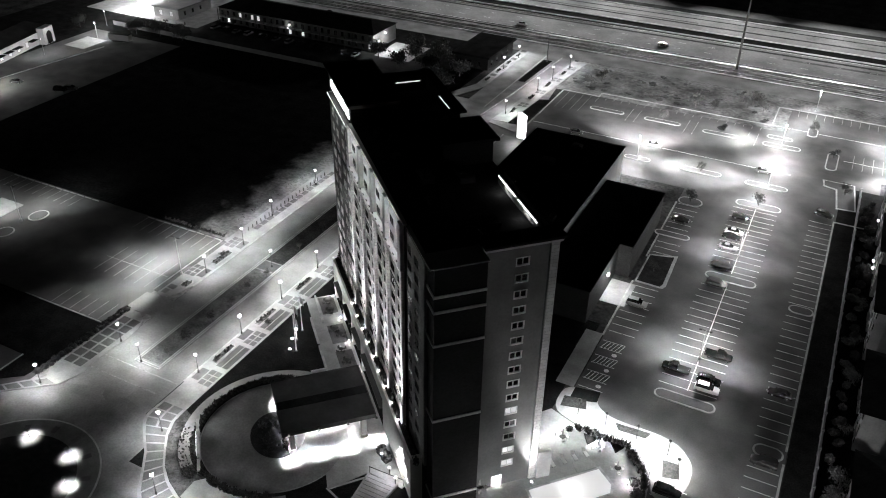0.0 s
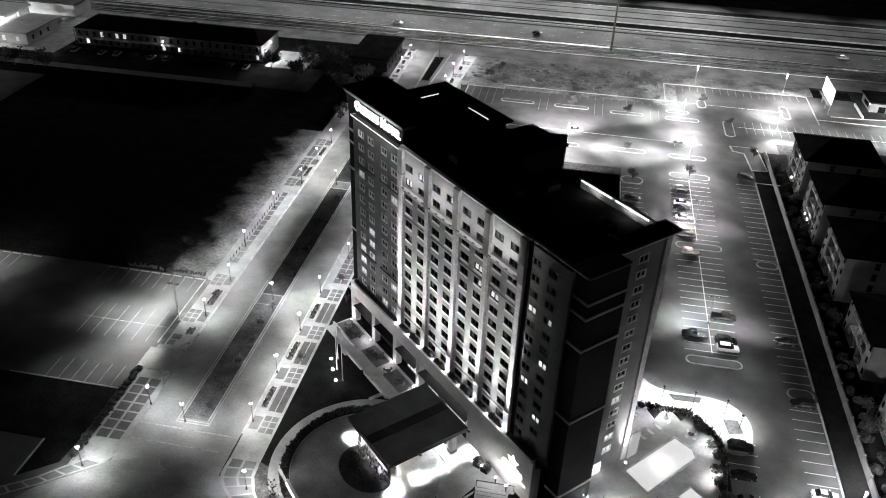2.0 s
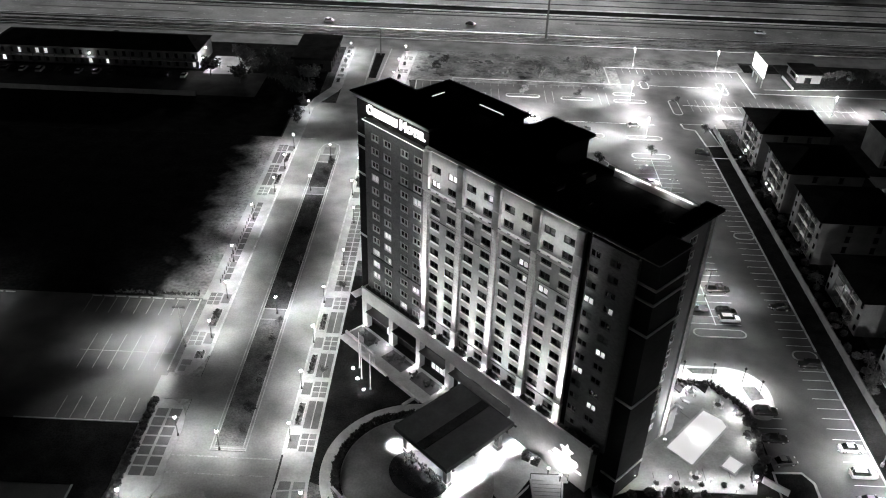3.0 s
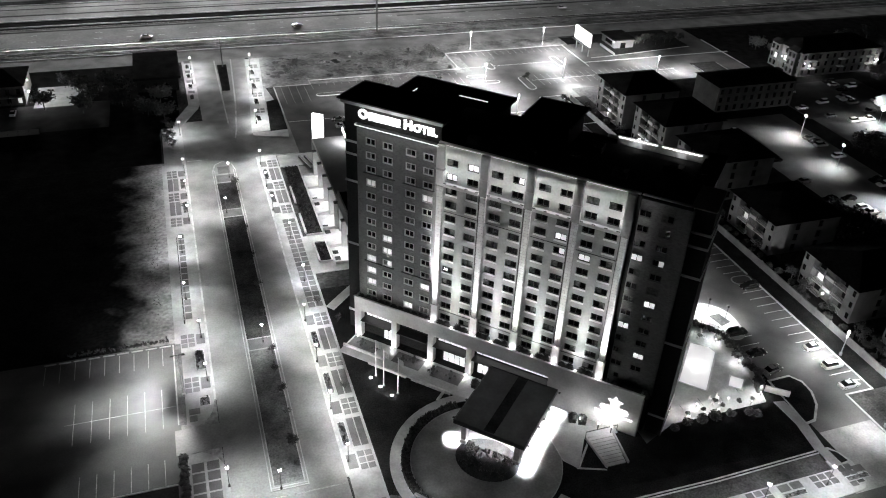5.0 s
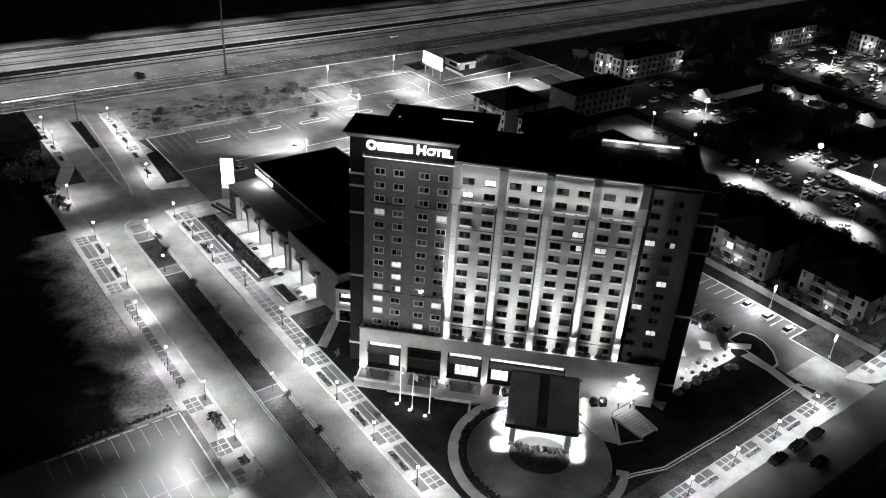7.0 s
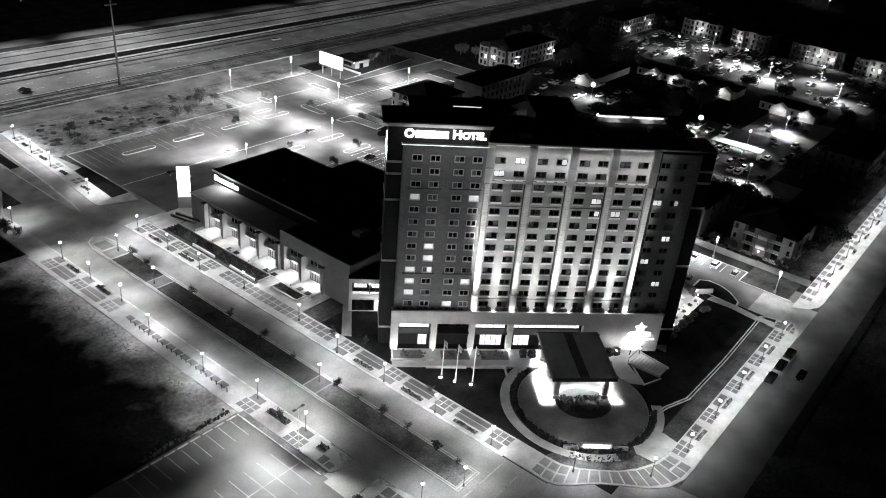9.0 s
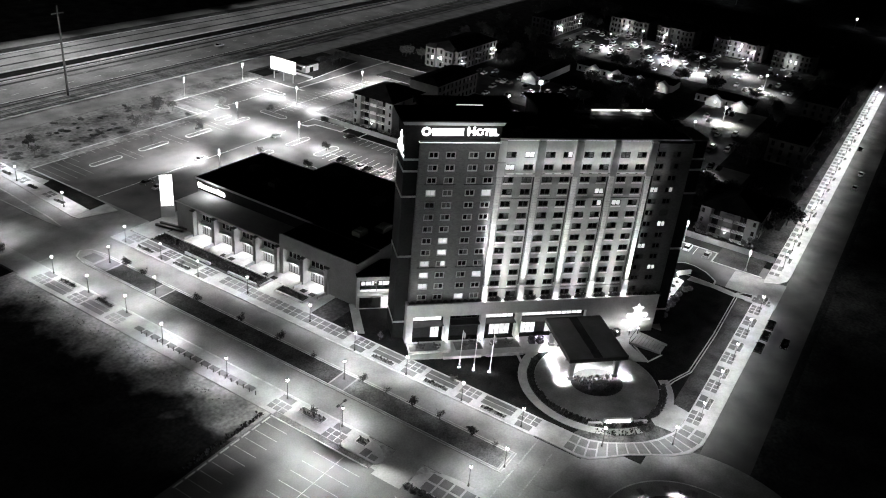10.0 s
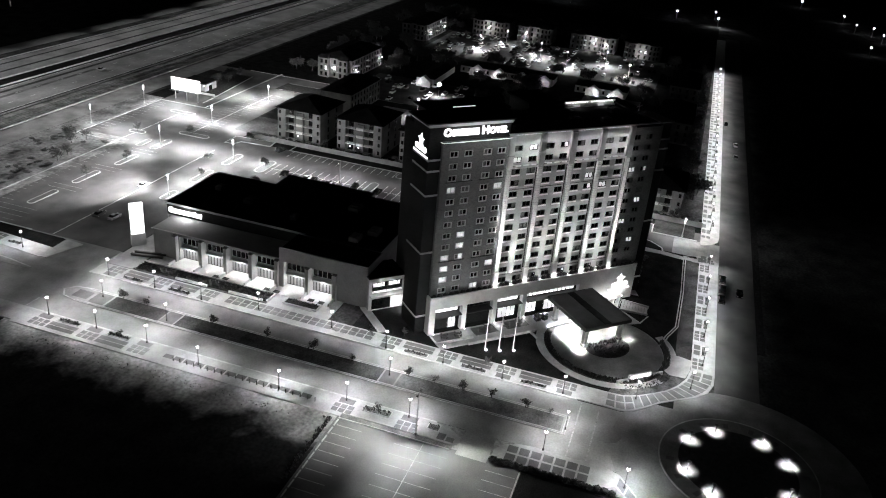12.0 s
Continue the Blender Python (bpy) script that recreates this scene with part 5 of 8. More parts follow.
solid("corner_kerb", prism([(-10.0, 87.4), (-4.6, 87.6), (-2.9, 85.2), (-3.0, 82.0), (-4.6, 78.4), (-8.0, 74.8), (-10.4, 74.5)], 0, 0.17), M_KERB, "pale kerb round a lawn island", "kerb", "structure")
solid("corner_lawn", prism([(-9.6, 86.9), (-4.8, 87.1), (-3.4, 85.0), (-3.5, 82.1), (-5.0, 78.7), (-8.2, 75.3), (-10.2, 75.0)], 0.02, 0.19), M_GRASS, "dark lawn island by the lot entrance", "lawn", "structure")
solid("screen_wall", prism([(-12.6, 84.8), (-8.9, 81.8), (-8.7, 82.05), (-12.4, 85.05)], 0, 1.5), M_STUCCO, "short pale screen wall", "wall", "structure")
# Lighter than the lawns: the nearby pole's light is in the grass colour.
solid("verge_corner", prism([(3.4, 66), (22, 66), (22, 79.2), (3.4, 79.2)], 0, 0.14), M_MEDIAN, "lawn corner beside the lot entrance, coloured paler as lit", "lawn", "structure")
solid("street_lawn", prism([(-11.0, 67.8), (-9.8, 66.8), (-9.2, 64.6), (-10.8, 64.4)], 0, 0.19), M_GRASS, "small dark lawn by the street corner", "lawn", "structure")


def scatter(name, label, spots, h, seed, kind="stuff"):
    rng = random.Random(seed)
    bm = bmesh.new()
    for x, y, z in spots:
        tuft(bm, x, y, z, h * rng.uniform(0.6, 1.3), rng, 9)
    return solid(name, bm, M_LEAF, label, "plants", kind)


R7 = random.Random(7)
polar = lambda r, a: (CX + r * math.cos(radians(a)), CY + r * math.sin(radians(a)))
scatter("hedge_plants", "dense low dark plants round the drive", [(*polar(R7.uniform(14.1, 15.2), R7.uniform(94, 303)), 0.14) for _ in range(700)], 0.6, 1)
scatter("forecourt_plants", "scattered low plants in a gravel forecourt", [(*polar(R7.uniform(16.0, 17.8), R7.uniform(202, 248)), 0.15) for _ in range(120)], 0.3, 2)

# round bed under the canopy edge
bed = solid("entrance_bed", prism([(24.0 + 5.9 * math.cos(math.pi * k / 16), -20.3 + 4.9 * math.sin(math.pi * k / 16)) for k in range(32)], 0.0, 0.2), M_BED, "dark round planting bed before the entrance", "planting bed", "structure")
bed.matrix_world = HOTEL
plants = scatter("entrance_bed_plants", "low dark plants in the long bed", [(R7.uniform(19.2, 28.8), R7.uniform(-20.0, -18.2), 0.2) for _ in range(90)] + [(24.0 + R7.uniform(-4.6, 4.6), R7.uniform(-23.4, -20.2), 0.2) for _ in range(60)], 0.4, 3)
plants.matrix_world = HOTEL

# monument sign at the corner
mon = thing("monument_sign", "low stone monument sign with a glowing face", "sign", pose(-83.9, 73.9, 0.1, 0, 0, -48.0))
part("plinth", boxes((-3.4, 3.4, -0.35, 0.35, 0, 0.35)), M_WALK, mon)
part("wall", boxes((-3.1, 3.1, -0.28, 0.28, 0.35, 1.5)), M_QUOIN, mon)
part("sign_face", boxes((-2.6, 2.6, -0.36, -0.29, 0.55, 1.35)), M_SIGN, mon, "glowing white sign face")
for x0 in (-6.4, 3.6):
    part("wing_wall", boxes((x0, x0 + 2.8, -0.3, 0.2, 0, 0.8)), M_GREY, mon)
aim_lamp("POINT", "monument_lamp", (0, -1.2, 0.6), (0, 0, 1), 50, 0.2, parent=mon)

# terrace with low walls, tables and planters
terr = thing("terrace", "pale concrete terrace before the lobby with low walls", "terrace", HOTEL, "", "structure")
part("paving", boxes((-15.6, 11.4, -8.2, -1.52, 0, 0.24), (11.4, 34.0, -8.0, -1.52, 0, 0.2)), M_WALK, terr)
for r in ((-15.8, -5.8, -6.3, -5.9, 0.24, 0.75), (-8.2, 0.6, -8.6, -8.2, 0, 0.7), (1.8, 10.6, -8.6, -8.2, 0, 0.7), (9.0, 9.4, -11.5, -8.6, 0, 0.6)):
    part("low_wall", boxes(r), M_KERB, terr, "low pale wall")
for u0 in (-15.2, -4.6, 4.4):
    part("paver_panel", boxes((u0, u0 + 6.4, -5.6, -2.2, 0.24, 0.252)), M_PAVER, terr)
cafe = thing("cafe_table", "small dark round table with chairs on the terrace", "table", Matrix(), "terrace tables")
part("tabletop", tube(bmesh.new(), (0, 0, 0.7), (0, 0, 0.75), 0.5, 0.5, 16), M_METAL, cafe)
part("stem", tube(bmesh.new(), (0, 0, 0.03), (0, 0, 0.7), 0.05, 0.05, 8), M_METAL, cafe)
part("foot", tube(bmesh.new(), (0, 0, 0), (0, 0, 0.03), 0.3, 0.3, 12), M_METAL, cafe)
seat = thing("cafe_chair", "dark metal chair on the terrace", "chair", Matrix(), "terrace chairs")
part("seat", boxes((-0.24, 0.24, -0.24, 0.24, 0.43, 0.47)), M_METAL, seat)
part("backrest", boxes((-0.24, 0.24, 0.2, 0.24, 0.52, 0.9)), M_METAL, seat)
for x in (-0.21, 0.21):
    for y in (-0.21, 0.21):
        part("leg", boxes((x - 0.02, x + 0.02, y - 0.02, y + 0.02, 0, 0.43 if y < 0 else 0.52)), M_METAL, seat)
first = True
for u, v in ((-12.6, -4.0), (-9.0, -4.2), (4.6, -4.4), (8.4, -4.0), (-2.4, -4.6), (-0.4, -3.4)):
    m = HOTEL @ pose(u, v, 0.255)
    if first:
        cafe.matrix_world = m
    else:
        copy_thing(cafe, m)
    for k in range(4):
        cm = m @ pose(0.85 * math.cos(radians(90 * k + 20)), 0.85 * math.sin(radians(90 * k + 20)), 0, 0, 0, 90 * k + 20 - 90)
        if first and k == 0:
            seat.matrix_world = cm
        else:
            copy_thing(seat, cm)
    first = False
for u, v in ((-14.6, -2.3), (-6.2, -2.3), (2.4, -2.3), (11.0, -2.3)):
    t = thing("wall_uplight", "small bright light at a podium column", "uplight", HOTEL @ pose(u, v, 0.25), "column uplights")
    part("can", tube(bmesh.new(), (0, 0, 0), (0, 0, 0.3), 0.1, 0.14, 10), M_METAL, t)
    part("lens", UPLIGHT, None, t).location = (0, 0, 0.3)
    aim_lamp("POINT", "wall_uplight_lamp", (0, -0.5, 0.9), (0, 1, 3), 190, 0.1, parent=t)
planter = thing("planter_box", "square dark planter with a clipped shrub", "planter", HOTEL @ pose(14.0, -4.0, 0.2), "entrance planters")
part("box", boxes((-0.7, 0.7, -0.7, 0.7, 0, 0.8), (-0.78, 0.78, -0.78, 0.78, 0.8, 0.9)), M_METAL, planter)
part("shrub", SHRUB[0], None, planter).location = (0, 0, 1.2)
for u, v in ((16.0, -4.2), (34.2, -3.4), (36.0, -3.0)):
    copy_thing(planter, HOTEL @ pose(u, v, 0.2, 0, 0, 20))

# entrance steps and paving under the emblem
solid("entrance_walk", prism([(-60.2, 86.6), (-52.4, 89.4), (-46.8, 84.0), (-47.2, 82.5), (-54.0, 82.9), (-58.2, 76.4), (-60.2, 79.0)], 0, 0.212), M_WALK, "pale paving between podium and entrance drive", "pavement", "structure")
solid("step_bed", prism([(-54.2, 81.0), (-57.9, 76.6), (-53.6, 75.2)], 0, 0.17), M_GRASS, "small triangular dark lawn beside the steps", "lawn", "structure")
solid("step_bed_kerb", prism([(-54.0, 81.8), (-58.6, 76.5), (-53.4, 74.7), (-53.7, 75.1), (-57.9, 76.6), (-54.2, 81.0)], 0, 0.2), M_KERB, "pale kerb round the triangular lawn", "kerb", "structure")
st = thing("entrance_steps", "broad pale shallow steps below the emblem sign", "steps", Matrix())
for k in range(9):
    y1 = 82.4 - 0.78 * k
    part("step", prism([(-53.6 + 0.06 * k, y1 - 0.7), (-48.5 - 0.1 * k, y1 - 0.7), (-48.4 - 0.1 * k, y1), (-53.6 + 0.05 * k, y1)], 0, 0.55 - 0.045 * k), M_WALK, st)
    part("riser", prism([(-53.6 + 0.06 * k, y1 - 0.78), (-48.5 - 0.1 * k, y1 - 0.78), (-48.5 - 0.1 * k, y1 - 0.7), (-53.6 + 0.06 * k, y1 - 0.7)], 0, 0.52 - 0.045 * k), M_PAVER, st)
for x0, x1 in ((-53.9, -53.62), (-48.3, -48.0)):
    part("low_wall", prism([(x0 + (0.5 if x0 < -50 else -0.8), 75.2), (x1 + (0.5 if x0 < -50 else -0.8), 75.2), (x1, 82.6), (x0, 82.6)], 0, 0.62), M_GREY, st, "low pale side wall")
part("handrail", tube(tube(tube(bmesh.new(), (-53.8, 82.9, 1.7), (-47.2, 83.0, 1.7), 0.09, 0.09, 6), (-53.8, 82.9, 0), (-53.8, 82.9, 1.7), 0.06, 0.06, 6), (-47.2, 83.0, 0), (-47.2, 83.0, 1.7), 0.06, 0.06, 6), M_METAL, st)
for x, y, w in ((-50.6, 84.2, 300), (-53.4, 86.4, 240), (-48.6, 82.8, 240)):
    t = thing("wall_uplight", "bright floodlight below the emblem sign", "uplight", Matrix.Translation((x, y, 0.1)), "column uplights")
    part("can", tube(bmesh.new(), (0, 0, 0), (0, 0, 1.6), 0.09, 0.16, 10), M_METAL, t)
    part("lens", UPLIGHT, None, t).location = (0, 0, 1.6)
    aim_lamp("POINT", "wall_uplight_lamp", (0, 0, 2.2), (0, 1, 3), w, 0.3, parent=t)

# flagpoles
flag = thing("flagpole", "tall white flagpole with a hanging flag", "flagpole", Matrix.Translation((-87.2, 110.2, 0.06)), "flagpoles")
part("base", tube(bmesh.new(), (0, 0, 0), (0, 0, 0.25), 0.25, 0.2, 12), M_WALK, flag)
part("pole", tube(bmesh.new(), (0, 0, 0.25), (0, 0, 9.0), 0.11, 0.06, 10), M_WHITE, flag)
part("finial", ball(bmesh.new(), (0, 0, 9.08), 0.12, 8, 6), M_STEEL, flag)
bm = bmesh.new()
cols = []
for i in range(9):
    x = 0.06 + 1.3 * i / 8
    cols.append([bm.verts.new((x * 0.75, 0.16 * math.sin(2.2 * i) * i / 8, 8.8 - 1.5 * j / 4 - 0.9 * (i / 8) ** 1.4)) for j in range(5)])
for p, q in zip(cols, cols[1:]):
    for j in range(4):
        bm.faces.new((p[j], q[j], q[j + 1], p[j + 1]))
part("flag", bm, M_GREY, flag, "hanging cloth flag")
for p in ((-86.4, 107.0), (-84.3, 104.0)):
    copy_thing(flag, Matrix.Translation((*p, 0.06)))
for p, q in (((-88.4, 109.6), (-87.2, 110.2)), ((-87.2, 106.6), (-86.4, 107.0)), ((-85.6, 103.5), (-84.3, 104.0))):
    t = thing("flag_floodlight", "bright ground floodlight for a flagpole", "floodlight", Matrix.Translation((*p, 0.06)), "flag floodlights")
    part("can", tube(bmesh.new(), (0, 0, 0), (0, 0, 0.25), 0.2, 0.28, 10), M_METAL, t)
    part("lens", ball(bmesh.new(), (0, 0, 0.3), 0.3, 10, 6, 0.5), M_SPOTHEAD, t)
    aim_lamp("SPOT", "flag_beam", (0, 0, 0.55), (q[0] - p[0], q[1] - p[1], 6.0), 5200, 0.1, 30, 0.6, t)
    aim_lamp("POINT", "flag_spill", (0, 0, 0.8), (0, 0, 0), 160, 0.2, parent=t)

# ---- pool terrace behind the hotel ----
solid("pool_terrace", prism([(-43.2, 78.6), (-40.0, 80.0), (-36.0, 84.6), (-13.6, 84.4), (-10.6, 88.0), (-9.6, 98.0), (-10.4, 104.5), (-15.4, 110.4), (-25.4, 110.4), (-31.5, 112.6), (-44.0, 98)], 0, 0.16), M_WALK, "pale concrete pool terrace", "terrace", "structure")
def rounded(points, times=2):
    """The same outline with its corners cut round."""
    for _ in range(times):
        points = [(p[0] + (q[0] - p[0]) * f, p[1] + (q[1] - p[1]) * f) for p, q in zip(points, points[1:] + points[:1]) for f in (0.22, 0.78)]
    return points


solid("lot_walk", prism(rounded([(-31.5, 112.7), (-25.4, 110.6), (-15.4, 110.6), (-10.2, 104.7), (-9.4, 100.5), (-5.6, 100.5), (-4.0, 105.4), (-4.2, 110.6), (-7.4, 114.4), (-12.0, 115.6), (-19.9, 115.3), (-23.7, 117.0), (-25.2, 120.4), (-31.5, 120.4)]), 0, 0.17), M_WALK, "brightly lit pale walk beside the parking lot", "pavement", "structure")
solid("walk_by_hall", boxes((-33.6, -29.9, 120.4, 139.2, 0, 0.17)), M_WALK, "concrete walk along accessible stalls", "pavement", "structure")
solid("lawn_corner", prism([(-29.5, 120.5), (-24.6, 121.2), (-24.4, 118.2), (-29.5, 116.4)], 0.1, 0.19), M_GRASS, "small dark corner lawn", "lawn", "structure")
solid("terrace_strip", prism([(-40.0, 80.0), (-36.0, 81.7), (-14.2, 82.0), (-13.4, 84.4), (-36.0, 84.6)], 0, 0.17), M_WALK, "brightly lit pale walk beside the pool", "pavement", "structure")
pool = thing("swimming_pool", "brightly lit swimming pool with a pale coping", "pool", Matrix())
PO = [(-28.0, 92.1), (-24.2, 88.1), (-15.5, 98.0), (-15.9, 99.8), (-18.9, 102.2)]
part("coping", prism([(-28.6, 92.1), (-24.2, 87.5), (-15.0, 98.0), (-15.4, 100.1), (-18.9, 102.9)], 0.1, 0.22), M_KERB, pool)
part("water", prism(PO, 0.2, 0.235), M_WATER, pool, "glowing pool water")
part("shallow_ledge", prism([(-19.2, 102.6), (-21.2, 104.3), (-23.6, 101.6), (-21.9, 99.6)], 0.12, 0.24), M_WALK, pool, "pale shallow ledge")
aim_lamp("POINT", "pool_glow", (-21.5, 95.5, 1.6), (-21.5, 95.5, 0), 600, 0.8, parent=pool)
spa = thing("hot_tub", "small square lit hot tub", "hot tub", Matrix())
part("coping", prism([(-16.7, 91.0), (-14.3, 88.7), (-17.0, 85.9), (-19.4, 88.1)], 0.1, 0.3), M_KERB, spa)
part("water", prism([(-16.7, 90.5), (-14.8, 88.7), (-17.0, 86.5), (-18.9, 88.1)], 0.28, 0.32), M_WATER, spa, "glowing water")
FENCE = [(-25.2, 110.1), (-15.5, 110.1), (-10.6, 104.4), (-9.9, 98.0), (-10.9, 88.2)]
fence = thing("pool_fence", "dark metal railing round the pool terrace", "fence", Matrix())
hedge_spots = []
for a, b in zip(FENCE, FENCE[1:]):
    n = max(2, int(math.dist(a, b) / 1.6))
    for k in range(n):
        p = [a[i] + (b[i] - a[i]) * k / n for i in range(2)]
        part("post", boxes((p[0] - 0.04, p[0] + 0.04, p[1] - 0.04, p[1] + 0.04, 0.16, 1.5)), M_METAL, fence)
    for z in (0.35, 1.35):
        part("rail", tube(bmesh.new(), (*a, z), (*b, z), 0.035, 0.035, 5), M_METAL, fence)
    for k in range(int(math.dist(a, b) * 7)):
        s = R7.random()
        hedge_spots.append((a[0] + (b[0] - a[0]) * s - R7.uniform(0.1, 1.0), a[1] + (b[1] - a[1]) * s - R7.uniform(0.1, 1.0), 0.16))
scatter("pool_hedge", "low dark plants along the pool railing", hedge_spots, 0.8, 4)
for k, (x, y, sc) in enumerate(((-33.2, 80.9, 1.0), (-30.1, 80.6, 1.25), (-27.1, 80.7, 1.3), (-23.6, 80.6, 1.0), (-19.8, 80.0, 1.0), (-18.4, 79.2, 0.9), (-36.4, 80.2, 0.9), (-28.0, 83.3, 0.55), (-23.7, 83.3, 0.6), (-19.7, 83.4, 0.6), (-31.6, 83.2, 0.5), (-16.6, 83.3, 0.5),
                               (-13.6, 85.6, 1.2), (-12.6, 87.0, 1.3), (-12.0, 95.5, 1.1), (-11.6, 92.5, 1.2), (-11.4, 99.0, 1.2), (-12.4, 101.6, 1.0), (-10.6, 89.6, 1.1), (-26.6, 108.6, 0.7), (-21.6, 108.9, 0.6), (-14.6, 107.4, 0.7))):
    s = tagged(new("terrace_shrub", SHRUB[k % 3]), "round dark shrub at the pool terrace edge", "shrub", "terrace shrubs")
    s.matrix_world = pose(x, y, 0.16 + 0.7 * sc, 0, 0, 50 * k) @ Matrix.Diagonal((1.15 * sc, 1.0 * sc, 1.0 * sc, 1))
# Lamps north of the strip (y > 85) are added to brighten the deck.
for x, y, w in ((-38.4, 81.4, 700), (-35.4, 84.2, 900), (-32.4, 81.9, 420), (-29.0, 84.3, 420), (-25.6, 81.9, 420), (-21.8, 84.2, 420), (-17.8, 82.2, 420), (-14.4, 83.8, 420), (-33.4, 90.4, 800), (-36.6, 95.4, 900), (-33.0, 101.5, 1100), (-28.4, 106.2, 1100), (-21.0, 107.6, 900), (-13.4, 101.0, 600), (-12.8, 93.4, 600)):
    t = thing("terrace_light", "small bright terrace light, some added to brighten the deck", "path light", Matrix.Translation((x, y, 0.16)), "terrace lights")
    part("post", tube(bmesh.new(), (0, 0, 0), (0, 0, 0.9), 0.05, 0.05, 6), M_METAL, t)
    part("lens", ball(bmesh.new(), (0, 0, 1.0), 0.14, 8, 6), M_SPOTHEAD, t)
    aim_lamp("POINT", "terrace_lamp", (0, 0, 1.5), (0, 0, 0), w, 0.25, parent=t)
gate = thing("pool_gate", "dark square gate pier at the pool terrace corner", "gate", Matrix.Translation((-14.0, 84.9, 0.16)))
part("pier", boxes((-0.4, 0.4, -0.4, 0.4, 0, 2.2), (-0.48, 0.48, -0.48, 0.48, 2.2, 2.32)), M_METAL, gate)
part("lens", boxes((-0.2, 0.2, -0.5, -0.41, 1.6, 1.95)), M_SPOTHEAD, gate)
lounger = thing("sun_lounger", "pale sun lounger on the pool terrace", "lounger", pose(-29.6, 96.2, 0.165, 0, 0, 48), "sun loungers")
part("bed", boxes((-0.32, 0.32, -0.95, 0.4, 0.3, 0.38)), M_TRIM, lounger)
bm = boxes((-0.32, 0.32, 0, 0.7, 0, 0.07))
bmesh.ops.transform(bm, matrix=pose(0, 0.42, 0.3, 38, 0, 0), verts=bm.verts[:])
part("backrest", bm, M_TRIM, lounger)
for lx in (-0.27, 0.27):
    for ly in (-0.8, 0.3):
        part("leg", boxes((lx - 0.03, lx + 0.03, ly - 0.03, ly + 0.03, 0, 0.3)), M_METAL, lounger)
for k in range(1, 6):
    copy_thing(lounger, pose(-29.6 + 1.5 * k, 96.2 + 1.65 * k, 0.165, 0, 0, 48))
umb = thing("parasol_table", "round table with a closed parasol on the pool terrace", "parasol", Matrix.Translation((-15.9, 103.4, 0.17)), "pool tables")
part("table", tube(bmesh.new(), (0, 0, 0.7), (0, 0, 0.76), 0.6, 0.6, 14), M_METAL, umb)
part("pole", tube(bmesh.new(), (0, 0, 0), (0, 0, 2.6), 0.04, 0.03, 6), M_METAL, umb)
part("canopy", tube(bmesh.new(), (0, 0, 1.3), (0, 0, 2.5), 0.28, 0.06, 8), M_GREY, umb)
pch = thing("patio_chair", "pale metal patio chair on the pool terrace", "chair", Matrix(), "pool chairs")
part("seat", boxes((-0.25, 0.25, -0.25, 0.25, 0.42, 0.47)), M_TRIM, pch)
part("backrest", boxes((-0.25, 0.25, 0.21, 0.25, 0.53, 0.92)), M_TRIM, pch)
for x in (-0.22, 0.22):
    for y in (-0.22, 0.22):
        part("leg", boxes((x - 0.02, x + 0.02, y - 0.02, y + 0.02, 0, 0.42 if y < 0 else 0.53)), M_STEEL, pch)
for k, p in enumerate(((-15.9, 103.4), (-33.0, 93.5), (-30.5, 100.5), (-27.0, 106.0), (-20.5, 106.8), (-35.5, 88.5), (-24.5, 84.6))):
    if k:
        copy_thing(umb, Matrix.Translation((*p, 0.17)))
    for j in range(4):
        cm = Matrix.Translation((*p, 0.17)) @ pose(1.0 * math.cos(radians(90 * j + 30)), 1.0 * math.sin(radians(90 * j + 30)), 0, 0, 0, 90 * j - 60)
        if k or j:
            copy_thing(pch, cm)
        else:
            pch.matrix_world = cm
post = thing("walk_lamp", "dark post lamp shining down on the walk", "post lamp", Matrix.Translation((-21.0, 112.4, 0.17)), "walk lamps")
part("post", tube(bmesh.new(), (0, 0, 0), (0, 0, 3.6), 0.06, 0.05, 8), M_METAL, post)
part("cap", tube(tube(bmesh.new(), (0, 0, 3.6), (0, 0, 3.75), 0.3, 0.34, 12), (0, 0, 3.75), (0, 0, 4.0), 0.34, 0.1, 12), M_METAL, post)
for k, p in enumerate(((-21.0, 112.4), (-15.0, 112.0), (-9.0, 111.0), (-6.6, 107.4), (-26.6, 113.4))):
    if k:
        copy_thing(post, Matrix.Translation((*p, 0.17)))
    aim_lamp("SPOT", "walk_lamp_light", (p[0], p[1], 3.45), (p[0], p[1], 0), 3800, 0.2, 168, 0.5)
t = thing("corner_floodlight", "bright floodlight at the tower foot", "floodlight", HOTEL @ pose(48.4, 19.4, 0.17), "tower floodlights")
part("can", tube(bmesh.new(), (0, 0, 0), (0, 0, 0.3), 0.2, 0.26, 10), M_METAL, t)
part("lens", UPLIGHT, None, t).location = (0, 0, 0.3)
aim_lamp("SPOT", "corner_beam", (0, 0, 0.6), (-1.3, -0.4, 16.0), 60000, 0.1, 40, 0.9, t)
part("lit_wall", boxes((46.97, 47.6, 20.46, 23.0, 0, 6.2)), M_STUCCO, hotel, "pale low wall at the tower foot")

for pts in ([(-19.6, 114.6), (-13.0, 114.9), (-13.6, 113.2), (-18.6, 113.0)], [(-9.4, 109.6), (-6.6, 109.8), (-5.8, 106.4), (-8.6, 105.6)], [(-30.6, 117.2), (-26.4, 118.0), (-25.6, 115.4), (-30.4, 114.2)]):
    solid("walk_bed", prism(pts, 0.1, 0.2), M_MEDIAN, "small planted bed in the lit walk", "planting bed", "structure")
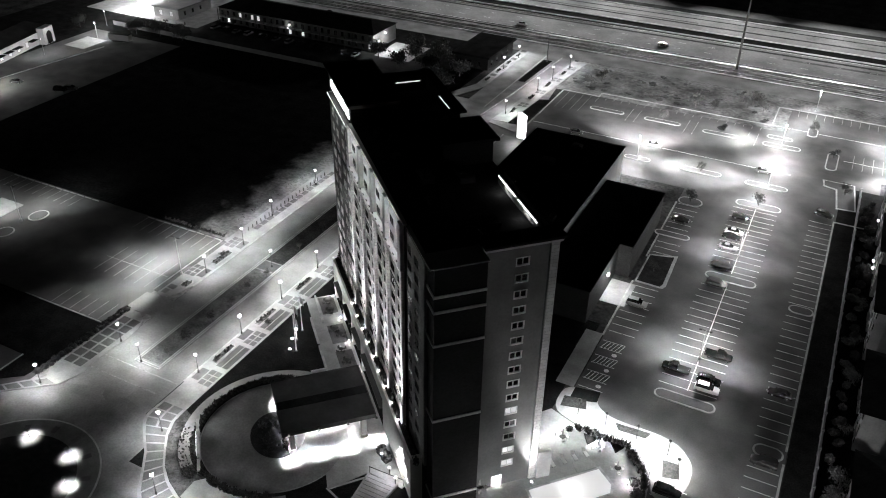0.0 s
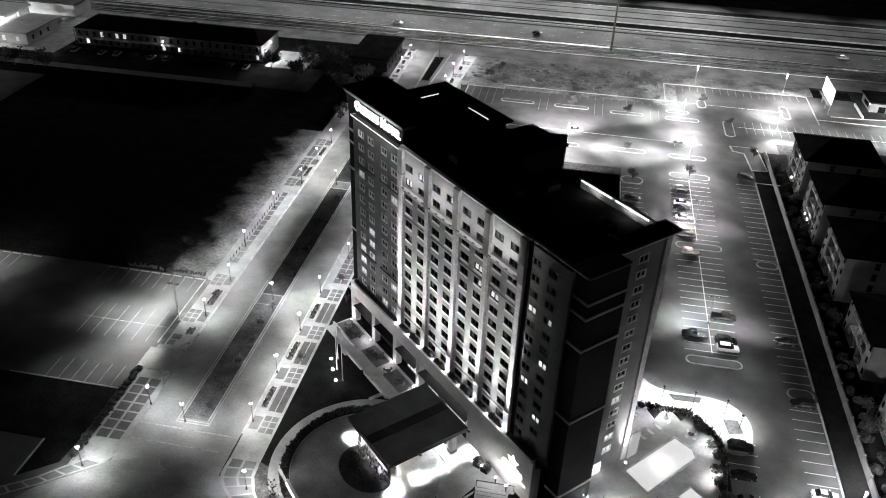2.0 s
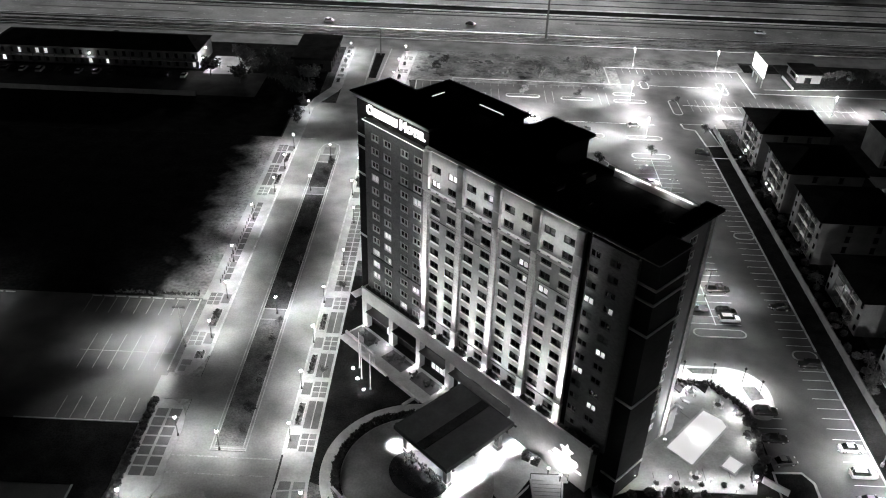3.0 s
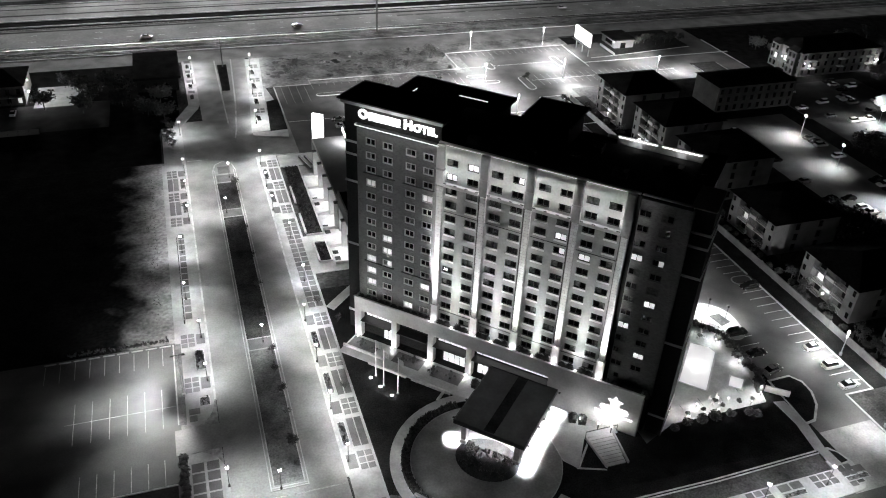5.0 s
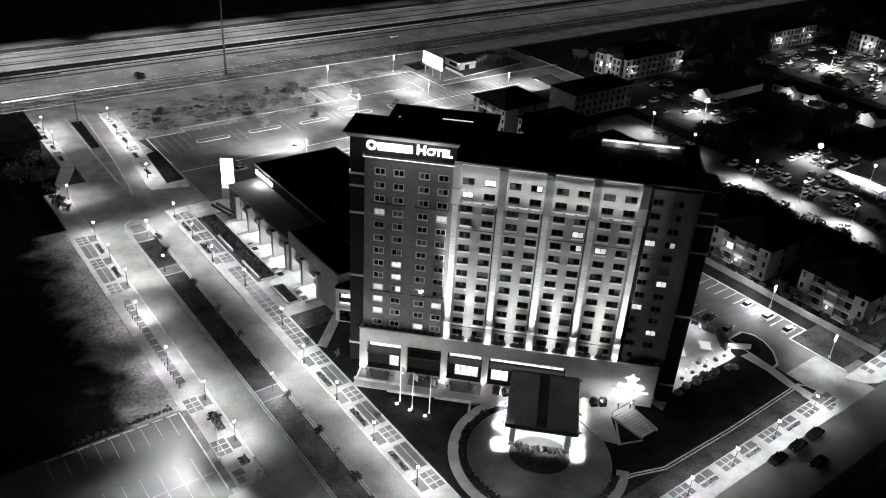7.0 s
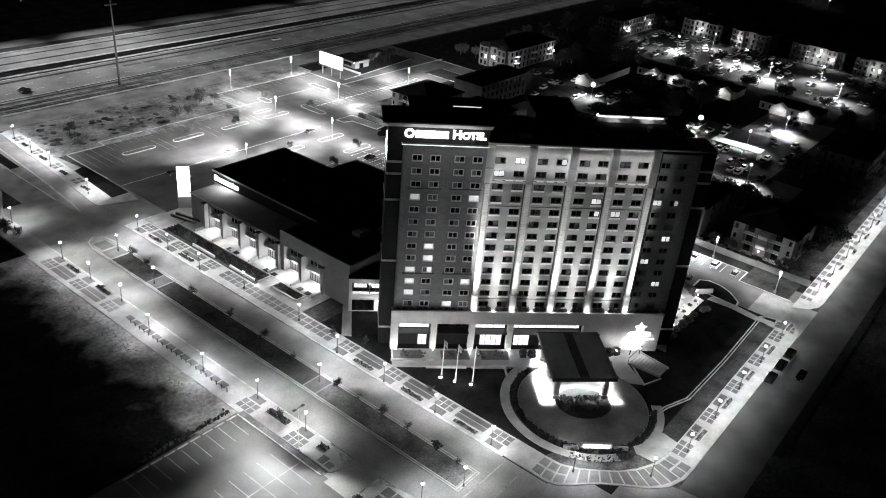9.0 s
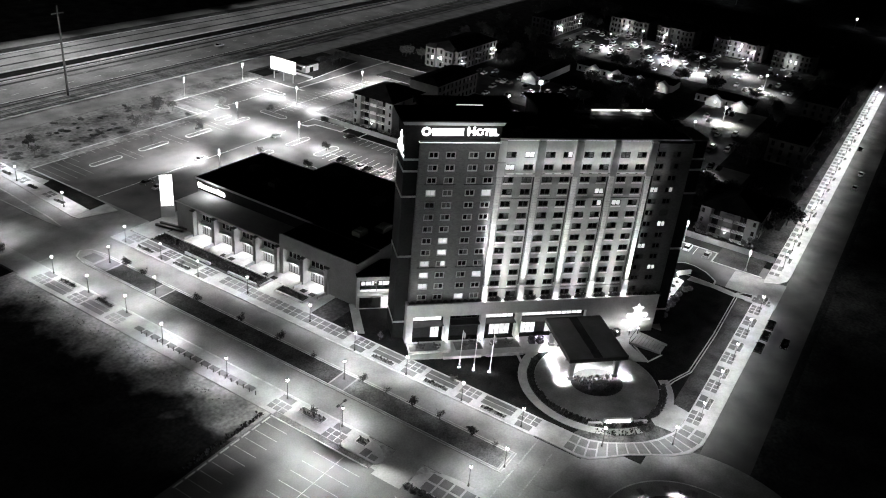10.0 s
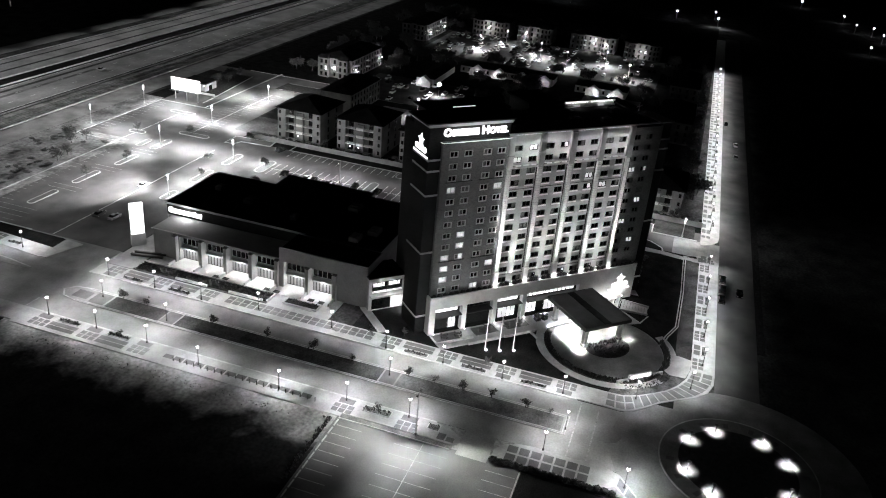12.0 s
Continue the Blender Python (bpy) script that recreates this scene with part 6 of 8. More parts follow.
for pts in ([(-24.0, 109.2), (-21.0, 109.2), (-22.5, 106.8)], [(-19.0, 109.4), (-16.2, 109.4), (-17.4, 107.2)]):
    solid("pool_bed", prism(pts, 0.1, 0.34), M_BED, "triangular raised bed on the pool terrace", "planting bed", "structure")
for k in range(7):
    solid("terrace_joint", boxes((-41 + 4.6 * k, -40.9 + 4.6 * k, 81.4 + 0.8 * k, 84.2 + 0.8 * k, 0.15, 0.166)), M_PAVER, "dark paving band in the terrace", "paving", "structure")

# roundabout post lamps
rbl = thing("ring_lamp", "shaded post lamp in the roundabout planting", "post lamp", Matrix(), "roundabout lamps")
part("post", tube(bmesh.new(), (0, 0, 0), (0, 0, 2.0), 0.1, 0.08, 8), M_METAL, rbl)
part("cap", tube(tube(bmesh.new(), (0, 0, 2.0), (0, 0, 2.1), 0.42, 0.45, 14), (0, 0, 2.1), (0, 0, 2.3), 0.45, 0.1, 14), M_METAL, rbl)
for k, deg in enumerate((26, 63, 117, 154, 206, 243, 297, 334)):
    a = radians(deg)
    p = (RBX + 10.8 * math.cos(a), RBY + 10.8 * math.sin(a))
    if k:
        copy_thing(rbl, Matrix.Translation((*p, 0.2)))
    else:
        rbl.location = (*p, 0.2)
    aim_lamp("SPOT", "ring_lamp_light", (p[0], p[1], 1.96), (p[0], p[1], 0), 9000, 0.5, 108, 0.8)

# ---- convention hall ----
hall = thing("convention_hall", "low pale convention hall with glazed lit bays facing the street", "hall", Matrix())
west_to = lambda x0: (lambda a, d, z: (x0 + d, a, z))
part("hall_body", boxes((-72.8, -46.8, 143.6, 207.8, 0, 11.4)), M_GREY, hall, "pale plain hall walls")
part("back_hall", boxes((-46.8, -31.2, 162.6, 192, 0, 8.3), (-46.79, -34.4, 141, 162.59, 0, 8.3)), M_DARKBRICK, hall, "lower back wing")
part("hall_roof", boxes((-73.0, -46.6, 143.4, 208.0, 11.4, 11.7)), M_ROOF, hall, "dark flat hall roof")
part("back_roof", boxes((-46.6, -31.0, 162.5, 192.2, 8.3, 8.6), (-46.6, -34.2, 140.8, 162.49, 8.3, 8.6)), M_ROOF, hall, "dark flat back roof")
part("roof_edge", boxes((-73.15, -73.0, 165.0, 208.1, 11.2, 11.75)), M_GREY, hall, "thin pale roof edge")
NB, SB = [(191.0, 197.6), (183.5, 190.0), (176.0, 182.5), (168.5, 175.0)], [(159.8, 166.2), (152.2, 158.8)]
part("north_front", holed_wall(167.2, 205.6, 0, 7.9, [(a, b, 0.0, 7.2) for a, b in NB], west_to(-82.4), 1.8), M_GREY, hall, "pale front with deep glazed bays")
part("south_front", holed_wall(142.8, 167.2, 0, 11.4, [(a, b, 0.0, 7.6) for a, b in SB], west_to(-82.9), 2.3), M_GREY, hall, "pale front with deep glazed bays")
for r in ((-82.4, -72.8, 205.3, 205.6, 0, 7.9), (-82.9, -72.8, 142.8, 143.1, 0, 11.4), (-82.9, -82.4, 167.2, 167.5, 0, 11.4)):
    part("end_wall", boxes(r), M_GREY, hall)
part("sign_wall", boxes((-72.99, -72.81, 167.6, 207.7, 8.15, 11.19)), M_DARKBRICK, hall, "dark wall strip behind the sign")
part("front_roof_north", boxes((-82.7, -73.16, 167.5, 206.0, 7.9, 8.1)), M_GREY, hall, "grey lower front roof")
aim_lamp("POINT", "sign_fill", (-74.6, 201.0, 10.4), (0, 0, 0), 900, 0.6, parent=hall)
part("front_roof_south", boxes((-82.6, -73.0, 143.1, 167.2, 10.9, 11.1)), M_ROOF, hall, "dark roof behind the parapet")
part("coping", boxes((-83.0, -82.6, 142.7, 167.3, 11.4, 11.52), (-82.8, -82.4, 167.6, 206.0, 8.1, 8.2)), M_TRIM, hall, "pale coping")
for a, b in NB + SB:
    x0 = -80.7
    up = part("upper_glazing", boxes((x0, x0 + 0.1, a, b, 4.4, 7.2)), M_GLASS, hall, "dark upper glazing")
    lo = part("lower_glazing", boxes((x0, x0 + 0.1, a, b, 0.2, 3.4)), M_HALLGLOW, hall, "lit glazed doors")
    part("back_wall", boxes((x0 + 0.1, x0 + 0.3, a - 0.2, b + 0.2, 0, 7.8)), M_STUCCO, hall)
    for own, z0, z1, n in ((up, 4.4, 7.2, 5), (lo, 0.2, 3.4, 7)):
        bars = bmesh.new()
        for k in range(n + 1):
            y = a + (b - a) * k / n
            box(bars, x0 - 0.1, x0 - 0.005, y - (0.06 if own is up else 0.13), y + (0.06 if own is up else 0.13), z0, z1)
        box(bars, x0 - 0.1, x0 - 0.005, a, b, z1 - 0.12, z1)
        box(bars, x0 - 0.1, x0 - 0.005, a, b, z0, z0 + 0.12)
        part("glazing_frame", bars, M_WHITE if own is up else M_METAL, own)
    part("bay_shelf", boxes((-82.2, x0 - 0.1, a + 0.2, b - 0.2, 3.6, 4.0)), M_TRIM, hall, "pale shelf over the doors")
    part("bay_lamp", boxes((-81.6, -81.2, (a + b) / 2 - 2.4, (a + b) / 2 + 2.4, 3.5, 3.59)), M_SPOTHEAD, hall, "bright lamp strip over the doors")
    aim_lamp("POINT", "bay_light", (-82.4, (a + b) / 2, 3.3), (-84, 0, 0), 430, 0.4, parent=hall)
    aim_lamp("SPOT", "bay_throw", (-82.7, (a + b) / 2, 3.5), (-86.4, (a + b) / 2, 0), 2000, 0.4, 128, 0.8, parent=hall)
for y in (198.4, 190.5, 183.0, 175.5, 168.0, 159.3, 151.6):
    north = y > 167
    pier = part("pier", boxes((-83.75, -82.41 if north else -82.91, y - 0.5, y + 0.5, 0, 7.7 if north else 7.5)), M_GREY, hall, "pale projecting pier")
    part("pier_cap", boxes((-83.9, -82.43 if north else -82.93, y - 0.62, y + 0.62, 7.7 if north else 7.5, 7.88 if north else 7.7)), M_METAL, pier)
    part("terrace_wall", boxes((-86.8, -83.8, y - 0.18, y + 0.18, 0.2, 0.95)), M_GREY, hall, "low divider wall")
part("hall_terrace", boxes((-86.95, -80.75, 151.0, 205.0, 0, 0.2)), M_WALK, hall, "lit pale terrace")
for y in (183.0, 168.0, 155.4):
    for d in (-2.2, 0.6):
        part("terrace_bed", boxes((-86.6, -85.2, y + d, y + d + 1.6, 0.2, 0.26)), M_BED, hall, "square dark planting bed")
slab("hall_walk", -92.4, -80.8, 149.0, 166.0, 0.15, M_WALK, "concrete walk round the hall planters", "pavement", 0)
for x0, x1, y0, y1 in ((-91.4, -87.0, 166.2, 205.4), (-90.4, -87.2, 153.2, 162.6)):
    low = y0 < 160
    part("planter_wall", boxes((x1 - 0.3, x1, y0, y1, 0, 0.5), (x0, x1 - 0.3, y0, y0 + 0.3, 0, 0.5), (x0, x1 - 0.3, y1 - 0.3, y1, 0, 0.5 if low else 0.3)), M_KERB, hall, "long pale planter wall")
    for a, b in ([(y0 + 0.3, y1 - 0.3)] if low else [(167.6, 177.2), (183.6, 192.8)]):
        part("planter_wall", boxes((x0 - 0.2, x0 + 0.25, a, b, 0, 0.6)), M_KERB, hall, "short pale planter wall")
    part("planter_soil", boxes((x0 + 0.26, x1 - 0.31, y0 + 0.31, y1 - 0.31, 0, 0.22)), M_BED, hall)
    scatter("planter_plants", "low dark plants in a long planter", [(R7.uniform(x0 + 0.5, x1 - 0.5), R7.uniform(y0 + 0.5, y1 - 0.5), 0.22) for _ in range(int((y1 - y0) * 6))], 0.4, 11)
for x0 in (-84.8, -83.2):
    wall = solid("seat_wall", boxes((-0.25, 0.25, -4.4, 4.4, 0, 0.6), (-0.3, 0.3, -4.45, 4.45, 0.6, 0.68)), M_METAL, "low dark seat wall on the hall plaza", "wall", "", "seat walls")
    wall.matrix_world = pose(x0, 206.4, 0.16, 0, 0, 14)
hs = sign_bars("hall_sign", "glowing white wall sign of plain bars", pose(-73.2, 206.9, 9.0, 0, 0, -90), [1.2, 0.7, 0.7, 0.7, 0.7, 0.7, 0.7, -0.3, 0.8, 0.7, 0.7], 1.2)
for x, y, s in ((-58, 200, 1.4), (-62, 188, 1.8), (-66, 172, 1.2), (-70, 152, 1.8), (-64, 149, 2.0), (-52, 160, 2.2)):
    part("roof_unit", boxes((x - s, x + s, y - s * 0.7, y + s * 0.7, 11.7, 12.9), (x - s * 0.5, x + s * 0.5, y - s * 0.5, y + s * 0.5, 12.9, 13.2)), M_GREY if y < 156 else M_METAL, hall, "rooftop unit")
aim_lamp("POINT", "dock_light", (-32.6, 155.5, 4.2), (-29, 157, 0), 2600, 0.3, parent=hall)
part("dock_lamp", boxes((-34.38, -34.1, 155, 156, 4.1, 4.4)), M_SPOTHEAD, hall, "bright wall lamp")
part("dock_apron", boxes((-34.38, -28.6, 150.8, 160.4, 0, 0.15)), M_WALK, hall, "brightly lit concrete loading apron")
pyl = thing("pylon_sign", "tall glowing white pylon sign on a pale base", "sign", pose(-79.5, 213.0, 0, 0, 0, -38))
part("base", boxes((-1.9, 1.9, -0.9, 0.9, 0, 3.6)), M_GREY, pyl)
part("face", boxes((-1.7, 1.7, -0.55, 0.55, 3.62, 12.5)), M_SIGN, pyl, "glowing white face")
aim_lamp("POINT", "pylon_glow", (0, -3.0, 6.0), (0, 0, 0), 300, 1.5, parent=pyl)
slab("hall_plaza", -92.2, -72.6, 205.7, 213.4, 0.16, M_WALK, "pale concrete plaza by the hall corner", "pavement", 0)

# glazed link between hall and tower
link = thing("link_building", "two-storey glazed link with lit windows between hall and tower", "building", HOTEL)
link_to = lambda a, d, z: (a, 13.7 + d, z)
part("link_front", holed_wall(-25.2, -15.4, 0, 9.0, [(-24.4, -16.2, 5.0, 8.0), (-24.4, -16.2, 0.1, 3.6)], link_to, 0.4), M_TRIM, link)
part("link_body", boxes((-25.2, -15.4, 14.15, 22.0, 0, 8.9)), M_GREY, link)
part("link_roof", boxes((-25.3, -15.4, 13.6, 22.1, 9.0, 9.25)), M_ROOF, link)
part("upper_glazing", boxes((-24.4, -16.2, 14.0, 14.1, 5.0, 8.0)), M_GLASS, link, "dark upper glazing")
for u in (-24.0, -19.8):
    part("lit_pane", boxes((u, u + 3.0, 13.97, 13.998, 6.6, 7.6)), M_LOBBY, link, "lit upper pane")
    # White sill bar, made to glow so that it shows brightly lit.
    part("sill_light", boxes((u - 0.3, u + 3.6, 13.86, 13.996, 5.0, 5.35)), M_ROOM, link, "white sill bar given its own glow")
part("lower_glazing", boxes((-24.4, -19.2, 14.0, 14.1, 0.1, 3.6)), M_GLASS, link, "dark lower glazing")
part("door", boxes((-19.0, -16.2, 14.0, 14.1, 0.1, 3.4)), M_LOBBY, link, "lit glass door")
bars = bmesh.new()
for k in range(7):
    u = -24.4 + 8.2 * k / 6
    box(bars, u - 0.07, u + 0.07, 13.88, 13.99, 5.0, 8.0)
box(bars, -24.4, -16.2, 13.88, 13.99, 6.4, 6.55)
part("glazing_frame", bars, M_METAL, link)
part("awning", boxes((-25.0, -15.6, 12.4, 13.68, 4.1, 4.6)), M_TRIM, link, "pale projecting band")
aim_lamp("POINT", "link_door_light", (-17.2, 11.8, 2.4), (0, 0, 0), 500, 0.3, parent=link)
aim_lamp("POINT", "link_band_light", (-20.2, 11.6, 6.2), (0, 0, 0), 260, 0.5, parent=link)
solid("link_walk", prism([(-92.4, 135.6), (-91.0, 133.8), (-82.2, 142.6), (-83.4, 144.4)], 0, 0.16), M_WALK, "pale footpath to the link door", "pavement", "structure")

# bollards and a low ragged hedge along the west pavement
boll = thing("bollard", "short dark metal bollard on the pavement edge", "bollard", Matrix.Translation((-122.9, 171.6, 0.15)), "pavement bollards")
part("post", tube(bmesh.new(), (0, 0, 0), (0, 0, 0.95), 0.1, 0.09, 8), M_METAL, boll)
part("cap", ball(bmesh.new(), (0, 0, 0.97), 0.12, 8, 5, 0.6), M_METAL, boll)
for k in range(1, 21):
    copy_thing(boll, Matrix.Translation((-122.9, 171.6 - 1.72 * k, 0.15)))
scatter("verge_weeds", "ragged line of low dark weeds beyond the pavement", [(-127.6 - abs(R7.gauss(0, 1.2)), R7.uniform(140, 206), 0.0) for _ in range(130)], 0.22, 21)
scatter("lot_edge_weeds", "dark weeds along the parking lot kerb", [(R7.uniform(-146, -126), 131.7 + abs(R7.gauss(0, 0.5)), 0.0) for _ in range(120)], 0.45, 22)

# ---- cars ----
def loft(sections, bm=None):
    """A closed body from cross-sections (x, half width, z bottom, z top), rounded at the shoulders."""
    bm = bm or bmesh.new()
    rings = []
    for x, w, z0, z1 in sections:
        h = z1 - z0
        prof = [(-w, z0), (-w, z0 + h * 0.62), (-w * 0.93, z0 + h * 0.88), (-w * 0.75, z1), (w * 0.75, z1), (w * 0.93, z0 + h * 0.88), (w, z0 + h * 0.62), (w, z0)]
        rings.append([bm.verts.new((x, y, z)) for y, z in prof])
    for a, b in zip(rings, rings[1:]):
        for i in range(8):
            bm.faces.new((a[i], b[i], b[(i + 1) % 8], a[(i + 1) % 8]))
    bm.faces.new(rings[0])
    bm.faces.new(rings[-1][::-1])
    bmesh.ops.recalc_face_normals(bm, faces=bm.faces[:])
    return bm


BODY = {"sedan": [(-2.35, 0.74, 0.36, 0.72), (-2.2, 0.86, 0.3, 0.88), (-1.2, 0.9, 0.26, 0.94), (0.9, 0.9, 0.26, 0.92), (1.9, 0.86, 0.28, 0.8), (2.3, 0.72, 0.36, 0.66)],
        "suv": [(-2.35, 0.82, 0.42, 0.9), (-2.25, 0.94, 0.38, 1.08), (-1.2, 0.97, 0.34, 1.1), (0.8, 0.97, 0.34, 1.08), (2.0, 0.93, 0.36, 1.0), (2.35, 0.8, 0.42, 0.82)],
        "pickup": [(-2.85, 0.9, 0.48, 0.95), (-2.8, 0.97, 0.44, 1.1), (-0.6, 0.98, 0.4, 1.1), (0.9, 0.98, 0.4, 1.12), (2.3, 0.95, 0.42, 1.06), (2.7, 0.82, 0.48, 0.86)]}
CABIN = {"sedan": [(-1.75, 0.72, 0.86, 0.98), (-1.0, 0.74, 0.86, 1.4), (0.25, 0.74, 0.86, 1.43), (1.15, 0.72, 0.84, 0.96)],
         "suv": [(-2.15, 0.8, 1.02, 1.25), (-1.9, 0.82, 1.02, 1.7), (0.35, 0.82, 1.02, 1.74), (1.2, 0.8, 1.0, 1.12)],
         "pickup": [(-0.55, 0.82, 1.04, 1.5), (-0.4, 0.84, 1.04, 1.84), (0.8, 0.84, 1.04, 1.86), (1.55, 0.82, 1.04, 1.16)]}
ROOF = {"sedan": (-0.95, 0.22, 0.56, 1.405, 1.455), "suv": (-1.85, 0.32, 0.62, 1.715, 1.77), "pickup": (-0.36, 0.78, 0.63, 1.855, 1.9)}
WORDS = {"sedan": "parked sedan", "suv": "parked sport utility car", "pickup": "parked pickup truck"}
M_LIGHTS = material("car_lamp_glass", 0.6, 0.1, grain=0.02, bump=0)
WHEEL = mesh_of("wheel", tube(bmesh.new(), (0, -0.11, 0), (0, 0.11, 0), 0.34, 0.34, 14), M_TYRE)
RIM = mesh_of("rim", tube(bmesh.new(), (0, -0.12, 0), (0, 0.12, 0), 0.2, 0.2, 10), M_STEEL)
CARS = {}


def make_car(kind, paint, m, far=False):
    if (kind, paint, far) in CARS:
        return copy_thing(CARS[kind, paint, far], m)
    c = thing("car", f"{paint} {WORDS[kind]} on the asphalt at night", "car", m, "parked cars")
    bm = loft(BODY[kind])
    if kind == "pickup":
        for v in bm.verts:
            if v.co.x < -0.5 and v.co.z > 1.0 and abs(v.co.y) < 0.8:
                v.co.z = 0.75
    part("body", bm, PAINTS[paint], c, f"{paint} painted body")
    part("glass", loft(CABIN[kind]), M_GLASS, c, "dark glass")
    r = ROOF[kind]
    part("roof", boxes((r[0], r[1], -r[2], r[2], r[3], r[4])), PAINTS[paint], c)
    L = BODY[kind][-1][0]
    for x in (L - 0.95, -L + 0.9):
        for y in (-0.8, 0.8):
            w = piece("wheel", WHEEL, c, Matrix.Translation((x, y, 0.34)))
            if not far:
                piece("rim", RIM, w, Matrix())
    if far:
        CARS[kind, paint, far] = c
        return c
    for y in (-0.6, 0.6):
        part("headlight", boxes((L - 0.14, L + 0.02, y - 0.16, y + 0.16, 0.62, 0.76)), M_LIGHTS, c)
        part("tail_light", boxes((-L - 0.04, -L + 0.12, y - 0.16, y + 0.16, 0.7, 0.84)), M_METAL, c)
    for y in (-1.0, 1.0):
        part("mirror", boxes((0.75, 0.95, y - 0.1, y + 0.1, 0.95 if kind == "sedan" else 1.12, 1.08 if kind == "sedan" else 1.28)), PAINTS[paint], c)
    CARS[kind, paint, far] = c
    return c


GZ = ROAD_Z + 0.018
for kind, paint, x, y, a in (("sedan", "black", -12.4, 204.0, 0), ("sedan", "white", -12.6, 195.3, 0), ("sedan", "black", -12.8, 192.6, 0), ("sedan", "silver", -12.6, 187.0, 0),
                             ("suv", "black", -12.4, 177.8, 180), ("suv", "black", -12.0, 169.3, 0), ("pickup", "black", -13.3, 134.9, 180), ("pickup", "black", -6.3, 142.9, 0),
                             ("suv", "black", -6.6, 134.2, 0), ("suv", "white", -6.4, 131.6, 0), ("suv", "silver", -26.4, 152.9, 0), ("sedan", "black", -26.4, 195.0, 0),
                             ("sedan", "grey", -11.4, 235.0, 4), ("sedan", "silver", -44.6, 237.4, 5), ("sedan", "grey", -69.0, 234.6, 0), ("suv", "black", 7.0, 216.0, -14),
                             ("sedan", "black", 6.6, 136.9, 180), ("suv", "black", 6.6, 117.0, 180), ("suv", "black", -7.0, 102.4, 0), ("sedan", "white", 6.4, 93.6, 0),
                             ("suv", "white", 6.2, 87.4, 0), ("sedan", "silver", 5.4, 81.4, 0), ("sedan", "grey", -7.2, 89.6, 10), ("sedan", "black", -7.2, 95.2, 0),
                             ("suv", "black", -22.6, 56.7, 0.7), ("suv", "black", -28.8, 56.6, 0.7), ("suv", "black", -35.4, 56.6, 0.7), ("sedan", "silver", -68.6, 229.6, 0),
                             ("sedan", "black", -29.4, 51.8, 180.7), ("sedan", "white", 116.0, 54.0, 0.7), ("sedan", "silver", 98.6, 53.8, 0.7), ("sedan", "black", 148.0, 58.6, 0.7),
                             ("sedan", "grey", -259.0, 179.0, 15), ("suv", "black", -239.5, 181.0, 20), ("suv", "grey", -237.0, 183.6, 20), ("pickup", "black", -260.0, 229.7, 10),
                             ("sedan", "silver", -127.2, 331.0, 0), ("sedan", "black", -66.0, 334.0, 0), ("sedan", "silver", 60.0, 338.0, 0), ("sedan", "black", -210.0, 304.0, 180)):
    make_car(kind, paint, pose(x, y, GZ + (0.012 if y > 300 else 0), 0, 0, a))

# ---- trees ----
def tree_meshes(height, spread, seed, leaves, leaf):
    rng = random.Random(seed)
    tr = bmesh.new()
    top = Vector((rng.uniform(-0.2, 0.2), rng.uniform(-0.2, 0.2), height * 0.62))
    tube(tr, (0, 0, 0), top, height * 0.028, height * 0.014, 7)
    tips = [top]
    for k in range(7):
        a = k * 2.4 + rng.uniform(-0.4, 0.4)
        s = top * rng.uniform(0.5, 0.98)
        e = s + Vector((math.cos(a) * spread * rng.uniform(0.45, 0.85), math.sin(a) * spread * rng.uniform(0.45, 0.85), height * rng.uniform(0.1, 0.32)))
        tube(tr, s, e, height * 0.012, height * 0.004, 5)
        tips += [e, s.lerp(e, 0.6)]
    cr = bmesh.new()
    for k in range(leaves):
        c = rng.choice(tips)
        d = Vector((rng.gauss(0, 1), rng.gauss(0, 1), rng.gauss(0, 0.8)))
        p = c + d * spread * 0.23
        t = Vector((rng.uniform(-1, 1), rng.uniform(-1, 1), rng.uniform(-1, 1))).normalized() * leaf * rng.uniform(0.6, 1.5)
        s = t.orthogonal().normalized() * leaf * rng.uniform(0.5, 1.1)
        cr.faces.new([cr.verts.new(p + q) for q in (t, s, -t, -s)])
    return mesh_of("trunk", tr, M_BARK), mesh_of("crown", cr, M_LEAF)


TREES = {}


def tree(kind, x, y, z=0.0, s=1.0, a=0.0, label="dark leafy tree, unlit", group="trees"):
    if (kind, label) not in TREES:
        h, sp, seed, n, lf = {"small": (3.0, 1.2, 1, 330, 0.14), "thin": (2.6, 0.9, 2, 200, 0.12), "big": (8.0, 4.0, 3, 900, 0.4), "wide": (7.0, 4.6, 4, 900, 0.42), "young": (4.2, 1.7, 5, 420, 0.17)}[kind]
        t = thing("tree", label, "tree", Matrix(), group)
        tm, cm = tree_meshes(h, sp, seed, n, lf)
        part("trunk", tm, None, t)
        part("crown", cm, None, t)
        t.matrix_world = pose(x, y, z, 0, 0, a) @ Matrix.Diagonal((s, s, s, 1))
        TREES[kind, label] = t
        return t
    t = copy_thing(TREES[kind, label], pose(x, y, z, 0, 0, a))
    t.scale = (s, s, s)
    return t


RT = random.Random(21)
for k, (x, y) in enumerate(((-106.2, 122.6), (-106.3, 116.4), (-106.0, 110.0), (-105.9, 103.5), (-106.2, 95.8), (-106.2, 90.4), (-106.0, 197.5), (-106.4, 190.2), (-106.2, 172.0), (-106.4, 158.0), (-106.2, 146.0), (-106.2, 136.0))):
    tree(("small", "thin")[k % 2], x, y, KERB_Z + 0.02, RT.uniform(0.8, 1.15), RT.uniform(0, 360), "small dark street tree on the median", "median trees")
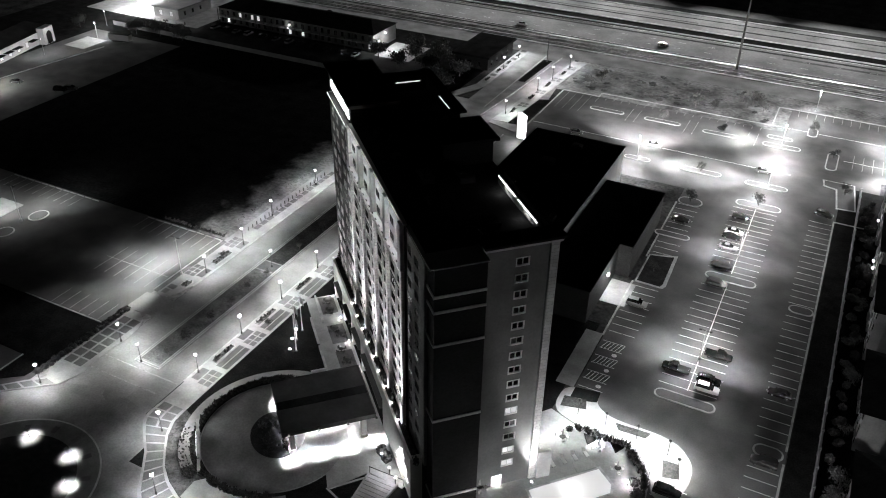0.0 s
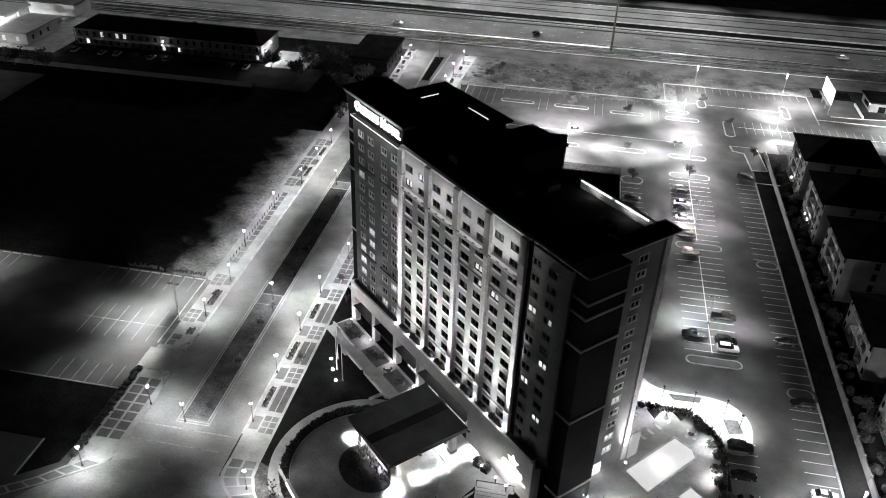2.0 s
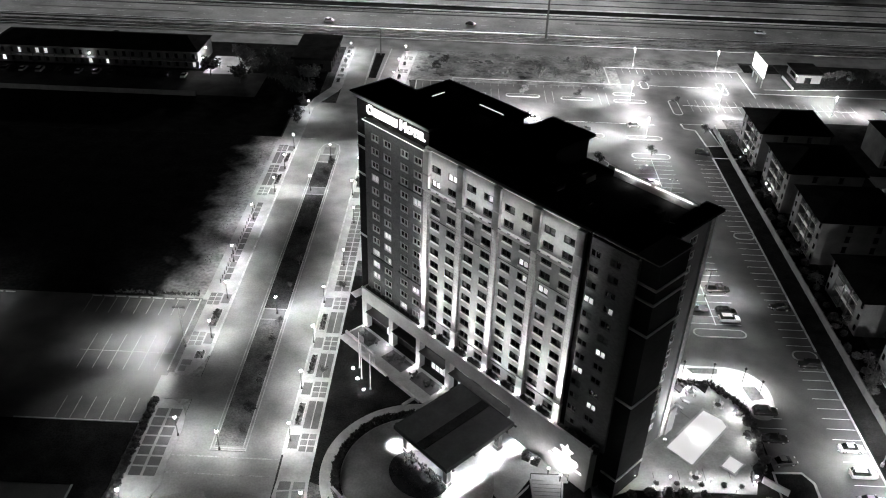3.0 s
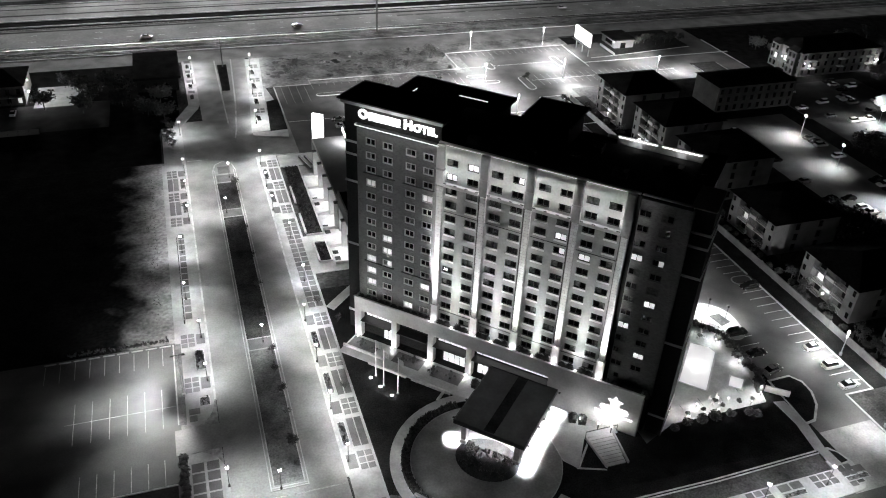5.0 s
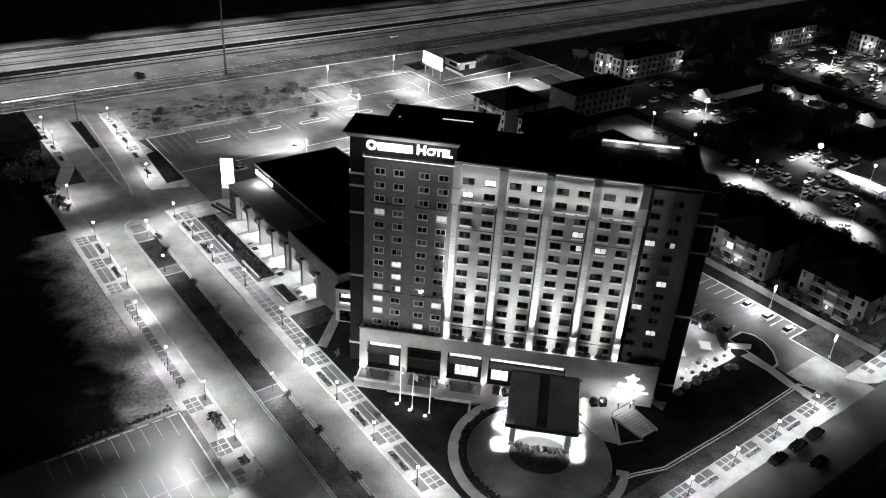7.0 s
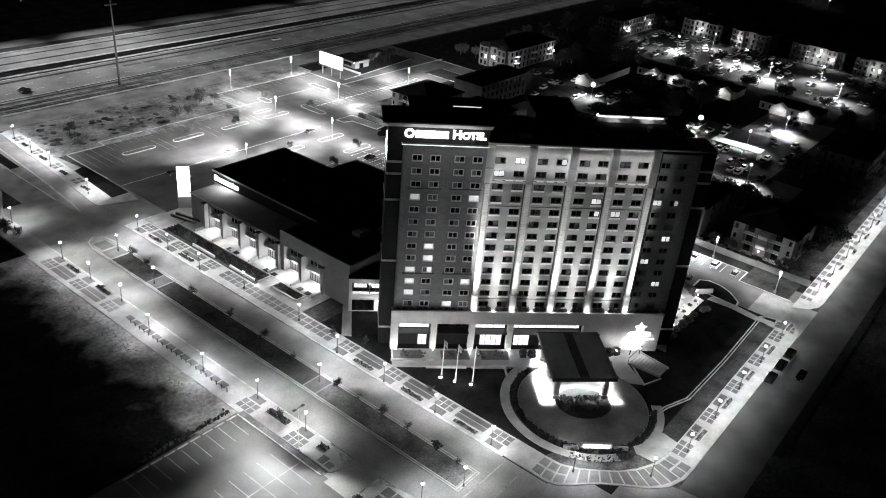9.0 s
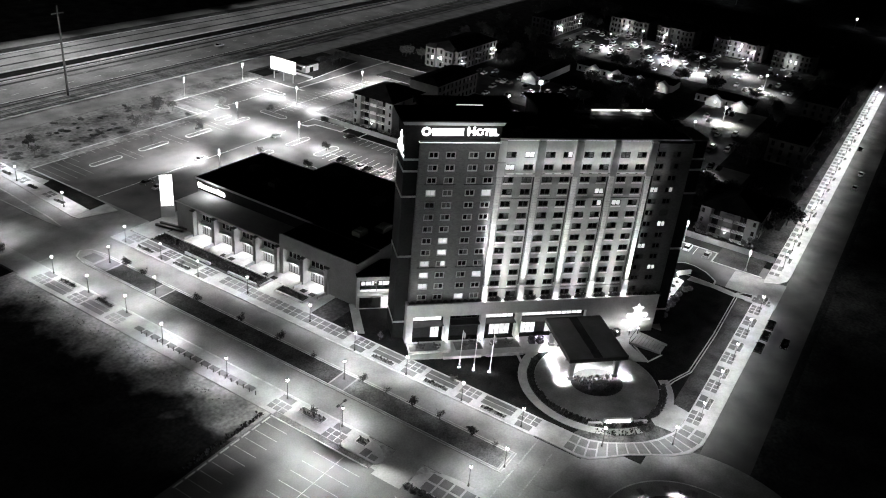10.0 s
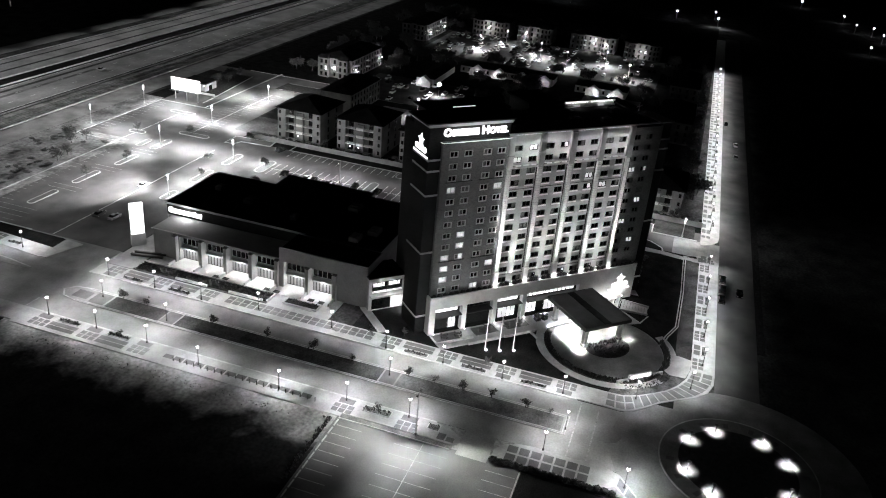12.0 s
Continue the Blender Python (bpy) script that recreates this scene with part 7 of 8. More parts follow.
for x, y in ((-94.2, 107.5), (-94.0, 136.5), (-91.0, 129.5), (-120.5, 124), (-120.4, 187.6), (-97.0, 187.6)):
    tree("thin", x, y, KERB_Z, RT.uniform(0.8, 1.1), RT.uniform(0, 360), "small dark street tree on the pavement", "street trees")
for x, y in ((-27.9, 226.8), (-26.4, 206.8), (11.2, 231.0), (-47, 257.5), (-27.9, 256.6), (6.0, 254.4), (-26.5, 168.2), (-9.4, 213.2), (-1.6, 272)):
    tree("young", x, y, KERB_Z + 0.015, RT.uniform(0.7, 1.0), RT.uniform(0, 360), "young dark tree on a parking island", "island trees")
for x, y in ((-24, 283), (-18.5, 281), (-21, 286), (-34, 276), (-40, 275), (-78.5, 276), (-76, 283)):
    tree("young", x, y, 0.05, RT.uniform(0.9, 1.5), RT.uniform(0, 360), "scrubby tree on the bare lot", "scrub")
for k in range(70):
    x, y = RT.uniform(-86, -14), RT.uniform(273, 298)
    s = tagged(new("weed_clump", SHRUB[k % 3]), "dark weed clump on bare soil", "weeds", "weed clumps")
    s.matrix_world = pose(x, y, 0.1, 0, 0, 31 * k) @ Matrix.Diagonal((RT.uniform(0.6, 1.8), RT.uniform(0.6, 1.8), RT.uniform(0.15, 0.45), 1))

# ---- added highway masts, rails, billboard ----
# Masts are added, far back, because the highway's own lamps are unseen.
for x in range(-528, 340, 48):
    t = thing("highway_mast", "tall steel light mast, added to light the highway", "light mast", Matrix.Translation((x, 470, 0)), "highway masts")
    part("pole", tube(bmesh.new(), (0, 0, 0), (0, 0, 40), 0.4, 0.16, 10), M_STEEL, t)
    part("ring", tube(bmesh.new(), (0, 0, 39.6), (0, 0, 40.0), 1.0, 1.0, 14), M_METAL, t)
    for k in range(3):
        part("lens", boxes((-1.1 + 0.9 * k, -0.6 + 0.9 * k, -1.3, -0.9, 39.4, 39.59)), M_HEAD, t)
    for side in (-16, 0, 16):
        aim_lamp("SPOT", "added_mast_light", (side / 16, -1.4, 39.2), (side, -122, 0), 520000 if x < -160 else 900000 if x < 20 else 260000, 0.6, 26, 1.0, t)
hm = thing("utility_mast", "tall dark steel pole beside the highway", "utility pole", Matrix.Translation((-34.4, 321.0, 0)))
part("pole", tube(bmesh.new(), (0, 0, 0), (0, 0, 34), 0.5, 0.28, 12), M_METAL, hm)
part("crossarm", boxes((-2.5, 2.5, -0.15, 0.15, 31, 31.4)), M_METAL, hm)
up = thing("utility_pole", "wooden utility pole with crossarms on the median", "utility pole", Matrix.Translation((-100.9, 292.0, 0)), "utility poles")
part("pole", tube(bmesh.new(), (0, 0, 0), (0, 0, 11), 0.2, 0.13, 8), M_BARK, up)
for z in (10.3, 9.3):
    part("crossarm", boxes((-1.3, 1.3, -0.07, 0.07, z, z + 0.14)), M_BARK, up)
for y in (314.4, 315.9, 318.6, 320.1):
    solid("rail", boxes((-900, 900, y - 0.05, y + 0.05, 0.05, 0.24)), M_RAIL, "long steel rail on dark ballast", "rail", "structure")
for y in (312.6, 324.2, 352.4, 360.6, 385.0):
    solid("highway_barrier", prism([(-900, y - 0.3), (900, y - 0.3), (900, y + 0.3), (-900, y + 0.3)], 0, 0.55 if y in (352.4, 360.6) else 0.3), M_KERB if y != 324.2 else M_METAL, "long low concrete highway barrier", "barrier", "structure")
hw = bpy.data.objects["road_highway"]
for y in (330.2, 334.0, 337.8, 341.6, 345.4):
    for k in range(44):
        stripe(hw, -330 + 12.2 * k, -327 + 12.2 * k, y - 0.08, y + 0.08, ROAD_Z + 0.02) if y in (334.0, 341.6) else None
for y in (327.6, 350.2):
    stripe(hw, -800, 800, y - 0.1, y + 0.1, ROAD_Z + 0.02)
bb = thing("billboard", "large glowing white billboard on steel posts", "billboard", pose(41.6, 280.0, -0.6, 0, 0, -90))
for x in (-5.5, 0, 5.5):
    part("post", tube(bmesh.new(), (x, 0.4, 0.6), (x, 0.4, 9.0), 0.22, 0.2, 8), M_STEEL, bb)
part("panel", boxes((-7.0, 7.0, -0.1, 0.25, 4.8, 10.0)), M_SIGN, bb, "glowing white panel")
part("catwalk", boxes((-7.6, 7.6, -1.0, -0.12, 4.3, 4.42)), M_METAL, bb)
aim_lamp("POINT", "billboard_spill", (0, -5, 6), (0, 0, 6), 5000, 2.0, parent=bb)
hut = thing("roadside_shop", "small grey flat-roofed shop beside the billboard", "building", Matrix())
part("wall", boxes((57.2, 66.0, 280.8, 292.0, 0, 3.4)), M_HOUSE, hut)
part("roof", boxes((56.6, 66.6, 280.2, 292.6, 3.4, 3.8)), M_ROOF, hut, "dark flat roof")
part("window", boxes((57.1, 57.19, 283.0, 288.6, 1.0, 2.5)), M_GLASS, hut, "dark shop window")
part("door", boxes((60.0, 62.4, 280.7, 280.79, 0.05, 2.3)), M_GLASS, hut, "dark glazed door")
part("lamp", boxes((56.9, 57.19, 281.2, 281.5, 2.7, 2.95)), M_HEAD, hut, "bright wall lamp")
aim_lamp("POINT", "shop_light", (55.6, 281.0, 2.9), (0, 0, 0), 350, 0.2, parent=hut)
for k in range(11):
    tree("young" if k % 3 else "wide", 69.0 + 2.1 * k + RT.uniform(-0.7, 0.7), 281.5 + RT.uniform(0, 6), 0.1, RT.uniform(0.7, 1.1) if k % 3 else 0.45, RT.uniform(0, 360), "dark tree on the verge beyond the lot", "verge trees")


# ---- houses and apartments ----
HW = [mesh_of("window", boxes((-0.55, 0.55, -0.06, 0.02, -0.75, 0.75), (-0.65, 0.65, -0.1, 0.02, -0.87, -0.75), (-0.65, 0.65, -0.1, 0.02, 0.75, 0.87)), mt) for mt in (M_GLASS, M_ROOM)]


def gable_roof(bm, x0, x1, y0, y1, z, rise, over=0.6, hip=0.35):
    x0, x1, y0, y1 = x0 - over, x1 + over, y0 - over, y1 + over
    long_y = (y1 - y0) > (x1 - x0)
    if long_y:
        m, e = (x0 + x1) / 2, (x1 - x0) / 2 * hip * 2
        ridge = ((m, y0 + e), (m, y1 - e))
    else:
        m, e = (y0 + y1) / 2, (y1 - y0) / 2 * hip * 2
        ridge = ((x0 + e, m), (x1 - e, m))
    a, b, c, d = (bm.verts.new(p) for p in ((x0, y0, z), (x1, y0, z), (x1, y1, z), (x0, y1, z)))
    r0, r1 = (bm.verts.new((*p, z + rise)) for p in ridge)
    if long_y:
        fs = ((a, b, r0), (b, c, r1, r0), (c, d, r1), (d, a, r0, r1), (d, c, b, a))
    else:
        fs = ((a, b, r1, r0), (b, c, r1), (c, d, r0, r1), (d, a, r0), (d, c, b, a))
    for f in fs:
        bm.faces.new(f)
    return bm


def apartment(x0, x1, y0, y1, storeys, label, wall=None, lit=0.06, seed=0, sides="ws", balconies=True, porch=0.0):
    rng = random.Random(seed)
    h = storeys * 3.0 + 0.6
    b = thing("apartment_building", label, "building", Matrix(), "apartment buildings")
    part("wall", boxes((x0, x1, y0, y1, 0, h)), wall or M_GREY, b)
    part("roof", gable_roof(bmesh.new(), x0, x1, y0, y1, h, min(x1 - x0, y1 - y0) * 0.16), M_ROOF, b, "dark hipped roof")
    def row(side, length, start):
        n = int(length / 3.2)
        for f in range(storeys):
            for k in range(n):
                s = start + (k + 0.5) * length / n
                z = 1.7 + 3.0 * f
                m = {"w": pose(x0 - 0.01, s, z, 0, 0, -90), "e": pose(x1 + 0.01, s, z, 0, 0, 90), "s": pose(s, y0 - 0.01, z), "n": pose(s, y1 + 0.01, z, 0, 0, 180)}[side]
                piece("window", HW[1 if rng.random() < lit else 0], b, m)
                if balconies and side in "ws" and k % 4 == 1 and f:
                    bal = part("balcony", boxes((-1.5, 1.5, -1.5, -0.01, -1.45, -1.3)), M_TRIM, b)
                    bal.matrix_basis = m
                    rail = bmesh.new()
                    for q in range(9):
                        box(rail, -1.48 + 0.365 * q, -1.44 + 0.365 * q, -1.48, -1.44, -1.3, -0.35)
                    box(rail, -1.5, 1.5, -1.5, -1.42, -0.35, -0.28)
                    part("railing", rail, M_METAL, bal)
    for side in sides:
        row(side, (y1 - y0) if side in "we" else (x1 - x0), y0 if side in "we" else x0)
    for k, y in enumerate((y0 + (y1 - y0) * 0.22, y0 + (y1 - y0) * 0.78)):
        if balconies and "w" in sides:
            part("bay", boxes((x0 - 1.6, x0 - 0.02, y - 2.4, y + 2.4, 0, h - 0.2)), wall or M_GREY, b)
            part("bay_roof", gable_roof(bmesh.new(), x0 - 1.6, x0 + 2, y - 2.4, y + 2.4, h - 0.19, 1.5, 0.4, 0.1), M_ROOF, b)
            for f in range(storeys):
                for dy in (-1.2, 1.2):
                    piece("window", HW[1 if rng.random() < lit else 0], b, pose(x0 - 1.63, y + dy, 1.7 + 3.0 * f, 0, 0, -90))
    return b


DOOR = [mesh_of("balcony_door", boxes((-0.03, 0.03, -0.95, 0.95, 0, 2.1)), mt) for mt in (M_GLASS, M_ROOM)]
SLIM = mesh_of("window", boxes((-0.05, 0.02, -0.42, 0.42, -0.7, 0.7)), M_GLASS)


def gallery_house(x0, y0, y1, storeys, seed):
    """A house whose street front has two window towers and two stacks of balconies beside an open stair."""
    rng = random.Random(seed)
    h = storeys * 3.0 + 0.5
    b = thing("apartment_building", f"{'four' if storeys == 4 else 'three'}-storey pale stucco apartment house with stacked balconies", "building", Matrix(), "apartment buildings")
    part("wall", boxes((x0 + 2.0, x0 + 20, y0, y1, 0, h)), M_HOUSE, b)
    part("roof", gable_roof(bmesh.new(), x0 - 0.2, x0 + 20, y0, y1, h, 3.6, 0.9, 0.42), M_ROOF, b, "dark hipped roof")
    for ya in (y0, y1 - 3.2):
        tower = part("tower", boxes((x0, x0 + 1.99, ya, ya + 3.2, 0, h - 0.15)), M_HOUSE, b, "pale window tower")
        for f in range(storeys):
            piece("window", SLIM, tower, Matrix.Translation((x0 - 0.03, ya + (1.0 if ya == y0 else 2.2), 1.75 + 3.0 * f)))
    mid, half = (y0 + y1) / 2, (y1 - y0) / 2 - 3.2
    stair = part("stair_bay", boxes((x0 + 0.9, x0 + 1.99, mid - 1.4, mid + 1.4, 0, h - 1.6)), M_HOUSE, b, "pale stair bay")
    for f in range(1, storeys):
        part("landing", boxes((x0 + 0.1, x0 + 0.89, mid - 1.3, mid + 1.3, 3.0 * f, 3.0 * f + 0.9)), M_TRIM, stair)
    for side in (-1, 1):
        yc = mid + side * (1.5 + (half - 1.5) / 2)
        w = (half - 1.5) / 2 - 0.15
        for f in range(storeys):
            z = 3.0 * f + 0.15
            part("balcony", boxes((x0 + 0.1, x0 + 1.99, yc - w, yc + w, z, z + 0.2)), M_TRIM, b)
            rail = boxes((x0 + 0.1, x0 + 0.16, yc - w, yc + w, z + 1.02, z + 1.1), (x0 + 0.1, x0 + 0.16, yc - w, yc + w, z + 0.28, z + 0.34))
            for q in range(10):
                yq = yc - w + 0.1 + q * (2 * w - 0.2) / 9
                box(rail, x0 + 0.11, x0 + 0.15, yq - 0.09, yq + 0.09, z + 0.34, z + 1.02)
            part("railing", rail, M_HOUSE, b)
            d = piece("balcony_door", DOOR[1 if rng.random() < 0.1 else 0], b, Matrix.Translation((x0 + 1.96, yc + 0.5 * side, z + 0.21)))
        for ys in (yc - w - 0.13, yc + w + 0.01):
            part("balcony_post", boxes((x0 + 0.1, x0 + 0.4, ys, ys + 0.12, 0, h - 0.2)), M_HOUSE, b)
    for f in range(storeys):
        for xs in (x0 + 7.0, x0 + 14.0):
            piece("window", HW[0], b, pose(xs, y0 - 0.01, 1.7 + 3.0 * f))
    return b


for k, (y0, y1, storeys) in enumerate(((206.6, 224.6, 4), (181.6, 199.6, 4), (156.4, 174.4, 4), (128.0, 146.0, 3), (98.8, 116.6, 3), (72.0, 89.6, 3))):
    gallery_house(20.2, y0, y1, storeys, 60 + k)
fw = thing("boundary_wall", "pale masonry boundary wall beside the lot", "wall", Matrix(), "", "structure")
for k in range(34):
    part("wall_panel", boxes((14.8, 15.1, 64 + 5 * k, 68.6 + 5 * k, 0, 1.9)), M_HOUSE, fw)
    part("wall_pier", boxes((14.7, 15.2, 68.6 + 5 * k, 69 + 5 * k, 0, 2.1)), M_HOUSE, fw)
slab("verge_east", 10.2, 22, 64, 236, 0.08, M_GRASS, "dark strip of lawn by the boundary wall", "lawn")
for x, y in ((18.5, 88), (18.2, 93), (18.6, 103), (18.4, 112), (18.8, 117), (18.4, 147), (18.6, 175), (18.4, 204), (18.6, 131), (18.4, 160), (18.6, 190), (18.4, 74)):
    tree("young", x, y, 0.08, RT.uniform(0.7, 1.2), RT.uniform(0, 360), "dark young tree beside apartments", "apartment trees")
# porch lamps on the apartment fronts
def wall_lamp(x, y, z, w, dx=-0.5, dy=0.0, name="porch_lamp", label="small bright porch lamp on a wall"):
    t = thing(name, label, "lamp", Matrix.Translation((x, y, z)), "porch lamps")
    part("bracket", tube(bmesh.new(), (0, 0, 0.1), (dx * 0.4, dy * 0.4, 0.1), 0.04, 0.04, 6), M_METAL, t)
    part("globe", ball(bmesh.new(), (dx * 0.6, dy * 0.6, 0), 0.26, 8, 6), M_HEAD, t)
    aim_lamp("POINT", "porch_light", (dx * 1.8, dy * 1.8, 0), (0, 0, -2), w, 0.2, parent=t)


for y, w in ((215.6, 22), (190.6, 22), (107.7, 60), (80.8, 50), (194.0, 14)):
    wall_lamp(20.25, y, 2.5, w, -0.7)
RB = random.Random(61)
for k in range(46):
    y = 66 + 3.6 * k + RB.uniform(-1, 1)
    s = tagged(new("yard_shrub", SHRUB[k % 3]), "round dark shrub along the boundary wall", "shrub", "boundary shrubs")
    s.matrix_world = pose(RB.uniform(16.6, 18.8), y, 0.75, 0, 0, 40 * k) @ Matrix.Diagonal((RB.uniform(0.8, 1.7), RB.uniform(0.8, 1.7), RB.uniform(0.8, 1.5), 1))

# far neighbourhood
# Near-black slab: the dark between the far houses is in its colour.
slab("far_ground", 40, 420, 68, 298, 0.03, M_GRASS, "ground between the far houses, coloured near black as unlit", "lawn")
slab("far_lot_a", 196, 265.5, 96, 232, 0.05, M_ASPHALT, "far asphalt lot full of parked cars", "parking lot")
slab("far_lot_b", 78, 128, 100, 146, 0.05, M_ASPHALT, "asphalt yard full of parked cars", "parking lot")
slab("far_lane", 54, 84, 88, 206, 0.055, M_LOT, "lit asphalt lane with parked cars behind apartment houses", "parking lot")
slab("far_lot_d", 128, 164, 100, 128, 0.05, M_LOT, "asphalt forecourt by low houses", "parking lot")
slab("far_lot_e", 92, 136, 176, 230, 0.05, M_ASPHALT, "asphalt yard between apartment houses", "parking lot")
for k, (x0, x1, y0, y1, s, sd) in enumerate(((268, 284, 196, 220, 3, "w"), (268, 284, 168, 190, 3, "w"), (268, 284, 128, 156, 3, "w"), (266, 282, 100, 122, 3, "w"),
                                             (114, 152, 236, 254, 3, "ws"), (224, 262, 236, 252, 3, "ws"), (60, 92, 212, 226, 3, "s"), (104, 140, 74, 88, 3, "ws"), (170, 206, 74, 88, 3, "ws"))):
    apartment(x0, x1, y0, y1, s, "far three-storey apartment house, mostly dark", M_FARWALL, seed=40 + k, sides=sd, balconies=k < 6, lit=0.02)
for x0, x1, y0, y1 in ((166, 178, 146, 196), (164, 176, 108, 134), (128, 162, 198, 207)):
    b = apartment(x0, x1, y0, y1, 1, "low pale gabled house with lit front", M_STUCCO, 0.1, 70, "w", False)
    for k in range(max(1, int((y1 - y0) / 12))):
        y = y0 + 4.5 + 12 * k
        g = prism([(-3.6, 0), (3.6, 0), (3.6, 2.9), (0, 5.2), (-3.6, 2.9)], 0, 3.2)
        bmesh.ops.transform(g, matrix=pose(x0 - 0.02, y, 0, 90, 0, -90) @ pose(0, 0, 0), verts=g.verts[:])
        part("gable", g, M_STUCCO, b, "pale front gable")
        wall_lamp(x0 - 3.24, y + 1.5 - 2.5 * (k % 2), 2.4, 420, -1.4)
for x, y, w in ((267.95, 209, 3000), (267.95, 184, 4400), (267.95, 141, 3600), (267.95, 133, 3000), (265.95, 112, 1800), (113.95, 246, 500)):
    wall_lamp(x, y, 5.0, w, -1.2)
for x, y, w in ((151, 235.98, 1200), (118, 235.98, 500), (230, 235.98, 1500), (256, 235.98, 600)):
    wall_lamp(x, y, 4.5, w * 2, 0, -1.2)
for x, y, h, w in ((112, 190, 5.5, 9000), (110, 139, 5.5, 9000), (108, 118, 6.5, 20000), (223, 202, 8, 26000), (228, 166, 8, 30000), (214, 148, 8, 34000), (232, 128, 8, 20000), (206, 112, 8, 22000), (140, 114, 6, 14000), (72, 104, 7, 14000), (77.6, 188, 7, 7000), (74, 166, 7, 5000), (73.5, 140, 7, 9000), (73, 122, 7, 6000), (248, 192, 8, 12000)):
    t = thing("yard_lamp", "bright lamp on a short pole in a far yard", "pole lamp", Matrix.Translation((x, y, 0.05)), "yard lamps")
    part("pole", tube(bmesh.new(), (0, 0, 0), (0, 0, h), 0.08, 0.06, 6), M_STEEL, t)
    part("globe", ball(bmesh.new(), (0, 0, h + 0.5), 0.85 if h < 6 else 0.4, 10, 6), M_HEAD, t)
    aim_lamp("SPOT", "yard_light", (-1.1, 0, h), (-3.6, 0, 0), w * 3.3, 0.3, 150 if x > 84 else 124, 1.0, t)
cp = thing("carport", "long flat pale carport roof lit by a yard lamp", "carport", Matrix())
part("roof", boxes((99.0, 104.4, 110.0, 129.0, 2.5, 2.72)), M_TRIM, cp)
for y in (110.6, 116.6, 122.6, 128.4):
    for x in (99.4, 104.0):
        part("post", boxes((x - 0.08, x + 0.08, y - 0.08, y + 0.08, 0.05, 2.5)), M_STEEL, cp)
RC = random.Random(33)
taken = set()
for x0, x1, y0, y1, n in ((200, 262, 150, 228, 130), (200, 262, 100, 150, 40), (80, 126, 102, 144, 60), (57, 57, 118, 150, 10), (79.4, 79.4, 96, 186, 20), (57, 57, 160, 200, 8), (62.6, 62.6, 128, 148, 5), (94, 134, 180, 228, 34), (130, 162, 102, 126, 6)):
    for k in range(n):
        spot = (5.6 * RC.randint(0, int((x1 - x0) / 5.6)) + x0, y0 + 2.8 * RC.randint(0, int((y1 - y0) / 2.8)))
        if spot in taken or any(math.dist(spot, q) < 2.0 for q in ((112, 190), (110, 139), (108, 118), (223, 202), (228, 166), (214, 148), (232, 128), (206, 112), (140, 114), (72, 104), (77.6, 188), (73, 122), (73.5, 140), (74, 166), (248, 192))):
            continue
        taken.add(spot)
        make_car(RC.choice(("sedan", "suv", "sedan", "pickup")), RC.choice(("white", "silver", "grey", "black", "white")), pose(*spot, 0.055, 0, 0, RC.choice((0, 180)) + RC.uniform(-3, 3)), True)
HOUSES = ((40, 112, 226, 300), (196, 266, 96, 232), (78, 128, 100, 146), (50, 86, 86, 208), (128, 164, 100, 128), (164, 180, 106, 198), (126, 164, 196, 209), (92, 136, 176, 230), (264, 288, 98, 222), (16, 44, 64, 228), (54, 92, 208, 228), (112, 154, 232, 256), (222, 264, 232, 254), (102, 208, 72, 90))
for k in range(330):
    x, y = RT.uniform(46, 330), RT.uniform(90, 275)
    if any(a - 3 < x < b + 3 and c - 3 < y < d + 3 for a, b, c, d in HOUSES):
        continue
    tree(RT.choice(("big", "wide")), x, y, 0.03, RT.uniform(0.6, 1.0), RT.uniform(0, 360), "dark tree among the apartment houses", "yard trees")
for k in range(26):
    tree("big" if k % 2 else "wide", 43.5 + RB.uniform(0, 8), 68 + 2.7 * k + RB.uniform(-1, 1), 0.03, RB.uniform(0.8, 1.15), RB.uniform(0, 360), "dark tree among the apartment houses", "yard trees")
for k in range(22):
    x, y = road2(6 + 13.5 * k, 11.5 + RT.uniform(-1, 2))
    if x > 16:
        tree("big" if k % 2 else "wide", x, y, 0, RT.uniform(0.45, 0.7), RT.uniform(0, 360), "dark tree along the side street", "side street trees")

# ---- west side: motel, shop, station ----
mot = apartment(-243, -166, 270, 288, 2, "long two-storey motel with a dark roof and open galleries", M_FARWALL, 0.12, 90, "s", False)
part("gallery", boxes((-243, -166, 268.2, 269.98, 3.1, 3.3)), M_WALK, mot)
for k in range(20):
    part("gallery_post", boxes((-242.6 + 4.0 * k, -242.4 + 4.0 * k, 268.3, 268.5, 0, 6.4)), M_METAL, mot)
wall_lamp(-165.99, 279, 5.0, 700, 0.6, 0)
slab("motel_court", -163.5, -148, 266, 284, 0.07, M_WALK, "pale lit concrete court by the motel end", "yard")
wall_lamp(-165.99, 273, 3.4, 4200, 1.6, 0)
wall_lamp(-206, 269.95, 4.5, 160, 0, -0.6)
slab("motel_yard", -250, -140, 246, 268, 0.06, M_ASPHALT, "dark motel parking yard", "parking lot")
for k in range(12):
    make_car(RC.choice(("sedan", "suv")), RC.choice(("black", "grey", "silver")), pose(-240 + 6.4 * k + RC.uniform(-1, 1), 262, 0.06, 0, 0, 90), True)
shop = thing("bank_building", "small flat-roofed shop beside the street", "building", Matrix())
part("wall", boxes((-131, -117.4, 272.5, 297, 0, 4.6)), M_DARKBRICK, shop)
part("roof", boxes((-132, -116.4, 271.5, 298, 4.6, 5.4)), M_ROOF, shop)
for y in (276, 281, 286, 291):
    piece("window", HW[0], shop, pose(-117.38, y, 2.0, 0, 0, 90))
for x in (-129, -125, -121):
    piece("window", HW[0], shop, pose(x, 272.48, 2.0))
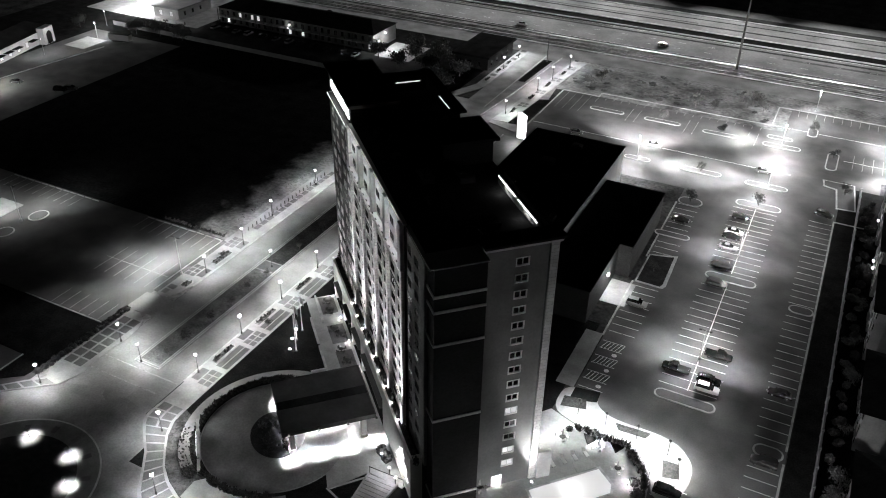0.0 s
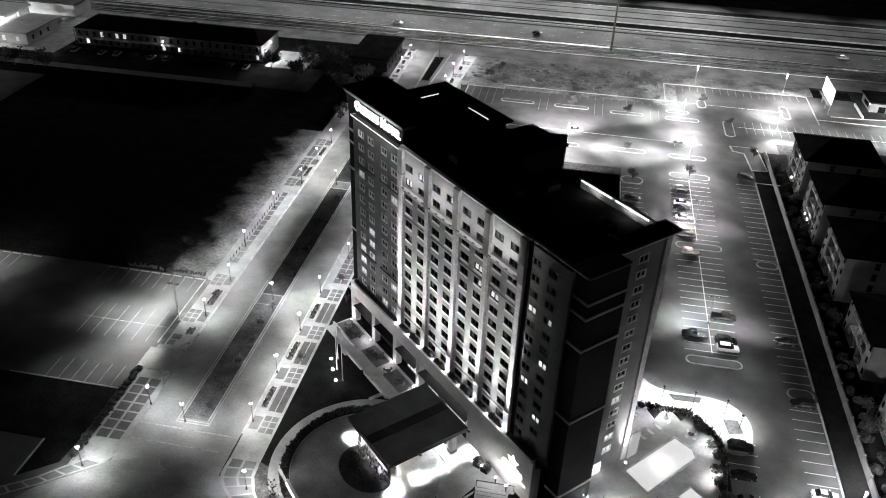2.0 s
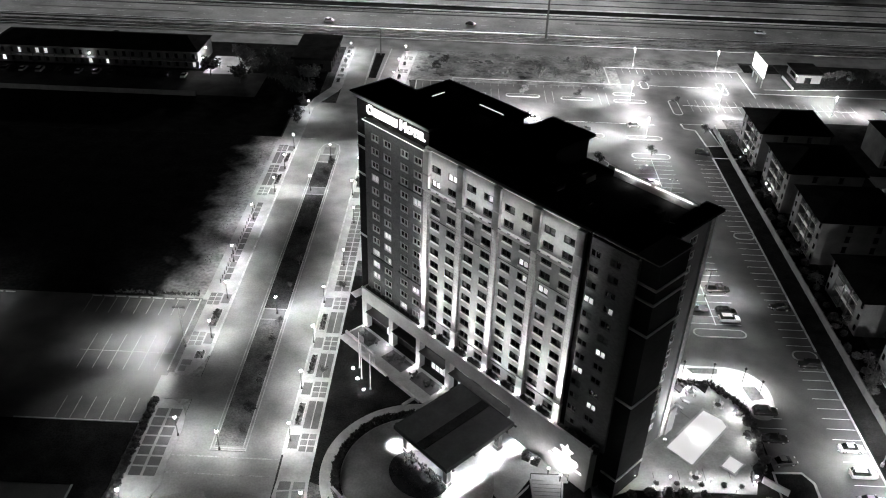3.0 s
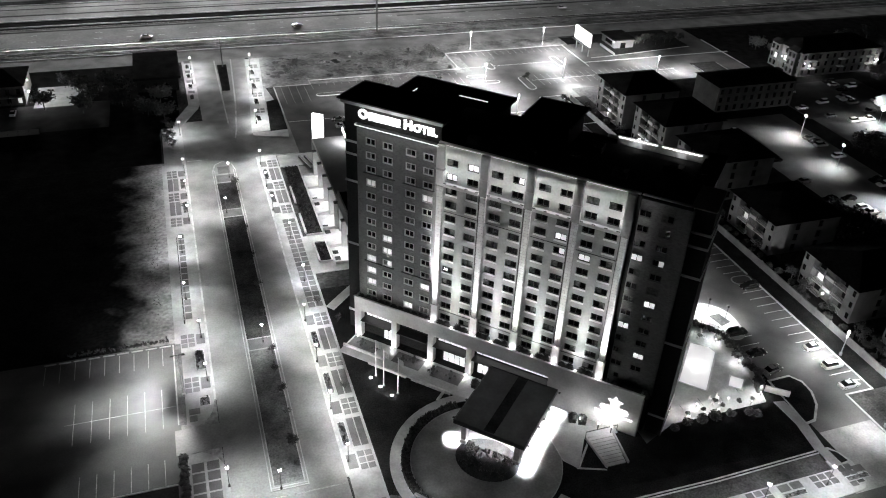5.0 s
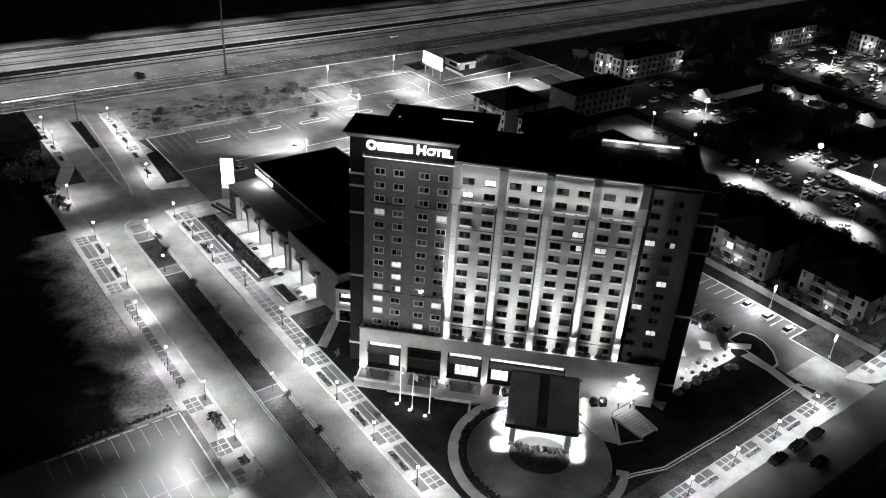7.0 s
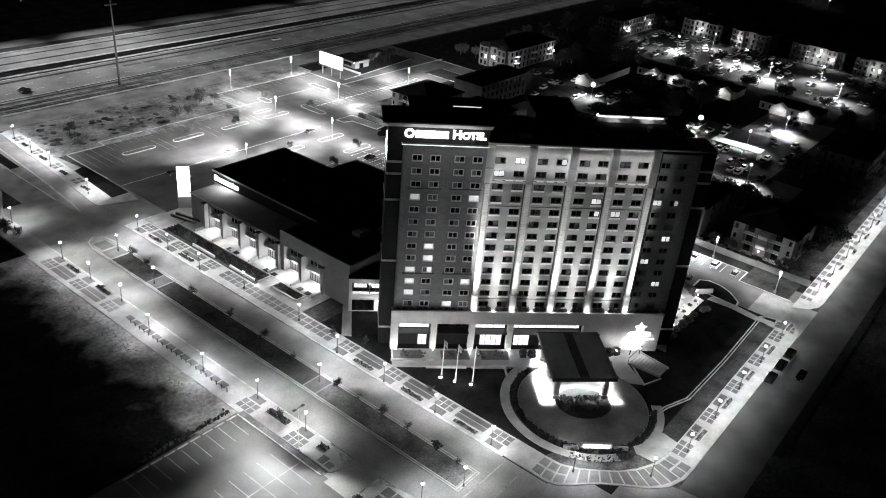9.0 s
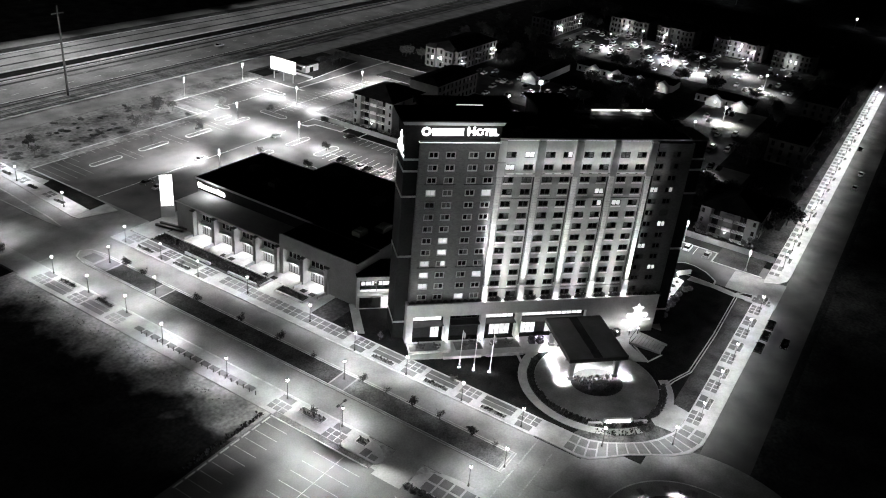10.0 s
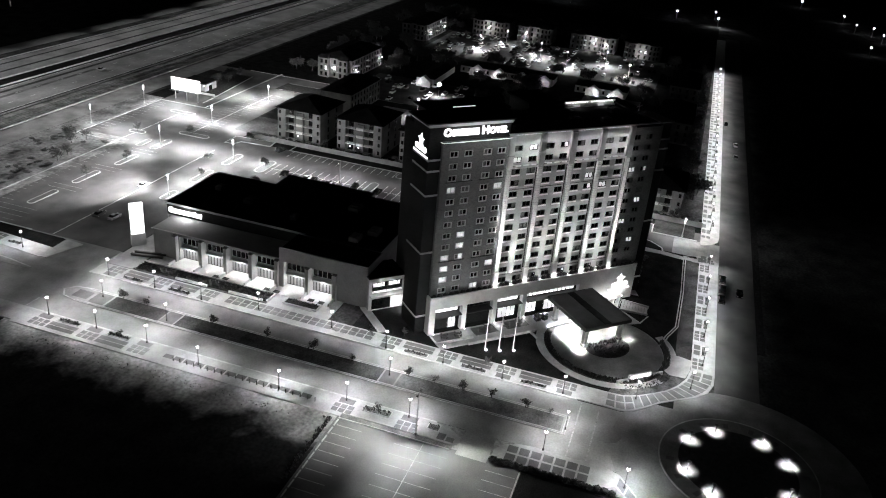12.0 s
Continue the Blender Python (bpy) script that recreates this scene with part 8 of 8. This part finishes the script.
stn = thing("service_station", "brightly lit service station with a flat canopy", "building", Matrix())
part("shop_wall", boxes((-284, -262, 300, 312, 0, 5)), M_STUCCO, stn)
part("shop_roof", boxes((-284.5, -261.5, 299.5, 312.5, 5, 5.6)), M_CANOPY, stn)
part("canopy", boxes((-316, -278, 276, 294, 5.2, 6.0)), M_WHITE, stn)
for x in (-312, -297, -282):
    for y in (280, 290):
        part("column", boxes((x - 0.3, x + 0.3, y - 0.3, y + 0.3, 0, 5.2)), M_STUCCO, stn)
slab("station_yard", -310, -246, 258, 300, 0.07, M_WALK, "bright concrete station yard", "yard")
for x, y in ((-306, 285), (-288, 285)):
    part("canopy_light", boxes((x - 1, x + 1, y - 1, y + 1, 5.05, 5.19)), M_SPOTHEAD, stn)
    aim_lamp("POINT", "station_light", (x, y, 4.6), (x, y, 0), 9000, 0.5, parent=stn)
aim_lamp("POINT", "station_light", (-285, 264, 7), (0, 0, 0), 30000, 0.5, parent=stn)
pv = thing("pavilion_building", "pale low shop row with a flat roof", "building", Matrix())
part("wall", boxes((-274, -260, 263, 284, 0, 4.4)), M_STUCCO, pv)
part("roof", boxes((-274.6, -259.4, 262.4, 284.6, 4.4, 4.9)), M_GREY, pv)
for y in (267, 272, 277):
    piece("window", HW[0], pv, pose(-259.98, y, 2.2, 0, 0, 90))
for x in (-270, -264):
    piece("window", HW[1], pv, pose(x, 262.98, 2.2))
hall2 = thing("corner_building", "low dark-roofed hall with an arched pale entrance", "building", pose(-284, 204, 0, 0, 0, 14))
part("wall", boxes((-14, 0, -18, 16, 0, 5)), M_STUCCO, hall2)
part("roof", gable_roof(bmesh.new(), -14, 0, -18, 16, 5.01, 3.0), M_ROOF, hall2)
part("porch", boxes((0, 3, 8, 14, 0, 6.4)), M_STUCCO, hall2, "pale porch")
for y in (-14, -9, -4, 1):
    piece("window", HW[1], hall2, pose(0.02, y, 2.0, 0, 0, 90))
slab("west_yard", -282, -236, 150, 237, 0.055, M_LOT, "dim asphalt yard in front of the low hall", "yard")
slab("hall_forecourt", -277, -266.5, 216, 228, 0.14, M_WALK, "pale lit forecourt by the arched porch", "pavement", 0)
solid("yard_kerb", prism([(-268.4, 176), (-267.9, 176), (-261.4, 222), (-261.9, 222)], 0, 0.15), M_KERB, "pale kerb line across the yard", "kerb", "structure")
# All but the last lamp are added to light the yard; globes stay tiny.
for x, y, w in ((-272.5, 229, 6500), (-274, 204, 3200), (-263, 171, 9000), (-281, 242.2, 5200)):
    t = thing("yard_lamp", "bright pole lamp, most of them added to light the yard", "pole lamp", Matrix.Translation((x, y, 0.05)), "yard lamps")
    part("pole", tube(bmesh.new(), (0, 0, 0), (0, 0, 6.0), 0.08, 0.06, 6), M_STEEL, t)
    part("globe", ball(bmesh.new(), (0, 0, 6.2), 0.14, 10, 6), M_HEAD, t)
    aim_lamp("POINT", "yard_light", (0.8, 0, 6.0), (0, 0, 0), w, 0.3, parent=t)
for x, y in ((-150, 276), (-146, 268), (-154, 284), (-142, 282), (-138, 274), (-136, 262), (-160, 264), (-124, 262), (-128, 252), (-123, 246), (-148, 258), (-290, 236), (-262, 240), (-252, 243), (-240, 243)):
    tree(RT.choice(("big", "wide")), x, y, 0, RT.uniform(0.6, 1.0), RT.uniform(0, 360), "dark tree beside the motel", "motel trees")
for k in range(6):
    tree("young", -121.5 - 1.5 * (k % 2), 226 + 3.2 * k, 0, RT.uniform(0.6, 1.0), 50 * k, "scrubby tree at the street corner", "corner scrub")
porch_arch = part("arch_recess", prism([(1.6 * math.cos(math.pi * k / 10), 3.4 + 1.6 * math.sin(math.pi * k / 10)) for k in range(11)] + [(-1.6, 0.1), (1.6, 0.1)], 0, 0.06), M_GLASS, hall2, "dark arched doorway")
porch_arch.matrix_basis = pose(3.0, 11, 0, 90, 0, 90)
for y in (-15.5, -10.5, -5.5, 3.5):
    part("awning", boxes((0, 2.2, y - 1.9, y + 1.9, 2.9, 3.1)), M_ROOF, hall2, "dark flat awning")
trl = thing("box_trailer", "long pale box trailer parked in a yard", "trailer", pose(-260.2, 229.6, 0.06, 0, 0, 12))
part("box", boxes((-4.6, 4.6, -1.2, 1.2, 0.9, 3.3)), M_GREY, trl)
part("roof", boxes((-4.65, 4.65, -1.25, 1.25, 3.3, 3.38)), M_ROOF, trl)
for x in (-2.6, -1.5):
    for y in (-1.0, 1.0):
        part("wheel", tube(bmesh.new(), (x, y - 0.12, 0.45), (x, y + 0.12, 0.45), 0.45, 0.45, 14), M_METAL, trl)
part("landing_leg", boxes((3.2, 3.4, -0.9, -0.75, 0, 0.9), (3.2, 3.4, 0.75, 0.9, 0, 0.9)), M_METAL, trl)
sf = thing("motel_fence", "long pale board fence in front of the motel yard", "fence", Matrix())
for k in range(40):
    part("fence_panel", boxes((-280 + 3 * k, -277.1 + 3 * k, 244.9, 245.0, 0, 1.8)), M_HOUSE, sf)

# ---- far lamps beyond the neighbourhood ----
far_lamp = thing("far_lamp", "distant bright pole lamp in the dark", "pole lamp", Matrix.Translation((460, 73, 0)), "distant lamps")
part("pole", tube(bmesh.new(), (0, 0, 0), (0, 0, 6.0), 0.14, 0.1, 6), M_STEEL, far_lamp)
part("globe", ball(bmesh.new(), (0, 0, 6.4), 0.6, 10, 6), M_HEAD, far_lamp)
for p in ((427, 70), (534, -31), (493, -36), (486, -48), (391, -34), (439, 102), (600, -1), (455, -51), (456, 202), (444, 188), (470, 250), (520, 160)):
    copy_thing(far_lamp, Matrix.Translation((*p, 0)))
aim_lamp("SPOT", "far_lamp_light", (426, 70, 6.0), (420, 70, 0), 9000, 0.4, 150, 0.8)
